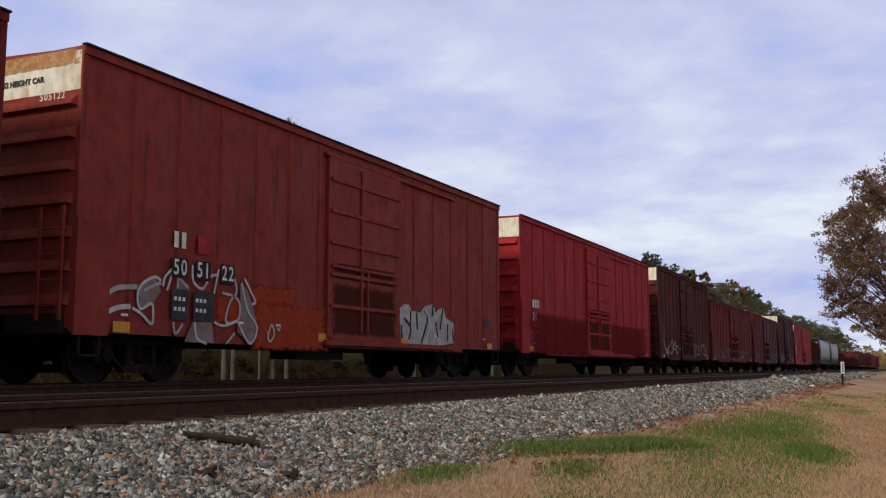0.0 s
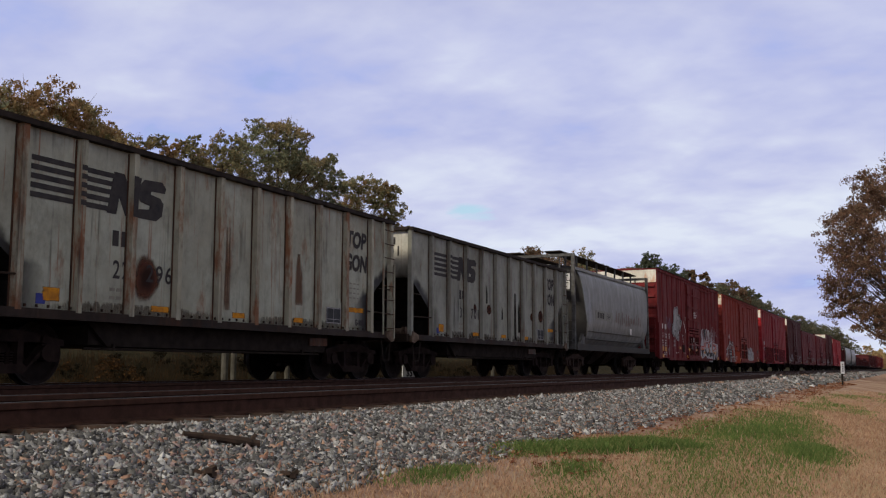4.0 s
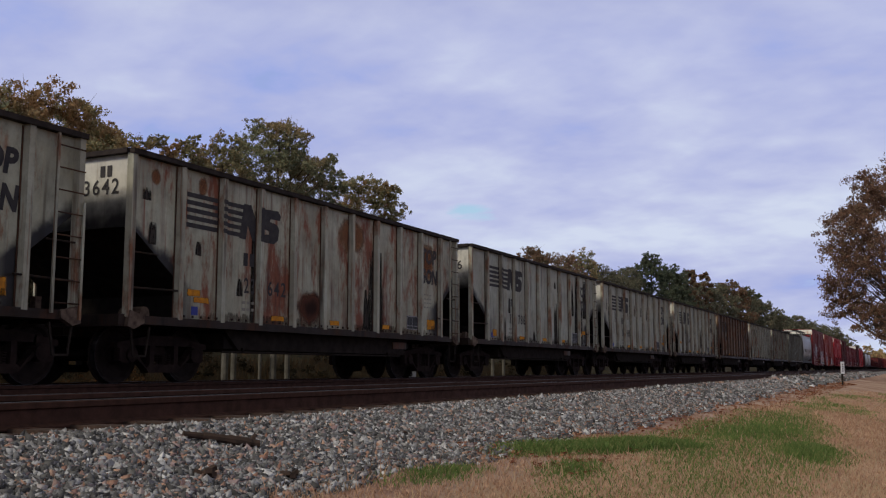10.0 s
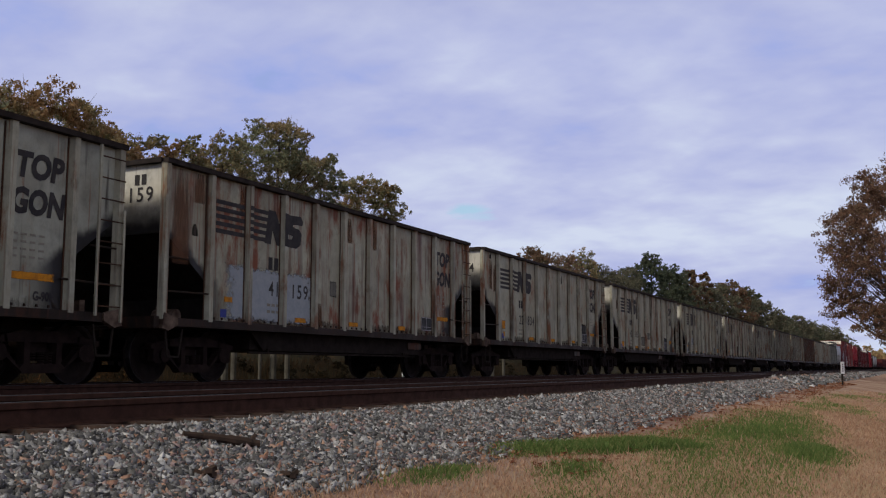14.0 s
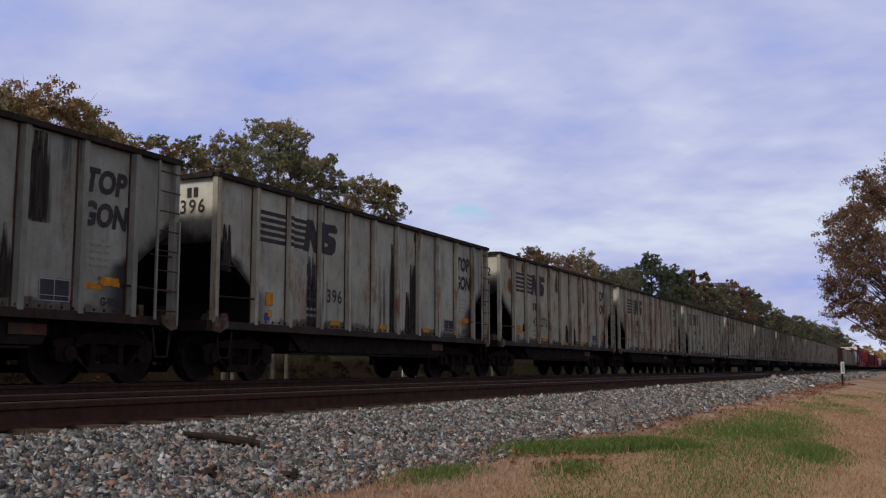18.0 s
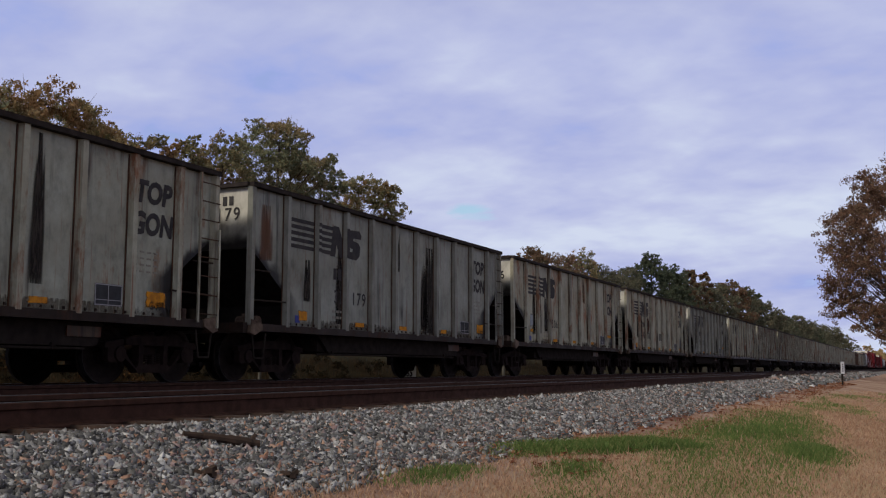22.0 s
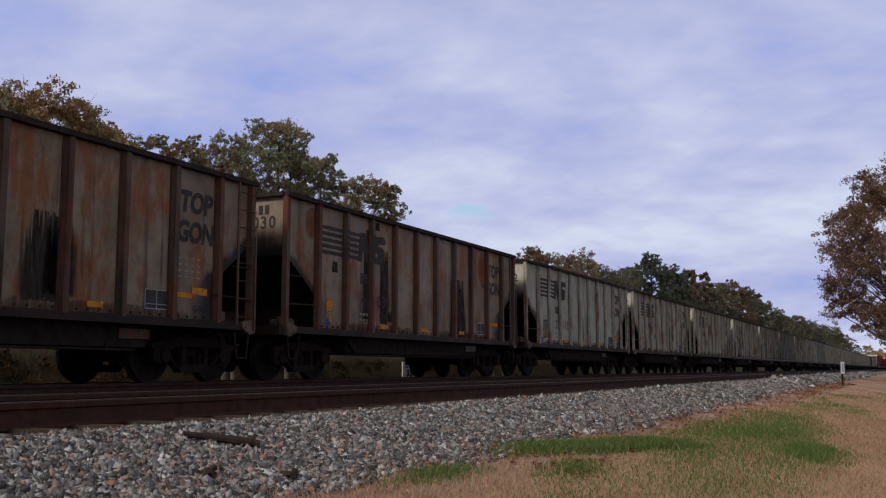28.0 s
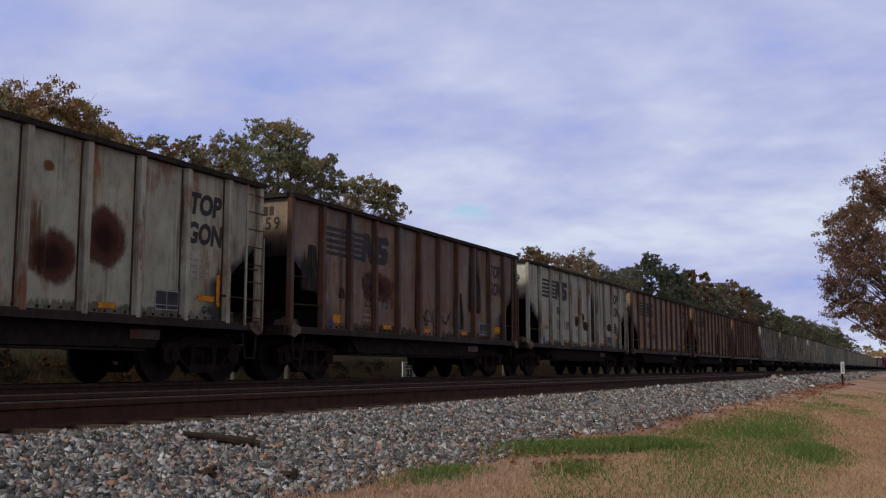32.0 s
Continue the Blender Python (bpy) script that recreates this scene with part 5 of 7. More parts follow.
        part("end_sill", Shape().box(*sorted((x - sgn * 0.9, x + sgn * 0.1)), -1.45, 1.45, low + 0.02, low + 0.30).box(*sorted((x - sgn * 0.3, x + sgn * 0.1)), -0.4, 0.4, 0.68, 1.0), under, car)
        lad = Shape()
        for yy in (-SIDE + 0.12, -SIDE + 0.55):
            lad.box(*sorted((x + sgn * 0.12, x + sgn * 0.16)), yy - 0.02, yy + 0.02, low + 0.2, 2.5)
        for k in range(5):
            lad.tube((x + sgn * 0.14, -SIDE + 0.12, low + 0.4 + k * 0.36), (x + sgn * 0.14, -SIDE + 0.55, low + 0.4 + k * 0.36), 0.014, 0.014, 6)
        part("end_ladder", lad, m, car)
        st = Shape()
        st.beam((sgn * (h - 0.12), -SIDE, low + 0.06), (sgn * (h - 0.12), -SIDE, 0.42), 0.03, 0.03).beam((sgn * (h - 0.5), -SIDE, low + 0.06), (sgn * (h - 0.5), -SIDE, 0.42), 0.03, 0.03).beam((sgn * (h - 0.12), -SIDE, 0.42), (sgn * (h - 0.5), -SIDE, 0.42), 0.03, 0.03)
        part("stirrup_step", st, under, car)
        truck(car, sgn * (h - 1.95))
    for px, pz, pw, ph in ((d0 + 1.5, low + 1.50, 2.8, 0.35), (d0 + 1.5, low + 0.72, 2.9, 1.1)):
        tint(car, "dark_rust", px, pz, pw, ph, -SIDE - 0.056)
    if colour == "oxide" and band:
        tint(car, "burnt_rust", -h - 0.026, top - 0.12, 3.3, 0.26, 0.0, 90)
    part("ladder_panel", Shape().box(-h - 0.03, -h + 0.62, -SIDE - 0.05, -SIDE - 0.005, low, 2.35), m, car)
    part("underframe", Shape().box(-h + 0.3, h - 0.3, -0.3, 0.3, 0.62, 1.0).box(-h + 2.6, h - 2.6, -1.4, 1.4, 0.68, 0.85).box(-1.6, 0.2, -1.1, -0.5, 0.42, 0.7), under, car)
    y = -SIDE - 0.012
    for px in (0.75, L - 0.9, L * 0.4, L * 0.62):
        part("reflector", Shape().box(-h + px, -h + px + 0.34, y - 0.004, y + 0.004, low + 0.06, low + 0.22), reflector, car, "orange reflective strip")
    small = Shape()
    rng = random.Random(int(L * 100))
    for k in range(12):
        px = rng.uniform(-h + 0.8, h - 0.6)
        if not d0 - 0.3 < px < d1 + 0.3:
            small.box(px, px + 0.14, y - 0.003, y + 0.003, low + 0.3, low + 0.34)
    part("fine_print", small, letter_white, car)
    return car


def covered_hopper(L, top, deck, label):
    """A covered hopper with bulging sides and sloping end sheets."""
    car = tagged(new("covered_hopper"), label, "freight car", "covered hoppers of the train")
    h = L / 2
    half = [(1.02, 0.98), (1.48, 1.42), (1.59, 1.9), (1.60, 2.5), (1.59, 3.1), (1.54, 3.52), (1.42, 3.76), (1.20, 3.86), (0.5, 3.93)]
    prof = [(-y, z) for y, z in half] + half[::-1]
    k = top / 4.17
    prof = [(y, 0.98 + (z - 0.98) * k) for y, z in prof]
    m = len(prof)
    body = Shape()
    vs, stations = [], 12
    for i in range(stations):
        f = i / (stations - 1)
        for y, z in prof:
            r = min(1, (z - 0.98) / (3.93 * k - 0.98))
            rear, front = 0.55 + 1.25 * (1 - r) ** 1.15, 0.27 + 0.45 * (1 - r) ** 1.5
            vs.append((-h + rear + (L - rear - front) * f, y, z))
    body.add(vs, [(i * m + j, (i + 1) * m + j, (i + 1) * m + j + 1, i * m + j + 1) for i in range(stations - 1) for j in range(m - 1)] + [tuple(reversed(range(m))), tuple(range((stations - 1) * m, stations * m))])
    part("body", body, hopper_grey, car, "", None, True)
    for sgn in (-1, 1):
        rows = []
        for y, z in prof[:m // 2]:
            r = min(1, (z - 0.98) / (3.93 * k - 0.98))
            x = -h + 0.542 + 1.25 * (1 - r) ** 1.15 if sgn < 0 else h - 0.262 - 0.45 * (1 - r) ** 1.5
            rows += [(x, y + 0.03, z), (x, -y - 0.03, z)]
        part("end_sheet", Shape().add(rows, [(2 * q, 2 * q + 1, 2 * q + 3, 2 * q + 2)[::sgn] for q in range(m // 2 - 1)]), hopper_end, car, "darker, rust-stained end sheet")
    for sgn in (-1, 1):
        part("side_sill", Shape().box(-h + 0.2, h - 0.2, sgn * 1.52 - 0.06, sgn * 1.52 + 0.06, 0.88, 1.10), hopper_end, car)
        x = sgn * (h - 0.08)
        for y in (-1.5, 1.5):
            part("corner_post", Shape().box(x - 0.05, x + 0.05, y - 0.06, y + 0.06, 0.9, deck - 0.1), frame_grey, car)
            part("corner_brace", Shape().beam((x - sgn * 0.05, y, deck - 0.1), (sgn * (h - 0.62), y * 0.9, 1.0), 0.04, 0.04), hopper_end, car)
            part("bolster_casting", Shape().slab([(sgn * (h - 0.55), 1.0), (sgn * (h - 1.15), 1.0), (sgn * (h - 1.15), 1.32), (sgn * (h - 0.95), 1.48), (sgn * (h - 0.8), 1.28)], y - 0.05, y + 0.05), frame_grey, car)
        part("end_platform", Shape().box(*sorted((x, x - sgn * 1.1)), -1.5, 1.5, 0.92, 0.99), hopper_end, car)
        for z0, z1 in ((deck - 0.2, deck - 0.1), (0.9, 1.1)):
            part("end_beam", Shape().box(x - 0.05, x + 0.05, -1.44, 1.44, z0, z1), frame_grey, car)
        lad = Shape()
        for k2 in range(8):
            lad.tube((x, -1.44, 1.2 + k2 * 0.35), (x, -1.0, 1.2 + k2 * 0.35), 0.014, 0.014, 6)
        lad.box(x - 0.02, x + 0.02, -1.02, -0.98, 0.95, deck - 0.2)
        part("end_ladder", lad, frame_grey, car)
        part("coupler", coupler_shape(x + sgn * 0.05, sgn), truck_iron, car)
        part("draft_sill", Shape().box(*sorted((x, x - sgn * 2.6)), -0.25, 0.25, 0.7, 0.95), under, car)
        walkway = Shape().box(-h + 0.05, h - 0.05, sgn * 0.75 - 0.3, sgn * 0.75 + 0.3, deck - 0.02, deck + 0.02)
        part("running_board", walkway, under, car)
        for k2 in range(8):
            xx = -h + 0.8 + k2 * (L - 1.6) / 7
            part("board_bracket", Shape().box(xx - 0.03, xx + 0.03, sgn * 0.98 - 0.03, sgn * 0.98 + 0.03, 3.70 * k, deck), frame_grey, car)
        truck(car, sgn * (h - 1.55), hopper_truck)
    for z in (1.58, 1.30):
        part("side_seam", Shape().box(-h + 1.6, h - 1.6, -1.56 if z < 1.5 else -1.592, -1.40, z - 0.008, z + 0.008), frame_grey, car)
    part("roof_edge", Shape().box(-h + 0.35, h - 0.35, -1.50, -1.36, 3.70 * k, 3.80 * k), hopper_grey, car)
    board_ = part("data_board", Shape().box(-h + 0.42, -h + 0.45, -1.26, -0.70, 3.02, 3.58), letter_white, car, "white data board on the end")
    bars_ = Shape()
    for r_ in range(4):
        bars_.box(-h + 0.412, -h + 0.42, -1.20 + 0.05 * (r_ % 2), -0.80 + 0.03 * (r_ % 3), 3.49 - 0.13 * r_, 3.525 - 0.13 * r_)
    part("print_bars", bars_, letter_black, board_)
    part("hatch_cover", Shape().box(-h + 1.0, h - 1.0, -0.32, 0.32, 3.84 * k, 3.84 * k + 0.16), hopper_grey, car)
    for i in range(3):
        xc = -h + L * (0.32 + 0.18 * i)
        part("outlet_bay", Shape().add([(xc - 0.95, -1.0, 1.0), (xc + 0.95, -1.0, 1.0), (xc + 0.95, 1.0, 1.0), (xc - 0.95, 1.0, 1.0), (xc - 0.3, -0.4, 0.42), (xc + 0.3, -0.4, 0.42), (xc + 0.3, 0.4, 0.42), (xc - 0.3, 0.4, 0.42)], [(4, 7, 6, 5), (0, 1, 5, 4), (1, 2, 6, 5), (2, 3, 7, 6), (3, 0, 4, 7)]), sill_brown, car)
    return car


def low_gondola(L, top, colour, label):
    car = tagged(new("low_gondola"), label, "freight car", "low cars of the train")
    h = L / 2
    m = BOX[colour]
    for sgn in (-1, 1):
        part("side_panel", Shape().box(-h, h, sgn * 1.5 - 0.02, sgn * 1.5 + 0.02, 0.9, top), m, car)
        ribs = Shape()
        for k in range(13):
            x = -h + 0.2 + k * (L - 0.4) / 12
            ribs.box(x - 0.06, x + 0.06, sgn * 1.55 - 0.04, sgn * 1.55 + 0.04, 0.95, top - 0.03)
        part("side_rib", ribs, m, car)
        part("end_panel", Shape().box(sgn * h - 0.03, sgn * h + 0.03, -1.48, 1.48, 0.9, top), m, car)
        part("coupler", coupler_shape(sgn * h, sgn), truck_iron, car)
        truck(car, sgn * (h - 1.9))
    part("floor", Shape().box(-h + 0.05, h - 0.05, -1.46, 1.46, 0.8, 1.0), under, car)
    return car


grafA = boxcar(15.64, 4.80, "oxide", True, (-1.30, 1.75), "oxide-red boxcar with white end band and silver spray paint")
grafZ = boxcar(15.9, 4.82, "maroon", True, (-1.45, 1.75), "maroon boxcar with large white, black and orange spray paint")


def curve_through(pts, n=6):
    """A smooth line through points in x and z."""
    out = []
    q = [pts[0], *pts, pts[-1]]
    for k in range(1, len(q) - 2):
        for i in range(n):
            t = i / n
            out.append(tuple(0.5 * (2 * b + (c - a) * t + (2 * a - 5 * b + 4 * c - d) * t * t + (3 * b - a - 3 * c + d) * t ** 3) for a, b, c, d in zip(q[k - 1], q[k], q[k + 1], q[k + 2])))
    return out + [pts[-1]]


def stroke(shape, pts, w, y):
    """A painted line of width w."""
    p = [Vector((a, b)) for a, b in curve_through(pts)]
    rows = []
    for k, c in enumerate(p):
        d = p[min(k + 1, len(p) - 1)] - p[max(k - 1, 0)]
        d = d.normalized() if d.length > 1e-6 else Vector((1, 0))
        o = Vector((-d.y, d.x)) * w / 2
        rows += [(c.x + o.x, y, c.y + o.y), (c.x - o.x, y, c.y - o.y)]
    return shape.add(rows, [(2 * k, 2 * k + 1, 2 * k + 3, 2 * k + 2) for k in range(len(p) - 1)])


def flat(shape, pts, y):
    return shape.add([(x, y, z) for x, z in pts], [tuple(range(len(pts)))])


def scrawl(car, x0, x1, z0, z1, count, w, material, seed, y=-SIDE - 0.012, label="loose spray-painted scrawl"):
    r = random.Random(seed)
    s = Shape()
    for k in range(count):
        cx = x0 + (x1 - x0) * (k + 0.5) / count
        wd = (x1 - x0) / count
        pts = [(cx + r.uniform(-0.9, 0.9) * wd, r.uniform(z0, z1)) for _ in range(r.choice((3, 4, 5)))]
        stroke(s, pts, w * r.uniform(0.7, 1.3), y - 0.0006 * k)
    return part("graffiti", s, material, car, label)


def block(car, name, x0, x1, z0, z1, material, label="", y=-SIDE - 0.010):
    return part(name, Shape().box(x0, x1, y - 0.002, y + 0.002, z0, z1), material, car, label)


def mark_a(car, h):
    tint(car, "fresh_red", -h + 5.35, 1.0, 2.6, 0.9, -SIDE - 0.004)
    tint(car, "fresh_red", -h + 4.75, 1.30, 1.5, 0.9, -SIDE - 0.002)
    tint(car, "fresh_red", -h + 3.45, 1.22, 0.7, 0.5, -SIDE - 0.003)
    for word, x in (("50", 2.15), ("51", 2.72), ("22", 3.36)):
        block(car, "number_panel", -h + x - 0.19, -h + x + 0.19, 1.66, 1.98, spray_black, "", -SIDE - 0.024)
        write(word, 0.25, -h + x, 1.82, car, letter_white, -SIDE - 0.030, 0.85)
    for x in (2.06, 2.24):
        block(car, "print_bar", -h + x - 0.05, -h + x + 0.05, 2.14, 2.40, letter_white)
    block(car, "paint_square", -h + 2.58, -h + 2.88, 2.10, 2.40, BOX["red"], "bright red square")
    for x0, x1 in ((1.98, 2.36), (2.50, 3.02)):
        p = block(car, "data_panel", -h + x0, -h + x1, 1.0, 1.48, plate_dark, "dark data panel", -SIDE - 0.024)
        bars = Shape()
        for r in range(2):
            for k in range(3):
                bars.box(-h + x0 + 0.05 + k * 0.1, -h + x0 + 0.11 + k * 0.1, -SIDE - 0.030, -SIDE - 0.027, 1.30 - r * 0.16, 1.36 - r * 0.16)
        part("fine_print", bars, letter_white, p)
    fills = Shape()
    for k, pts in enumerate(([(3.73, 1.71), (3.96, 1.59), (4.12, 1.29), (4.27, 0.95), (4.05, 0.65), (3.68, 0.86), (3.75, 1.27)], [(2.11, 1.64), (2.4, 1.57), (2.4, 1.46), (2.12, 1.46)], [(1.24, 1.48), (1.6, 1.63), (1.74, 1.43), (1.57, 1.21), (1.3, 1.16)], [(2.5, 0.98), (2.99, 1.0), (3.06, 0.65), (2.32, 0.66)])):
        flat(fills, [(-h + a, b) for a, b in pts][::-1], -SIDE - 0.010 - 0.0006 * k)
    part("graffiti", fills, spray_haze, car, "smoky grey spray-painted fill")
    for k, pts in enumerate(([(0.59, 1.29), (0.82, 1.41), (1.22, 1.45)], [(0.6, 1.03), (0.83, 1.12), (1.09, 1.15)], [(1.13, 1.13), (1.33, 1.05), (1.55, 0.91), (1.58, 1.09), (1.53, 1.22), (1.3, 1.13), (1.23, 1.34), (1.34, 1.52), (1.6, 1.63), (1.73, 1.58)], [(1.37, 1.41), (1.6, 1.51), (1.73, 1.54)], [(1.78, 1.5), (1.82, 1.65), (1.99, 1.8)], [(1.87, 1.44), (1.97, 1.69)],
                             [(2.12, 1.49), (2.14, 1.65), (2.38, 1.51)], [(2.46, 1.9), (2.49, 1.64), (2.72, 1.53), (2.91, 1.74), (3.09, 1.79)], [(3.13, 1.89), (3.02, 1.47)], [(3.48, 1.89), (3.63, 1.57), (3.45, 1.35), (3.35, 1.02), (3.68, 1.06), (3.72, 1.34), (3.55, 1.46), (3.23, 1.5)], [(3.84, 1.79), (4.02, 1.59), (4.17, 1.4), (4.06, 1.36)], [(3.76, 1.71), (3.95, 1.25), (4.24, 0.95), (4.03, 0.67), (3.68, 1.03)],
                             [(3.37, 0.65), (3.6, 0.84)], [(3.04, 1.0), (3.3, 0.95), (3.68, 1.06)], [(2.55, 0.98), (2.61, 0.73), (2.86, 0.64)], [(2.03, 0.96), (2.09, 0.78), (2.26, 0.94)], [(4.55, 0.76), (4.66, 1.02), (4.76, 0.86), (4.62, 0.72), (4.54, 0.9)], [(4.84, 0.98), (4.90, 0.93), (4.95, 1.02)])):
        st = stroke(Shape(), [(-h + a, b) for a, b in pts], 0.075 if k < 2 else 0.03 if k > 15 else 0.045, -SIDE - 0.014 - 0.0006 * k)
        part("graffiti", st, spray_white if k % 3 else spray_silver, car, "silver spray-painted stroke")
    body = part("graffiti", flat(Shape(), [(-h + a, b) for a, b in ((9.61, 1.58), (9.84, 1.7), (10.08, 1.7), (10.23, 1.57), (10.68, 1.55), (10.88, 1.7), (11.35, 1.79), (11.4, 1.54), (11.73, 1.7), (11.95, 1.73), (12.12, 1.48), (12.57, 1.38), (12.57, 0.87), (11.95, 0.81), (11.19, 0.77), (10.68, 0.78), (9.71, 0.83))][::-1], -SIDE - 0.010), spray_silver, car, "silver spray-painted piece with black lines")
    ink, pale = Shape(), Shape()
    for k, pts in enumerate(([(9.71, 1.22), (9.77, 0.89)], [(9.84, 1.38), (10.18, 1.17), (10.09, 0.9)], [(10.18, 1.57), (10.16, 1.12)], [(10.88, 1.61), (11.06, 1.43), (10.73, 0.83)], [(11.36, 1.77), (11.32, 1.49)], [(11.91, 1.71), (11.75, 1.18)], [(12.17, 1.34), (12.19, 0.91)], [(12.42, 1.3), (12.56, 0.92)], [(10.47, 1.54), (10.53, 1.14)], [(11.51, 1.36), (11.62, 0.99)])):
        stroke(ink, [(-h + a, b) for a, b in pts], 0.075, -SIDE - 0.013 - 0.0005 * k)
    for k, pts in enumerate(([(9.7, 1.59), (9.98, 1.67)], [(10.8, 1.65), (11.09, 1.34), (10.83, 0.83)], [(11.3, 1.72), (11.4, 1.45), (11.73, 1.65)], [(12.34, 1.35), (12.29, 0.89)], [(12.0, 1.28), (12.0, 0.86)])):
        stroke(pale, [(-h + a + 0.09, b) for a, b in pts], 0.06, -SIDE - 0.020 - 0.0005 * k)
    part("graffiti_line", ink, spray_black, body)
    part("graffiti_line", pale, spray_white, body)
    block(car, "placard", -h + 14.55, -h + 14.85, 1.36, 1.60, plate_dark, "small dark data plate")
    write("EXCESS HEIGHT CAR", 0.085, -h - 0.03, 4.40, car, letter_black, -0.30, 1.0, "end")
    write("505122", 0.11, -h - 0.105, 4.10, car, letter_white, -1.12, 0.9, "end")


def mark_z(car, h):
    for word, x in (("11", 0.88), ("10", 1.49), ("12", 2.19)):
        write(word, 0.23, -h + x, 1.77, car, letter_white, -SIDE - 0.012, 0.9)
    for x, w in ((0.88, 0.18), (1.40, 0.13), (1.57, 0.13)):
        block(car, "print_bar", -h + x - w / 2, -h + x + w / 2, 2.09, 2.32, letter_white)
    block(car, "reflector", -h + 0.70, -h + 1.06, 1.06, 1.28, reflector, "yellow panel")
    block(car, "reflector", -h + 1.30, -h + 1.64, 1.06, 1.26, reflector, "orange panel")
    pr = Shape()
    for r in range(3):
        for k in range(2):
            pr.box(-h + 0.74 + k * 0.62, -h + 0.98 + k * 0.62, -SIDE - 0.012, -SIDE - 0.008, 1.53 - r * 0.11, 1.57 - r * 0.11)
    part("fine_print", pr, letter_white, car)
    rim = [(2.95, 1.95), (2.91, 2.2), (3.06, 2.4), (3.17, 2.47), (3.23, 2.66), (3.27, 2.9), (3.41, 3.11), (3.6, 3.22), (3.74, 3.22), (3.82, 3.19), (4.05, 3.28), (4.28, 3.27), (4.32, 2.91), (4.44, 2.91), (4.53, 2.8), (4.63, 2.91), (4.89, 2.71), (5.09, 2.68), (5.25, 2.55), (5.08, 2.41), (4.83, 2.18), (4.7, 2.1), (4.63, 2.22), (4.47, 2.14), (4.47, 1.76), (4.31, 1.62), (4.11, 1.62), (3.91, 1.7), (3.71, 1.74), (3.56, 1.85), (3.24, 1.77), (3.06, 1.85)]
    arrow = part("graffiti", flat(Shape(), [(-h + a, b) for a, b in rim][::-1], -SIDE - 0.010), spray_silver, car, "silver spray-painted arrow shape")
    edge, ink, shine = Shape(), Shape(), Shape()
    stroke(edge, [(-h + a, b) for a, b in rim + rim[:1]], 0.028, -SIDE - 0.013)
    core = Vector((3.95, 2.4))
    stroke(ink, [(-h + q.x, q.y) for q in (Vector(a).lerp(core, 0.05) for a in rim + rim[:1])], 0.035, -SIDE - 0.016)
    for k, pts in enumerate(([(3.07, 2.37), (3.12, 1.94), (3.27, 1.81), (3.52, 1.87), (3.64, 2.04), (3.61, 2.57)], [(3.32, 2.94), (3.3, 2.7), (3.19, 2.45), (2.96, 2.29), (2.96, 2.04), (3.07, 1.85)],
                             [(3.86, 3.07), (3.86, 2.74), (3.91, 2.28), (3.8, 1.9), (3.88, 1.82), (4.05, 1.93), (4.05, 2.3), (4.05, 2.64), (3.88, 2.74)], [(3.85, 2.95), (3.98, 3.17), (4.14, 3.21), (4.27, 3.06), (4.28, 2.85), (4.07, 2.91), (4.03, 2.98)],
                             [(4.25, 2.64), (4.3, 2.15), (4.12, 2.08), (4.02, 1.81), (4.18, 1.7), (4.43, 1.76)], [(4.34, 2.85), (4.44, 2.88), (4.52, 2.69)], [(4.61, 2.6), (4.61, 2.85), (4.94, 2.65), (5.17, 2.54), (4.78, 2.18), (4.67, 2.26), (4.48, 2.28)], [(3.59, 1.88), (3.75, 1.76), (3.98, 1.71)])):
        stroke(ink, [(-h + a, b) for a, b in pts], 0.055 if k == 1 else 0.028, -SIDE - 0.020 - 0.0004 * k)
    for k, pts in enumerate(([(3.69, 3.23), (3.73, 2.47), (3.77, 1.78)], [(3.76, 3.19), (3.78, 2.69), (3.8, 2.21)], [(4.35, 2.66), (4.39, 2.41), (4.37, 2.16)])):
        stroke(shine, [(-h + a, b) for a, b in pts], 0.030, -SIDE - 0.026 - 0.0004 * k)
    r = random.Random(19)
    for k in range(9):
        z = 2.12 + 0.06 * k
        stroke(ink, [(-h + 3.86, z), (-h + 4.0, z + r.uniform(-0.02, 0.02)), (-h + 4.26 + r.uniform(-0.1, 0.02), z)], 0.010, -SIDE - 0.031 - 0.0004 * k)
    part("graffiti_outline", edge, spray_white, arrow)
    part("graffiti_line", ink, spray_black, arrow)
    part("graffiti_line", shine, spray_white, arrow)
    scrawl(car, -h + 3.18, -h + 3.52, 2.0, 2.16, 7, 0.018, spray_black, 43, -SIDE - 0.038, "small black spray-painted scrawl")
    scrawl(car, -h + 4.45, -h + 5.0, 2.40, 2.66, 12, 0.016, spray_black, 44, -SIDE - 0.038, "small black spray-painted scrawl")
    scrawl(car, -h + 4.06, -h + 4.36, 1.80, 1.96, 7, 0.016, spray_black, 45, -SIDE - 0.038, "small black spray-painted scrawl")
    for k, pts in enumerate(([(3.25, 1.61), (3.32, 1.5), (3.39, 1.62), (3.47, 1.51), (3.53, 1.64), (3.63, 1.59), (3.58, 1.51)], [(3.22, 1.49), (3.22, 1.29), (3.29, 1.44), (3.37, 1.32), (3.44, 1.45), (3.54, 1.31), (3.6, 1.47), (3.66, 1.32)], [(3.39, 1.26), (3.45, 1.21), (3.5, 1.27)], [(5.16, 1.93), (5.25, 1.82), (5.29, 1.94), (5.42, 1.82), (5.49, 1.69), (5.45, 1.56), (5.31, 1.65), (5.19, 1.8)])):
        part("graffiti", stroke(Shape(), [(-h + a, b) for a, b in pts], 0.026, -SIDE - 0.013 - 0.0006 * k), spray_white, car, "thin white spray-painted scribble")
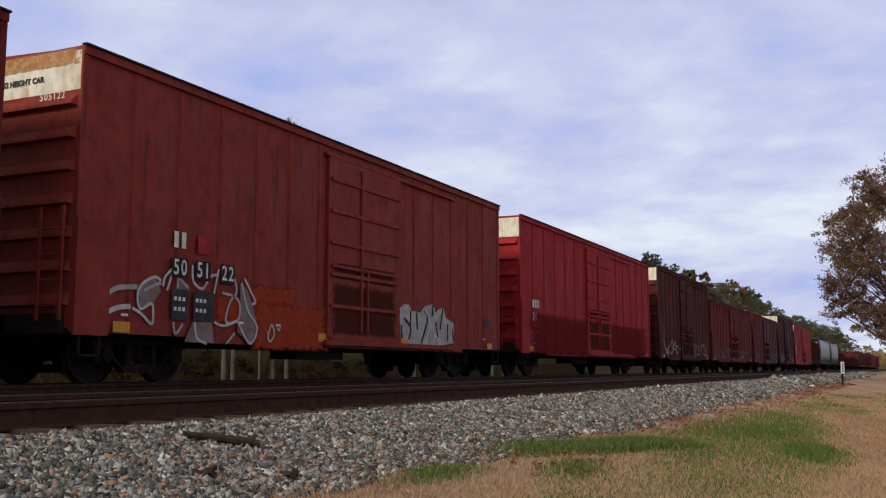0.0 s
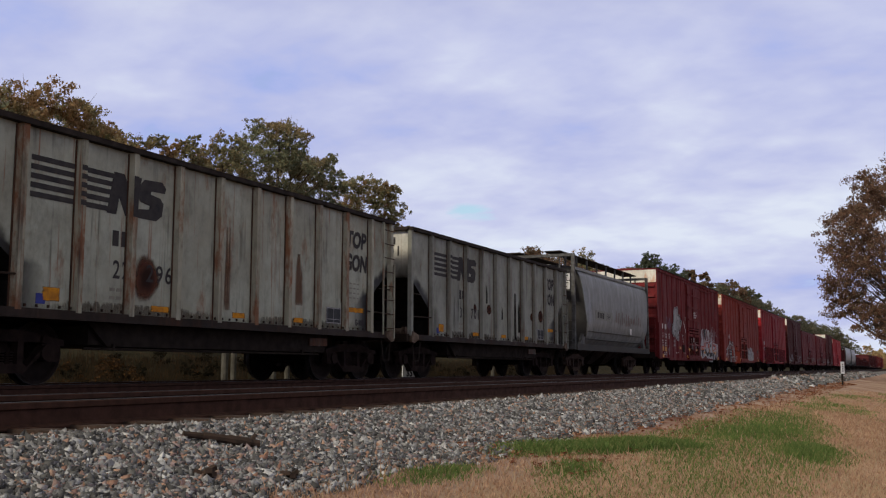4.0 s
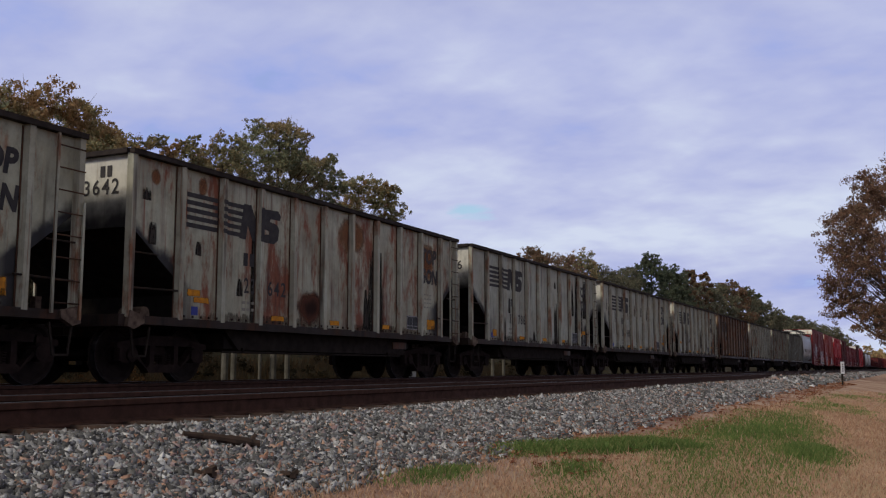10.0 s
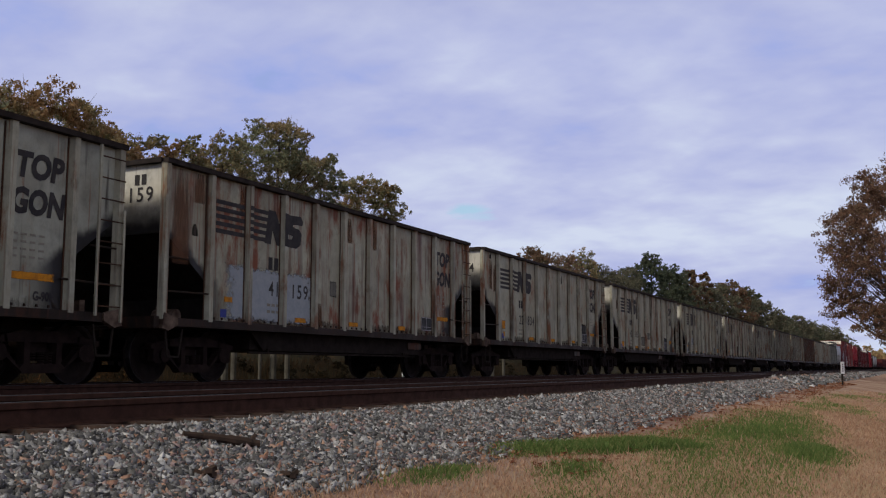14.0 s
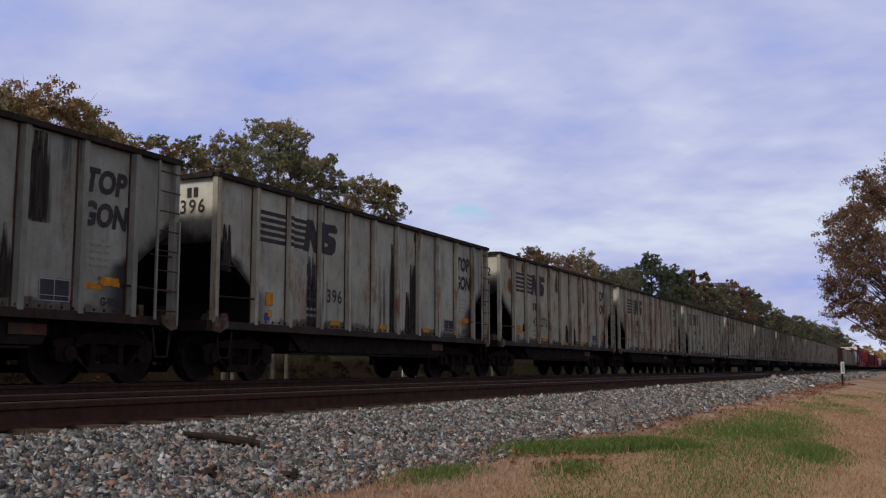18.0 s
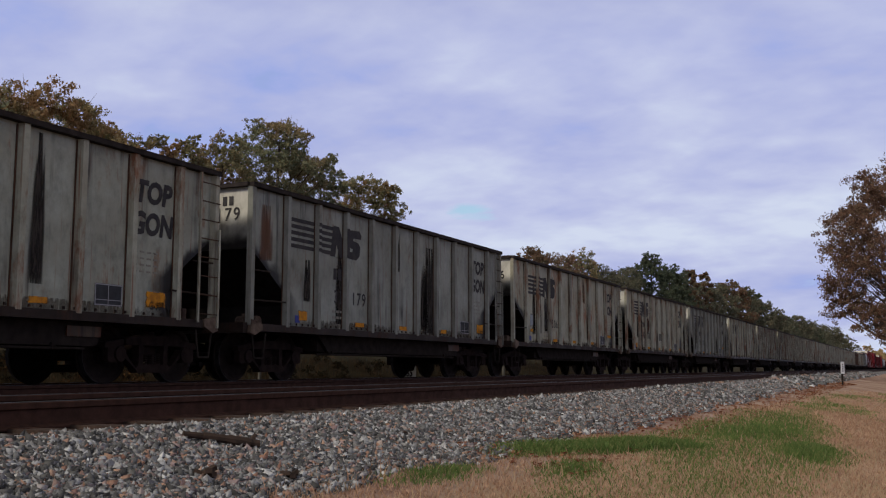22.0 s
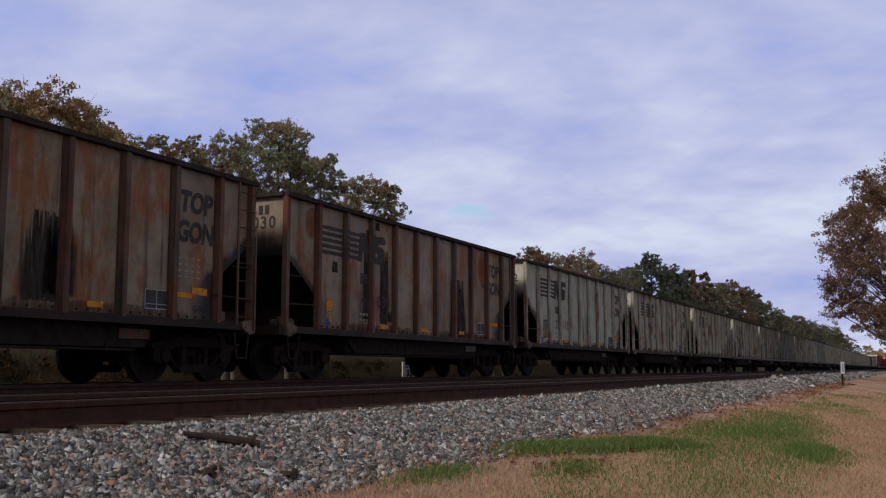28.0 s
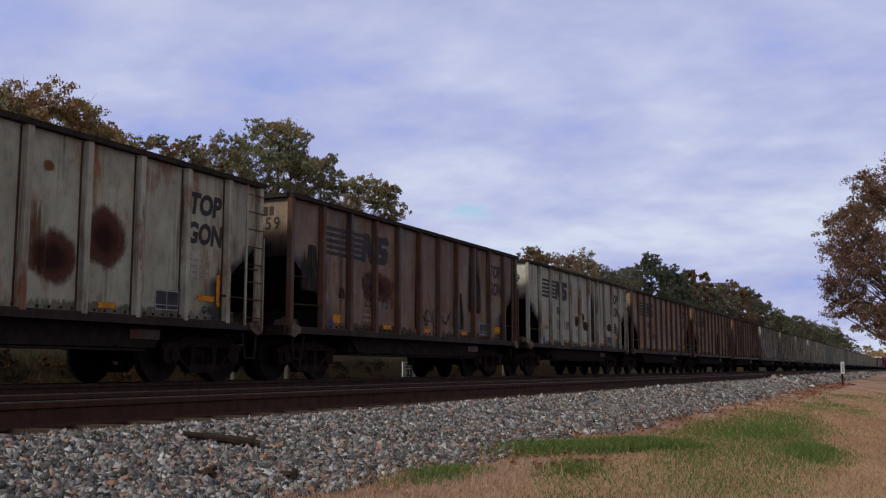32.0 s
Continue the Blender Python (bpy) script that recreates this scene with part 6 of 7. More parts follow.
    for a, z0, z1 in ((5.62, 2.44, 2.62), (5.80, 2.28, 2.52), (6.02, 2.72, 2.86), (6.02, 2.06, 2.26)):
        block(car, "placard", -h + a, -h + a + 0.06, z0, z1, letter_white, "small white placard")
    scrawl(car, -h + 2.0, -h + 2.35, 0.9, 1.5, 3, 0.03, spray_grey, 10)
    scrawl(car, -h + 0.2, -h + 1.6, 0.78, 1.0, 6, 0.025, spray_white, 12)
    scrawl(car, -h + 1.6, -h + 2.7, 2.0, 2.7, 4, 0.09, spray_blue, 13)
    cloud = [(9.45, 0.87), (9.47, 1.29), (9.97, 1.5), (10.29, 1.87), (10.15, 2.11), (10.34, 2.35), (10.68, 2.44), (10.76, 2.13), (11.13, 1.85), (11.27, 2.06), (11.3, 2.33), (11.79, 2.49), (12.18, 2.37), (12.51, 2.44), (12.89, 2.27), (12.93, 1.9), (13.19, 1.96), (13.36, 2.31), (14.0, 2.07), (14.05, 1.81), (14.67, 1.67), (15.17, 1.66), (15.12, 0.76), (14.77, 0.71), (14.38, 1.0), (14.01, 0.74), (13.47, 0.73), (13.21, 0.6), (12.38, 0.62), (12.21, 0.82), (11.67, 0.83), (11.44, 0.95), (10.32, 0.79), (10.12, 0.91)]
    back = part("graffiti", flat(Shape(), [(-h + a, b) for a, b in cloud][::-1], -SIDE - 0.010), spray_white, car, "white backing of a large spray-painted piece")
    limbs = ([(10.49, 2.29), (10.8, 1.98), (10.93, 1.65), (10.91, 1.4), (10.51, 1.35), (10.04, 1.36)], [(11.67, 2.4), (11.49, 2.0), (11.34, 1.41)], [(11.67, 2.36), (12.0, 1.84), (12.19, 1.41)], [(11.46, 1.72), (12.04, 1.76)], [(12.59, 2.35), (12.44, 1.87), (12.43, 1.27), (12.78, 1.16)], [(12.52, 1.79), (13.11, 1.92)], [(13.38, 2.25), (13.46, 1.81), (13.46, 1.21)], [(13.45, 2.17), (13.91, 1.89), (13.5, 1.71), (14.38, 1.59), (14.15, 1.28), (13.55, 1.19)], [(14.82, 1.61), (14.69, 1.23), (14.65, 0.79)])
    ink, fill, glow = Shape(), Shape(), Shape()
    for k, pts in enumerate(limbs):
        w = 0.13 if k in (3, 5, 8) else 0.23
        stroke(ink, [(-h + a + 0.02, b - 0.015) for a, b in pts], w + 0.05, -SIDE - 0.014 - 0.0004 * k)
        stroke(fill, [(-h + a, b) for a, b in pts], w, -SIDE - 0.020 - 0.0004 * k)
        for sgn in (-1, 1):
            stroke(glow, [(-h + a + sgn * (0.62 * w + 0.01), b + 0.02) for a, b in pts], 0.032, -SIDE - 0.026 - 0.0004 * (2 * k + sgn))
    for k, pts in enumerate(([(10.68, 2.42), (11.33, 2.41), (11.24, 1.86), (11.06, 1.81), (10.83, 2.17)], [(10.04, 1.27), (10.71, 1.26), (10.51, 1.07), (10.33, 0.81), (10.14, 1.06)], [(12.37, 1.1), (13.29, 1.18), (13.29, 0.97), (12.78, 0.85), (12.45, 0.91)], [(13.3, 0.76), (13.47, 1.06), (13.92, 1.14), (13.69, 0.94), (13.56, 0.73)],
                             [(14.01, 1.08), (14.24, 1.04), (14.2, 0.78), (13.97, 0.74)], [(14.62, 1.19), (14.82, 1.19), (14.82, 0.75), (14.63, 0.73)], [(12.6, 1.6), (12.9, 1.65), (12.94, 1.45), (12.65, 1.44)], [(11.1, 1.3), (11.36, 1.33), (11.29, 1.1), (11.11, 1.06)])):
        flat(ink, [(-h + a, b) for a, b in pts], -SIDE - 0.036 - 0.0004 * k)
    stroke(ink, [(-h + a, b) for a, b in ((11.32, 1.37), (11.4, 1.14), (11.82, 1.02), (12.21, 1.18), (12.28, 1.44))], 0.17, -SIDE - 0.041)
    flat(glow, [(-h + a, b) for a, b in ((12.38, 0.62), (12.55, 0.82), (12.78, 0.92), (13.05, 0.95), (13.21, 0.88), (13.25, 0.62))][::-1], -SIDE - 0.044)
    part("graffiti_outline", ink, spray_black, back)
    part("graffiti_fill", fill, fade, back, "red lettering fading to black")
    part("graffiti_line", glow, spray_white, back)
    hatch = Shape()
    r = random.Random(23)
    for k in range(34):
        a, b = (12.95 + 0.032 * k, 2.12 + 0.022 * k) if k < 20 else (14.05 + 0.055 * (k - 20), 1.98 + 0.03 * (k - 20))
        t = r.uniform(0.4, 1.4)
        stroke(hatch, [(-h + a, b), (-h + a + 0.20 * math.cos(t), b + 0.20 * math.sin(t))], 0.014, -SIDE - 0.011 - 0.0002 * k)
    part("graffiti_line", hatch, spray_grey, back)
    block(car, "vent", -h + 5.14, -h + 5.70, 1.07, 1.42, under, "black square plate", -SIDE - 0.02)
    block(car, "reflector", -h + 4.50, -h + 4.88, 1.20, 1.32, reflector, "orange panel", -SIDE - 0.012)
    block(car, "reflector", -h + 6.50, -h + 6.85, 1.16, 1.28, reflector, "orange panel", -SIDE - 0.055)
    block(car, "reflector", -h + 8.36, -h + 8.74, 1.16, 1.28, reflector, "orange panel", -SIDE - 0.055)
    block(car, "reflector", -h + 10.70, -h + 11.05, 1.06, 1.19, reflector, "orange panel", -SIDE - 0.046)
    block(car, "reflector", -h + 13.98, -h + 14.26, 1.06, 1.22, reflector, "orange panel", -SIDE - 0.046)
    for k, line in enumerate(("CLOSE AND LOCK", "BOTH DOORS BEFORE", "MOVING CAR")):
        write(line, 0.080, -h + 8.31, 3.17 - 0.115 * k, car, letter_white, -SIDE - 0.062, 0.8)
    block(car, "placard", -h + 7.62, -h + 7.74, 1.62, 1.86, letter_white, "white placard", -SIDE - 0.10)
    scrawl(car, -h + 7.0, -h + 7.5, 1.1, 1.8, 3, 0.02, spray_grey, 41, -SIDE - 0.10)
    scrawl(car, -h + 8.0, -h + 8.8, 1.1, 1.8, 4, 0.02, spray_grey, 42, -SIDE - 0.10)
    scrawl(car, -h + 13.2, -h + 15.0, 2.0, 2.55, 7, 0.03, spray_grey, 14)


for (car, centre), row in zip(CARS, GONS):
    if row[1] == "22159":
        hw = LENGTHS[length_of(row[1])] / 2
        scrawl(car, -hw + 5.75, -hw + 7.5, 1.22, 1.72, 8, 0.035, spray_black, 71, -SIDE + 0.082, "loose dark spray-painted scrawl")
mark_a(grafA, 7.82)
mark_z(grafZ, 7.95)
CARS.append((grafA, 10.15 + 7.82))
CARS.append((grafZ, -7.11 + 7.95))
hop = covered_hopper(10.7, 4.17, 4.35, "grey covered hopper with bulging sides and a roof walkway")
CARS.append((hop, -19.35 + 5.35))
block(hop, "name_panel", -5.35 + 2.37, -5.35 + 4.64, 2.04, 2.38, name_grey, "paler rectangle behind the number", -SIDE - 0.004)
write("364", 0.21, -5.35 + 4.08, 2.20, hop, letter_black, -SIDE - 0.012, 0.9)
for k in range(4):
    block(hop, "print_bar", -5.35 + 2.62 + k * 0.23, -5.35 + 2.76 + k * 0.23, 2.10, 2.31, letter_black)
faded = plain("faded_red", (0.205, 0.125, 0.105), (0.178, 0.165, 0.152), 0.8, 0, 3.5)
rng = random.Random(17)
for k in range(14):
    x = -5.35 + 5.1 + k * 0.29
    lean, z0, z1, w = rng.uniform(-0.10, 0.16), rng.uniform(1.93, 2.08), rng.uniform(2.25, 2.48), rng.uniform(0.07, 0.14)
    part("graffiti", flat(Shape(), [(x, z0), (x + w, z0 - 0.03), (x + w + lean, z1), (x + lean, z1 + 0.04)], -SIDE - 0.008 - 0.001 * (k % 3)), faded, hop, "faded red spray-painted stroke")
block(hop, "data_panel", -5.35 + 7.25, -5.35 + 7.55, 1.62, 1.86, letter_white, "", -SIDE + 0.01)
for L, top, colour, band, rear, label in ((16.0, 4.80, "red", True, 27.5, "bright red boxcar with a small white end band"),
                                          (12.4, 4.92, "brown", True, 45.2, "dark brown boxcar with a white end band"),
                                          (15.9, 4.2, "maroon", False, 58.4, "low dark red boxcar with green spray paint"),
                                          (14.0, 4.2, "maroon", False, 75.2, "dark maroon boxcar with spray paint along its sill"),
                                          (12.0, 4.85, "brown", True, 90.3, "dark brown boxcar, tall and plain"),
                                          (17.5, 4.6, "red", True, 103.4, "dull red boxcar with a white end band")):
    c = boxcar(L, top, colour, band, (-1.4, 1.6), label)
    CARS.append((c, rear + L / 2))
    if colour != "red":
        scrawl(c, -L / 2 + 1.0, L / 2 - 1.2, 0.85, 1.6, 16, 0.07, spray_green if top < 4.3 else spray_grey, int(L * 10))
    else:
        if L == 16.0:
            tint(c, "smoky_red", 0, 1.32, 15.6, 1.34, -SIDE - 0.046)
        for k in range(5):
            block(c, "print_bar", -L / 2 + 1.0 + 0.22 * (k % 3), -L / 2 + 1.14 + 0.22 * (k % 3), 2.1 - 0.4 * (k // 3), 2.35 - 0.4 * (k // 3), letter_white)
CARS.append((low_gondola(10.0, 3.4, "brown", "dark brown open car with ribbed sides"), 127.3))
for rear, L in ((133.2, 17.0), (151.4, 15.6)):
    CARS.append((covered_hopper(L, 4.3, 4.3, "light grey covered hopper far along the train"), rear + L / 2))
for k in range(4):
    CARS.append((low_gondola(15.0, 2.3 if k % 2 else 2.7, "brown", "low dark gondola car far along the train"), 176.0 + 16.2 * k))
for k in range(8):
    rear = 233.0 + k * 18.0
    CARS.append((boxcar(16.5, 3.9 if k < 3 else 4.3, "brown" if k < 3 else "oxide" if k % 3 else "maroon", k % 2 == 0 and k > 2, (-1.4, 1.6), "dull red-brown boxcar far along the train"), rear + 8.25))


# ---- trees ----
def leaf_mesh(name, centres, radii, count, size, material, rng, per=16):
    """Many small leaf cards on the twigs of each clump."""
    r = np.random.RandomState(rng)
    pick = r.randint(0, len(centres), count)
    twigs = r.normal(size=(len(centres), per, 3))
    twigs /= np.linalg.norm(twigs, axis=2)[:, :, None]
    twigs *= r.uniform(0.25, 1.0, (len(centres), per, 1)) ** 0.6
    d = np.clip(r.normal(0, 0.12, (count, 3)), -0.30, 0.30)
    off = (twigs[pick, r.randint(0, per, count)] + d) * np.array(radii)[pick][:, None]
    p = np.array(centres)[pick] + off * np.array([1, 1, 0.8])
    a = r.normal(size=(count, 3))
    a /= np.linalg.norm(a, axis=1)[:, None]
    b_ = np.cross(a, r.normal(size=(count, 3)))
    b_ /= np.linalg.norm(b_, axis=1)[:, None]
    s = size * r.uniform(0.55, 1.25, count)[:, None]
    v = np.stack([p - a * s, p + b_ * s * 0.55, p + a * s, p - b_ * s * 0.55], 1).reshape(-1, 3)
    me = bpy.data.meshes.new(name)
    me.vertices.add(count * 4)
    me.vertices.foreach_set("co", v.ravel())
    me.loops.add(count * 4)
    me.loops.foreach_set("vertex_index", np.arange(count * 4))
    me.polygons.add(count)
    me.polygons.foreach_set("loop_start", np.arange(0, count * 4, 4))
    me.polygons.foreach_set("loop_total", np.full(count, 4))
    me.materials.append(material)
    me.update(calc_edges=True)
    return me


LEAF = {
    "olive": leafy("leaf_olive", [(0.0, (0.14, 0.155, 0.092)), (0.45, (0.24, 0.25, 0.15)), (0.8, (0.30, 0.275, 0.16)), (1.0, (0.34, 0.235, 0.13))], turned=(0.31, 0.215, 0.115)),
    "gold": leafy("leaf_gold", [(0.0, (0.14, 0.145, 0.085)), (0.4, (0.235, 0.22, 0.122)), (0.7, (0.30, 0.25, 0.130)), (1.0, (0.38, 0.25, 0.12))], turned=(0.33, 0.185, 0.092)),
    "rust": leafy("leaf_rust", [(0.0, (0.125, 0.088, 0.062)), (0.4, (0.20, 0.115, 0.074)), (0.7, (0.25, 0.13, 0.076)), (0.8, (0.18, 0.155, 0.09)), (1.0, (0.22, 0.19, 0.11))]),
    "russet": leafy("leaf_russet", [(0.0, (0.128, 0.080, 0.060)), (0.4, (0.198, 0.114, 0.078)), (0.75, (0.245, 0.130, 0.080)), (0.85, (0.185, 0.145, 0.09)), (1.0, (0.22, 0.172, 0.106))]),
    "pine": leafy("leaf_pine", [(0.0, (0.062, 0.078, 0.052)), (0.6, (0.098, 0.112, 0.070)), (1.0, (0.13, 0.13, 0.082))]),
    # wood is paler and greyer: distance haze put into the leaf colour
    "wood": leafy("leaf_wood", [(0.0, (0.10, 0.105, 0.07)), (0.45, (0.15, 0.148, 0.098)), (0.8, (0.18, 0.158, 0.105)), (1.0, (0.195, 0.135, 0.095))]),
    "far": leafy("leaf_far", [(0.0, (0.24, 0.19, 0.09)), (0.5, (0.36, 0.25, 0.12)), (1.0, (0.40, 0.20, 0.11))]),
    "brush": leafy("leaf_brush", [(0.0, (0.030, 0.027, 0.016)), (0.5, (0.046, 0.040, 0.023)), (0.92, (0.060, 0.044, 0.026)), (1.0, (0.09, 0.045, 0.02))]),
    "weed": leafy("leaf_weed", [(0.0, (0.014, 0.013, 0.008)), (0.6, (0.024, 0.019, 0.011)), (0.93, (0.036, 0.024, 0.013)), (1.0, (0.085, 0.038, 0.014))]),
    "dead": leafy("leaf_dead", [(0.0, (0.030, 0.024, 0.014)), (0.5, (0.065, 0.046, 0.026)), (0.85, (0.10, 0.060, 0.030)), (1.0, (0.13, 0.065, 0.026))]),
    "shrub": leafy("leaf_shrub", [(0.0, (0.030, 0.019, 0.010)), (0.6, (0.065, 0.034, 0.014)), (1.0, (0.13, 0.060, 0.020))]),
    "litter": leafy("leaf_litter", [(0.0, (0.16, 0.065, 0.04)), (0.6, (0.26, 0.11, 0.06)), (1.0, (0.36, 0.20, 0.11))]),
}


def tree(x, y, height, width, kind, seed, label,  leaves=5200, size=0.24, bare=0.22, group="", clumps=46, full=0.55, puff=(0.10, 0.175), form=(0.16, 0.80), inner=0.45):
    """A trunk that forks into limbs, with leaf clumps round the limb ends."""
    rng = random.Random(seed)
    height -= rise(y)
    t = tagged(new("tree"), label, "tree", group)
    t.matrix_basis = pose(x, y, lie(x, y) - 0.05)
    wood = Shape()
    base = height * bare
    r0 = height * 0.020
    lean = Vector((rng.uniform(-0.3, 0.3), rng.uniform(-0.3, 0.3), 0))
    pts = [Vector((0, 0, 0)), Vector((0, 0, base)) + lean * 0.4, Vector((0, 0, height * 0.55)) + lean, Vector((0, 0, height * 0.86)) + lean * 1.6]
    for k, (a, b_) in enumerate(zip(pts, pts[1:])):
        wood.tube(a, b_, r0 * (1 - 0.28 * k), r0 * (1 - 0.28 * (k + 1)), 8)
    trunk = part("trunk", wood, bark, t)
    limbs = Shape()
    centres, radii = [], []
    for k in range(clumps):
        f = (k + 0.5) / clumps
        a = k * 2.399 + rng.uniform(-0.5, 0.5)
        z = base + (height - base) * (0.10 + 0.84 * f)
        spread = 0.5 * width * math.sin(math.pi * min(0.97, form[0] + form[1] * f)) ** full * rng.uniform(inner, 1.0)
        if kind == "pine":
            spread = 0.5 * width * (1.05 - 0.75 * f) * rng.uniform(0.5, 1.0)
        c = Vector((math.cos(a) * spread, math.sin(a) * spread, min(z + rng.uniform(-0.5, 0.5), height - width * 0.06)))
        centres.append(c)
        radii.append(width * rng.uniform(*puff))
        root_z = max(base * 0.9, z - spread * rng.uniform(0.5, 0.9))
        q = min(root_z / (height * 0.86), 1)
        root = Vector((0, 0, root_z)) + lean * (1.6 * q)
        mid = root.lerp(c, 0.55) + Vector((0, 0, -0.08 * spread))
        limbs.tube(root, mid, r0 * 0.34 * (1.1 - q), r0 * 0.2 * (1.1 - q) + 0.01, 5)
        limbs.tube(mid, c, r0 * 0.2 * (1.1 - q) + 0.01, 0.012, 5)
        for j in range(3):
            tip = c + Vector((rng.uniform(-1, 1), rng.uniform(-1, 1), rng.uniform(-0.4, 1))) * radii[-1]
            limbs.tube(c.lerp(mid, 0.3), tip, 0.02, 0.006, 3)
    tagged(part("branching", limbs, bark, t), "", "", "", "stuff")
    crown = part("crown", leaf_mesh("crown", centres, radii, leaves, size, LEAF[kind], seed), None, t)
    tagged(crown, "", "", "", "stuff")
    return t


OAK = "autumn oak with olive and gold leaves behind the railway"
TREES = [
    (37.3, 42, 14.7, 11.0, "gold", "broad autumn oak with gold and olive leaves"), (42.2, 43, 14.6, 6.6, "gold", OAK),
    (46.8, 43, 14.5, 4.8, "gold", "low gold-leaved autumn tree"), (49.4, 42, 15.0, 4.6, "gold", "low gold-leaved autumn tree"),
    (53.6, 42, 15.7, 5.4, "gold", OAK), (59.6, 42, 18.7, 8.4, "olive", "tall rounded oak turning from green to brown"), (63.5, 43, 17.4, 5.2, "olive", OAK),
    (66.3, 42, 17.3, 5.0, "olive", OAK), (73.0, 42, 16.6, 7.6, "gold", "rounded autumn tree with brown-gold leaves"), (28.0, 40, 14.5, 9.0, "olive", OAK),
    (114.4, 42, 14.9, 7.0, "rust", "thin bare-topped rust-brown autumn tree"), (126.0, 43, 15.0, 9.0, "rust", OAK), (133.0, 42, 16.4, 8.0, "gold", OAK), (143.0, 43, 16.0, 9.0, "wood", OAK), (153.0, 43, 15.8, 10.0, "wood", OAK), (163.0, 43, 16.8, 9.0, "wood", OAK),
]
for k, (x, y, h, w, kind, label) in enumerate(TREES):
    tree(x, y, h + 1.0, w, kind, 100 + k, label, 75000 if k == 0 else 44000 if k in (1, 5, 8, 9) else 23000 if k < 10 else 11000, 0.10 if k < 10 else 0.16, 0.2, "trees behind the railway", 90, 0.42, (0.09, 0.15))
PINES = [(176.5, 42, 20.6, 8.0), (170, 44, 17.5, 9.0), (197, 43, 20.6, 9.0), (210, 44, 20.0, 9.0)]
for k, (x, y, h, w) in enumerate(PINES):
    tree(x, y, h + 1.2, w, "pine", 200 + k, "dark green pine with a ragged crown", 9000, 0.22, 0.35, "trees behind the railway")
FAR = [(217, 43, 22.0, 4.5, "rust"), (233, 43, 23.4, 4.5, "rust"), (225, 46, 19.5, 13, "wood"), (243, 45, 20.5, 14, "wood"), (258, 44, 22.0, 13, "wood"), (272, 43, 23.6, 12, "rust"), (288, 44, 23.2, 13, "wood"), (303, 43, 23.8, 10, "wood"), (318, 43, 23.4, 8, "pine"), (335, 44, 21.8, 14, "wood"),
       (358, 43, 19.6, 16, "wood"), (385, 44, 19.6, 18, "pine"), (415, 43, 20.5, 18, "wood"), (440, 44, 21.0, 20, "wood"), (470, 43, 21.0, 22, "pine"), (505, 44, 21.5, 24, "wood"), (550, 44, 21.5, 26, "wood"), (600, 44, 22.0, 28, "wood"), (660, 44, 20.5, 30, "wood")]
for k, (x, y, h, w, kind) in enumerate(FAR):
    tree(x, y, h + 0.8, w, kind, 300 + k, "distant autumn tree in the long wood edge", 8500, 0.19 + 0.0005 * x, 0.15, "trees behind the railway", 40)

# the spreading tree beside the line, seen from below its outer limbs
tree(85.0, -1.65, 17.7, 17.2, "russet", 77, "large rust-brown autumn tree with thinning leaves beside the line", 118000, 0.098, 0.15, "", 230, 0.50, (0.055, 0.095), (0.12, 0.80), 0.62)


def thicket(name, x0, x1, y0, y1, top, count, size, kind, seed, label):
    """Undergrowth: a bank of leaf clumps."""
    rng = random.Random(seed)
    cs, rs = [], []
    n = int((x1 - x0) * 1.1) + 6
    for k in range(n):
        x, y = rng.uniform(x0, x1), rng.uniform(y0, y1)
        h = top * rng.uniform(0.25, 1.0)
        r = top * rng.uniform(0.25, 0.5)
        cs.append((x, y, lie(x, y) + h * 0.6 - (rise(y) if top > 6 else 0)))
        rs.append(r)
    ob = new(name, leaf_mesh(name, cs, rs, count, size, LEAF[kind], seed))
    return tagged(ob, label, "undergrowth", "", "stuff")


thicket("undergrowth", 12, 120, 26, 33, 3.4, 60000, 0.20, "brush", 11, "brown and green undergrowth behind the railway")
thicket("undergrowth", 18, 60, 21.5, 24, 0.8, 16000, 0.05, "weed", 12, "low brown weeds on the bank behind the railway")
thicket("undergrowth", 19, 26, 21, 23.5, 0.9, 2600, 0.045, "shrub", 19, "orange-brown shrubs on the bank behind the railway")


def rough_grass(x0, x1, count, seed):
    """Tall dead grass and weed stems on the bank."""
    r = np.random.RandomState(seed)
    x, y = r.uniform(x0, x1, count), 18.2 + 6.0 * r.uniform(0, 1, count) ** 1.3
    hgt = r.uniform(0.18, 0.62, count) * (0.6 + 0.6 * np.sin(x * 0.9 + np.sin(x * 0.37) * 3) ** 2)
    z = np.array([lie(a, b) for a, b in zip(x, y)]) - 0.02
    lean, w = r.normal(0, 0.22, (count, 2)) * hgt[:, None], r.uniform(0.008, 0.022, count)
    v = np.stack([np.stack([x - w, y, z], 1), np.stack([x + w, y, z], 1), np.stack([x + lean[:, 0], y + lean[:, 1], z + hgt], 1)], 1).reshape(-1, 3)
    me = bpy.data.meshes.new("rough_grass")
    me.from_pydata([tuple(q) for q in v], [], [(3 * k, 3 * k + 1, 3 * k + 2) for k in range(count)])
    me.materials.append(LEAF["dead"])
    return tagged(new("rough_grass", me), "tall dead brown grass on the bank behind the railway", "grass", "", "stuff")


rough_grass(15, 75, 60000, 61)
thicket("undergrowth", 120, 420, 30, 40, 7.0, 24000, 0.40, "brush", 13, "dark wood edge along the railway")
thicket("undergrowth", 160, 700, 44, 56, 15.0, 20000, 0.9, "wood", 14, "dense autumn wood along the railway")
thicket("undergrowth", 38, 84, 45, 49, 15.0, 36000, 0.17, "olive", 16, "dense autumn wood behind the oaks")
thicket("undergrowth", 95, 175, 46, 54, 13.0, 20000, 0.35, "wood", 18, "dense autumn wood behind the oaks")
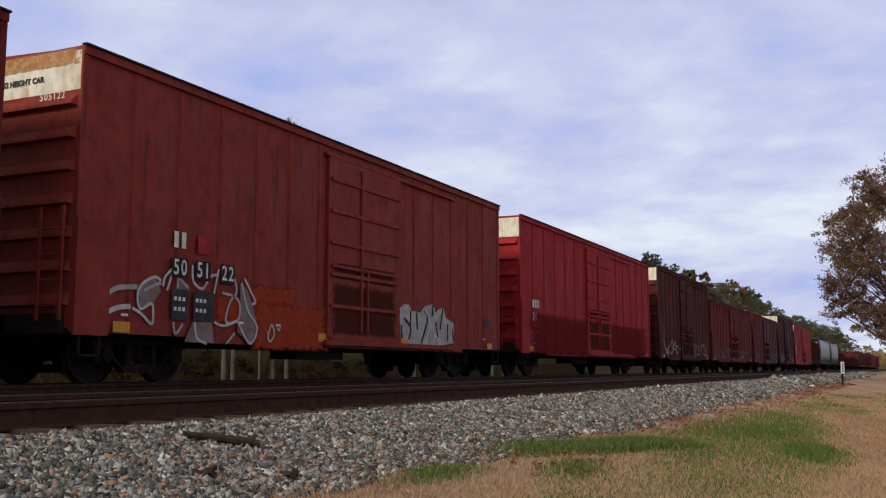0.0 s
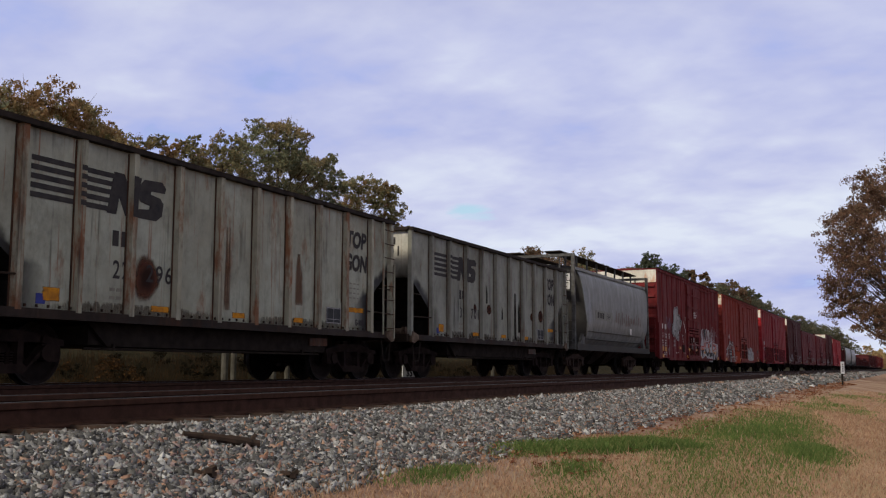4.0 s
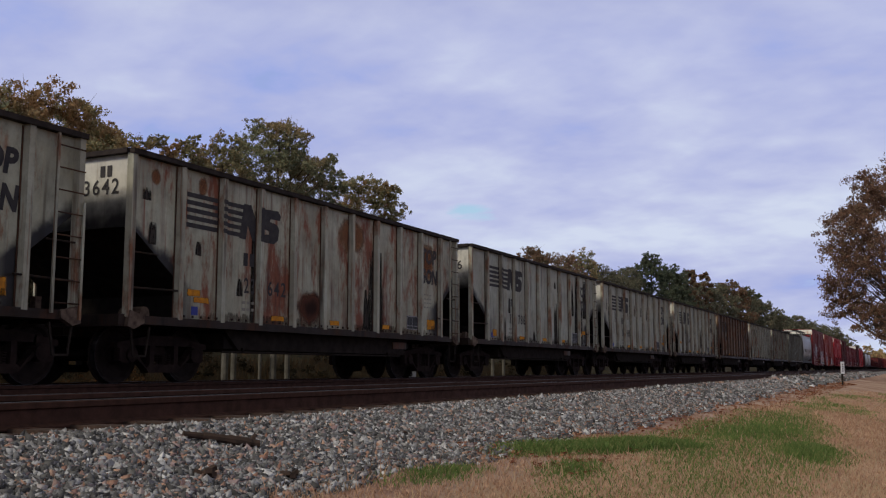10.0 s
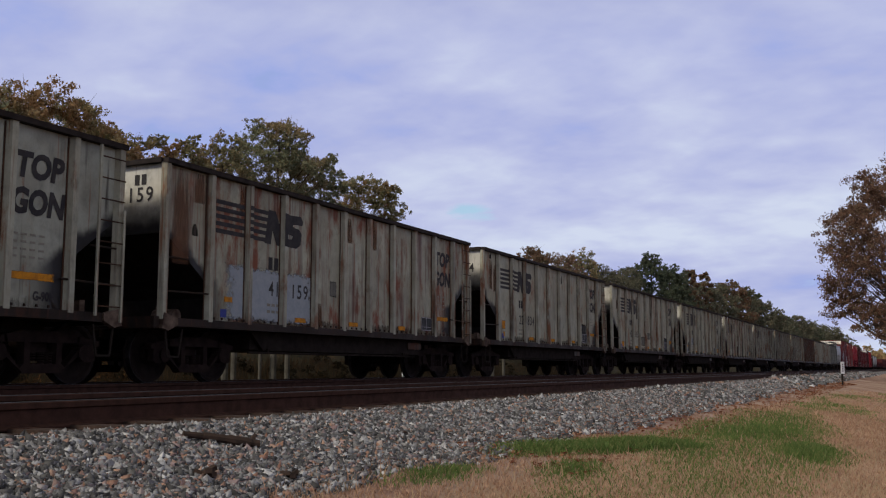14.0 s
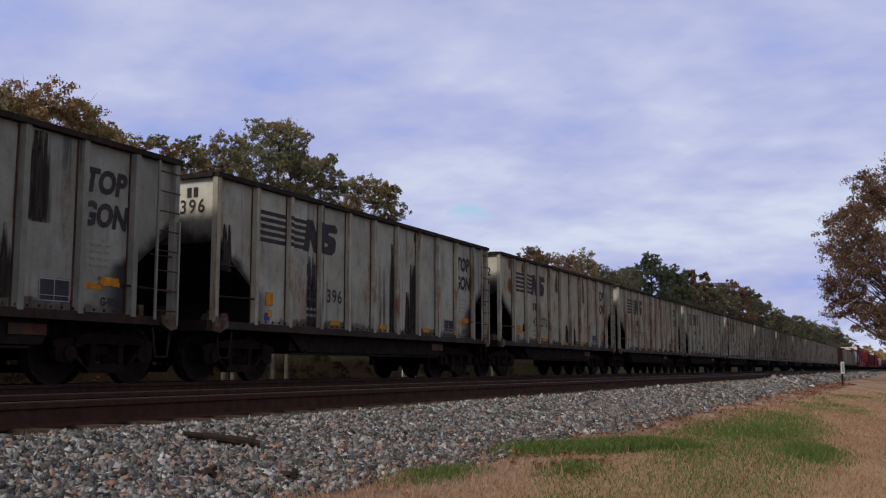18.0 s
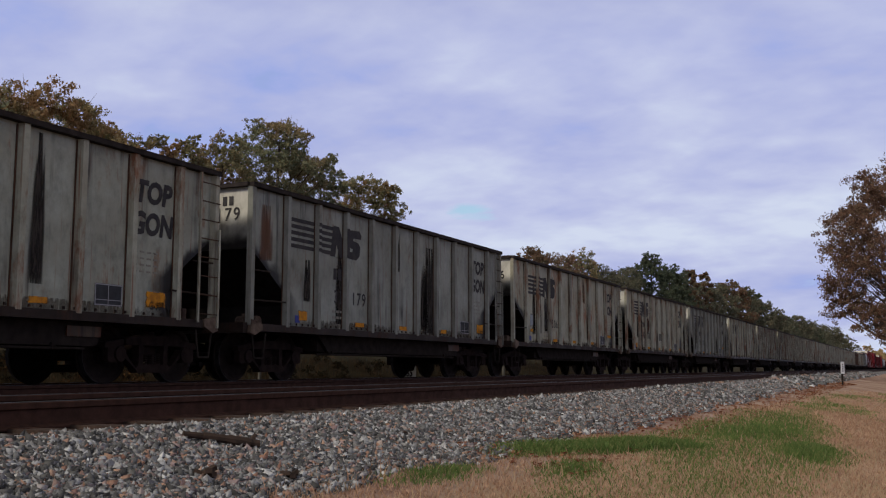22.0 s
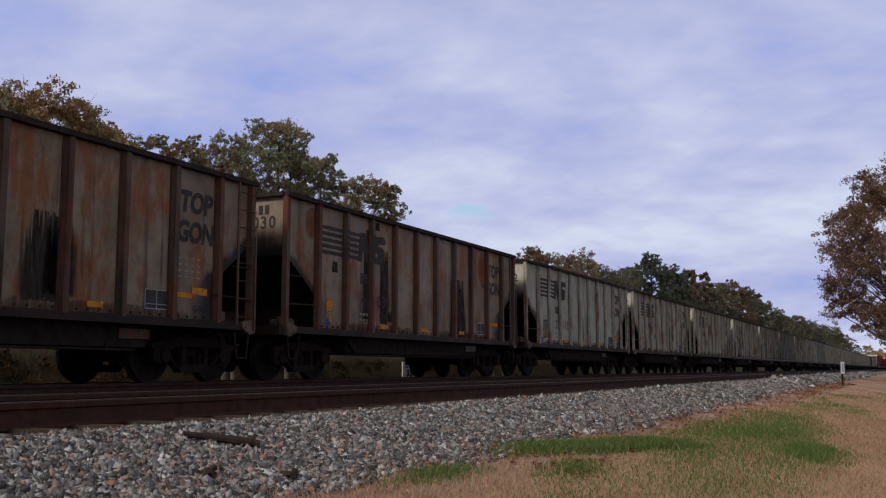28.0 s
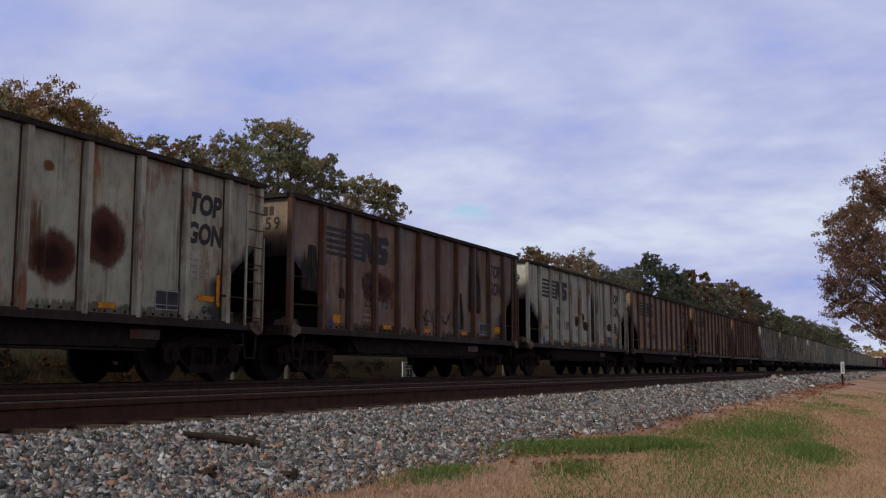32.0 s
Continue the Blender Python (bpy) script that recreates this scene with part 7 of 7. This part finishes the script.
thicket("far_woods", 620, 900, -80, 30, 17.0, 14000, 1.3, "far", 15, "far sunlit orange and gold autumn woods")

# ---- posts and signs ----
for k, (x, y, r) in enumerate(((26.4, 20.4, 0.12), (27.0, 20.5, 0.10), (28.2, 20.3, 0.06), (28.7, 20.1, 0.12), (29.7, 20.2, 0.10), (48.9, 20.2, 0.10), (50.2, 20.1, 0.09))):
    z0 = lie(x, y)
    p = Shape().tube((0, 0, -0.1), (0.02, 0.01, 1.55), r, r * 0.92, 10)
    thing("wooden_post", p, pale_wood, "pale weathered wooden post standing in the undergrowth", "post", "posts behind the railway", "", pose(x, y, z0))

limit = tagged(new("speed_sign"), "white speed limit board reading 35 beside the far track", "sign")
limit.matrix_basis = pose(28.34, 14.6, 0, 0, 0, -14)
part("board", Shape().box(-0.33, 0.33, -0.012, 0.012, -0.05, 0.455), sign_white, limit)
part("post", Shape().box(-0.04, 0.04, 0.015, 0.07, -0.55, 0.42), pale_wood, limit)
write("35", 0.22, 0, 0.09, limit, letter_black, -0.016, 1.0)
sb = Shape()
for r, z in enumerate((0.38, 0.29)):
    for k in range(5):
        sb.box(-0.2 + k * 0.085, -0.14 + k * 0.085, -0.016, -0.012, z - 0.028, z + 0.028)
part("print_bars", sb, letter_black, limit)

post = tagged(new("marker_post"), "small white marker board on a thin dark post in gravel", "sign")
post.matrix_basis = pose(51.5, 3.1, 0, 0, 0, -28)
zg = lie(51.5, 3.1)
part("post", Shape().box(-0.035, 0.035, -0.03, 0.03, zg - 0.1, zg + 0.6), under, post)
part("board", Shape().box(-0.15, 0.15, -0.045, -0.03, zg + 0.55, zg + 1.12), sign_white, post)
mb = Shape()
for k, (w, z) in enumerate(((0.04, 0.98), (0.05, 0.88), (0.04, 0.78), (0.05, 0.68))):
    mb.box(-w, w, -0.05, -0.046, zg + z - 0.03, zg + z + 0.03)
part("print_bars", mb, letter_black, post)

stick = Shape()
pts = [(5.50, 4.59, -0.215), (5.62, 4.51, -0.235), (5.76, 4.40, -0.265), (5.88, 4.30, -0.295), (5.93, 4.26, -0.305)]
for a, b_, r in zip(pts, pts[1:], (0.022, 0.030, 0.036, 0.030)):
    stick.tube(a, b_, r, r * 1.05, 9)
stick.tube((5.88, 4.30, -0.295), (5.95, 4.31, -0.24), 0.024, 0.014, 7)
thing("driftwood", stick, old_wood, "dark rotten piece of wood lying on the ballast", "branch")

for x, y, r in ((4.95, 3.95, 0.10), (5.55, 3.74, 0.085), (8.05, 4.2, 0.05)):
    lump = Shape()
    for k in range(5):
        a = k * 1.9 + r * 40
        lump.beam((-0.6 * r * math.cos(a), -0.5 * r * math.sin(a), -0.1 * r), (0.9 * r * math.cos(a), 0.7 * r * math.sin(a), r * (0.15 + 0.08 * k)), 0.42 * r, 0.3 * r)
    thing("wood_chunk", lump, old_wood, "dark broken chunk of rotten wood in the ballast", "debris", "", "", pose(x, y, lie(x, y) + 0.02, 0, 0, 40))

# ---- ballast stones ----
stone_mat, n, l, b = blank("stone", 0.9)
g = n.new("ShaderNodeNewGeometry")
tc = n.new("ShaderNodeTexCoord")
tone = ramp(n, l, g.outputs["Random Per Island"], [(0.0, (0.030, 0.029, 0.030)), (0.30, (0.085, 0.083, 0.082)), (0.52, (0.165, 0.163, 0.165)), (0.74, (0.35, 0.35, 0.355)), (0.79, (0.20, 0.10, 0.075)), (0.84, (0.36, 0.23, 0.16)), (0.88, (0.30, 0.22, 0.21)), (0.92, (0.075, 0.07, 0.085)), (1.0, (0.58, 0.575, 0.57))])
sp = noise_tex(n, l, tc.outputs["Object"], 55, 5, 0.7)
l.new(mixed(n, l, ramp(n, l, sp, grey((0.35, 0.35), (0.5, 0))), tone, (0.07, 0.066, 0.064)), b.inputs["Base Color"])
bumped(n, l, b, sp, 0.5, 0.006)
CHIP = [(1, 0, 0), (-1, 0, 0), (0, 1, 0), (0, -1, 0), (0, 0, 1), (0, 0, -1)]
CHIP_F = [(0, 2, 4), (2, 1, 4), (1, 3, 4), (3, 0, 4), (2, 0, 5), (1, 2, 5), (3, 1, 5), (0, 3, 5)]


def rough_stones(spots, seed):
    """Corners of broken, angular stones, one for each (x, y, z, size)."""
    r = np.random.RandomState(seed)
    k = len(spots)
    base = np.array(CHIP)[None] * r.uniform(0.75, 1.45, (k, 6, 3)) + r.normal(0, 0.28, (k, 6, 3))
    base *= r.uniform(0.6, 1.35, (k, 1, 3))
    q = r.normal(size=(k, 4))
    q /= np.linalg.norm(q, axis=1)[:, None]
    w, x, y, z = q.T
    rot = np.stack([np.stack([1 - 2 * (y * y + z * z), 2 * (x * y - z * w), 2 * (x * z + y * w)], -1), np.stack([2 * (x * y + z * w), 1 - 2 * (x * x + z * z), 2 * (y * z - x * w)], -1), np.stack([2 * (x * z - y * w), 2 * (y * z + x * w), 1 - 2 * (x * x + y * y)], -1)], 1)
    s = np.array(spots)
    return np.einsum("kij,kvj->kvi", rot, base) * s[:, None, 3:4] + s[:, None, :3]


def stones(name, spots, material, seed):
    v = rough_stones(spots, seed)
    k = len(spots)
    f = (np.array(CHIP_F)[None] + (np.arange(k) * 6)[:, None, None]).reshape(-1)
    me = bpy.data.meshes.new(name)
    me.vertices.add(k * 6)
    me.vertices.foreach_set("co", v.ravel())
    me.loops.add(k * 24)
    me.loops.foreach_set("vertex_index", f)
    me.polygons.add(k * 8)
    me.polygons.foreach_set("loop_start", np.arange(0, k * 24, 3))
    me.polygons.foreach_set("loop_total", np.full(k * 8, 3))
    me.materials.append(material)
    me.update(calc_edges=True)
    return me


def bank(x0, x1, count, size, rng):
    spots = []
    for k in range(count):
        x = rng.uniform(x0, x1)
        e = edge_of_stones(x)
        y = e + (5.12 - e) * rng.random()
        if rng.random() < 0.06:
            y = e - 0.35 * rng.random() ** 2
        s = size * rng.uniform(0.5, 1.25) * (1.25 if rng.random() < 0.06 else 1)
        spots.append((x, y, lie(x, y) + s * rng.uniform(0.0, 0.55) - 0.03 * max(0, y - 4.7), s))
    return spots


rng = random.Random(21)
lots = bank(3.5, 10, 50000, 0.0215, rng) + bank(10, 20, 44000, 0.026, rng) + bank(20, 40, 22000, 0.040, rng) + bank(40, 130, 11000, 0.085, rng)
ballast = new("ballast", stones("ballast", lots, stone_mat, 4))
tagged(ballast, "bank of grey and tan crushed ballast stones", "ballast", "", "stuff")
# the stones that lie nearest, one by one
rng = random.Random(8)
kinds = []
for k in range(12):
    me = bpy.data.meshes.new("stone")
    me.from_pydata([tuple(p) for p in rough_stones([(0, 0, 0, 0.027)], 50 + k)[0]], [], CHIP_F)
    me.materials.append(None)
    kinds.append(me)
near_stone, n, l, b = blank("near_stone", 0.9)
oi = n.new("ShaderNodeObjectInfo")
tc = n.new("ShaderNodeTexCoord")
tone = ramp(n, l, oi.outputs["Random"], [(0.0, (0.05, 0.048, 0.047)), (0.35, (0.16, 0.155, 0.15)), (0.65, (0.36, 0.355, 0.35)), (0.74, (0.34, 0.19, 0.12)), (0.82, (0.30, 0.21, 0.20)), (0.9, (0.11, 0.105, 0.115)), (1.0, (0.56, 0.55, 0.54))])
sp = noise_tex(n, l, tc.outputs["Object"], 55, 5, 0.7)
l.new(mixed(n, l, ramp(n, l, sp, grey((0.35, 0.35), (0.5, 0))), tone, (0.07, 0.066, 0.064)), b.inputs["Base Color"])
bumped(n, l, b, sp, 0.5, 0.006)
for me in kinds:
    me.materials[0] = near_stone
for k in range(280):
    x = rng.uniform(4.2, 8.5)
    y = edge_of_stones(x) + rng.random() * 1.0
    ob = part("stone", kinds[k % 12], None, ballast, "", pose(x, y, lie(x, y) + 0.022, rng.uniform(0, 360), rng.uniform(0, 360), rng.uniform(0, 360)))

# ---- grass ----
straw_mat = leafy("straw", [(0.0, (0.27, 0.155, 0.105)), (0.45, (0.45, 0.285, 0.185)), (0.8, (0.58, 0.40, 0.27)), (1.0, (0.42, 0.34, 0.20))], 0.9)
green_mat = leafy("green_grass", [(0.0, (0.075, 0.125, 0.035)), (0.6, (0.135, 0.20, 0.055)), (1.0, (0.30, 0.28, 0.12))], 0.8)


def green(x, y):
    """How green the turf is at a place."""
    v = noise.noise(Vector((x * 0.16, y * 0.55, 3.3))) + 0.6 * noise.noise(Vector((x * 0.5, y * 1.3, 8.1)))
    strip = 1.25 * math.exp(-((x - 10.2) / 1.9) ** 4 - ((y - 3.42 + 0.32 * (x - 8.7)) / 0.33) ** 4)
    clump = 0.95 * math.exp(-((x - 13.4) / 1.1) ** 4 - ((y - 1.25) / 0.4) ** 2)
    field = 0.69 * math.exp(-((x - 16.5) / 6.0) ** 2 - ((y - 2.1) / 0.85) ** 2)
    pale = max(field, clump, 0.70 * math.exp(-((x - 8.4) / 0.7) ** 2 - ((y - 2.7) / 0.25) ** 2), 0.78 * math.exp(-((x - 6.9) / 0.7) ** 2 - ((y - 3.25) / 0.2) ** 2))
    return max(strip, pale) + 0.30 * v - 0.44


def turf(name, count, wanted, size, material, seed, x0, x1):
    rng = random.Random(seed)
    v, f = [], []
    while count > 0:
        x = x0 + (x1 - x0) * rng.random() ** 1.6
        y = rng.uniform(-4.0 - 0.06 * x, 3.75)
        e = edge_of_stones(x)
        if y > e + 0.05 - 0.4 * rng.random():
            continue
        gr = green(x, y) + rng.uniform(-0.42, 0.42)
        if (gr > 0) != wanted:
            continue
        count -= 1
        worn = min(1.5, 0.16 * max(0, x - 8.5)) if x < 13 else 0.72 + 0.05 * max(0, x - 19)
        if (e - y < worn * rng.uniform(0.7, 1.25)) or (not wanted and x > 24 and rng.random() < 0.6):
            continue
        h = size * rng.uniform(0.5, 1.2) * (1 + 0.02 * x) * (min(1.1, 0.55 + max(0, green(x, y))) if wanted else 1)
        w = 0.0025 * (1 + 0.08 * x)
        a, t = rng.uniform(0, math.tau), rng.uniform(0, math.tau)
        z = lie(x, y) - 0.005
        dx, dy = w * math.cos(a), w * math.sin(a)
        bx, by = 0.55 * h * math.cos(t), 0.55 * h * math.sin(t)
        k = len(v)
        v += [(x - dx, y - dy, z), (x + dx, y + dy, z), (x + dx * 0.8 + bx * 0.4, y + dy * 0.8 + by * 0.4, z + 0.6 * h), (x - dx * 0.8 + bx * 0.4, y - dy * 0.8 + by * 0.4, z + 0.6 * h), (x + bx, y + by, z + h)]
        f += [(k, k + 1, k + 2, k + 3), (k + 3, k + 2, k + 4)]
    me = bpy.data.meshes.new(name)
    me.from_pydata(v, [], f)
    me.materials.append(material)
    return new(name, me)


tagged(turf("dry_grass", 210000, False, 0.033, straw_mat, 31, 5.0, 45), "short dry straw-coloured winter grass", "grass", "", "stuff")
tagged(turf("green_grass", 62000, True, 0.072, green_mat, 32, 5.0, 45), "patches of fresh green grass in dry turf", "grass", "", "stuff")

tagged(turf("dry_tufts", 7000, False, 0.085, straw_mat, 33, 5.0, 30), "longer tufts of dry pale grass in the verge", "grass", "", "stuff")


def litter(count, seed):
    """Fallen leaves along the foot of the bank."""
    rng = random.Random(seed)
    v, f = [], []
    for k in range(count):
        x = 8.0 + 50 * rng.random() ** 1.3
        y = edge_of_stones(x) + 0.15 - 1.3 * rng.random() ** 1.8
        z = lie(x, y) + rng.uniform(0.01, 0.035)
        a, s_ = rng.uniform(0, math.tau), rng.uniform(0.012, 0.028) * (1 + 0.03 * x)
        c, d, t = math.cos(a) * s_, math.sin(a) * s_, rng.uniform(-0.5, 0.5) * s_
        i = len(v)
        v += [(x - c, y - d, z), (x + d * 0.6, y - c * 0.6, z + t), (x + c, y + d, z + 0.3 * s_), (x - d * 0.6, y + c * 0.6, z - t)]
        f.append((i, i + 1, i + 2, i + 3))
    me = bpy.data.meshes.new("fallen_leaves")
    me.from_pydata(v, [], f)
    me.materials.append(LEAF["litter"])
    return new("fallen_leaves", me)


tagged(litter(5000, 51), "fallen reddish-brown leaves along the ballast edge", "leaves", "", "stuff")


# ---- movement ----
def motions():
    steps = [(t, way(t)) for t in range(0, 33, 2)]
    for car, centre in CARS:
        walk(car, [(t, pose(centre + s, TRACK, 0)) for t, s in steps])
    turns = [(i / FPS, math.degrees(way(i / FPS) / WHEEL)) for i in range(int(32 * FPS) + 1)]
    for k in (-1, 1):
        lead = WHEELSETS[k][0]
        walk(lead, [(t, pose(k * AXLE, 0, WHEEL, 0, a, 0)) for t, a in turns])
        act, slot = lead.animation_data.action, lead.animation_data.action_slot
        for w in WHEELSETS[k][1:]:
            w.rotation_mode = "QUATERNION"
            w.animation_data_create().action = act
            w.animation_data.action_slot = slot


motions()
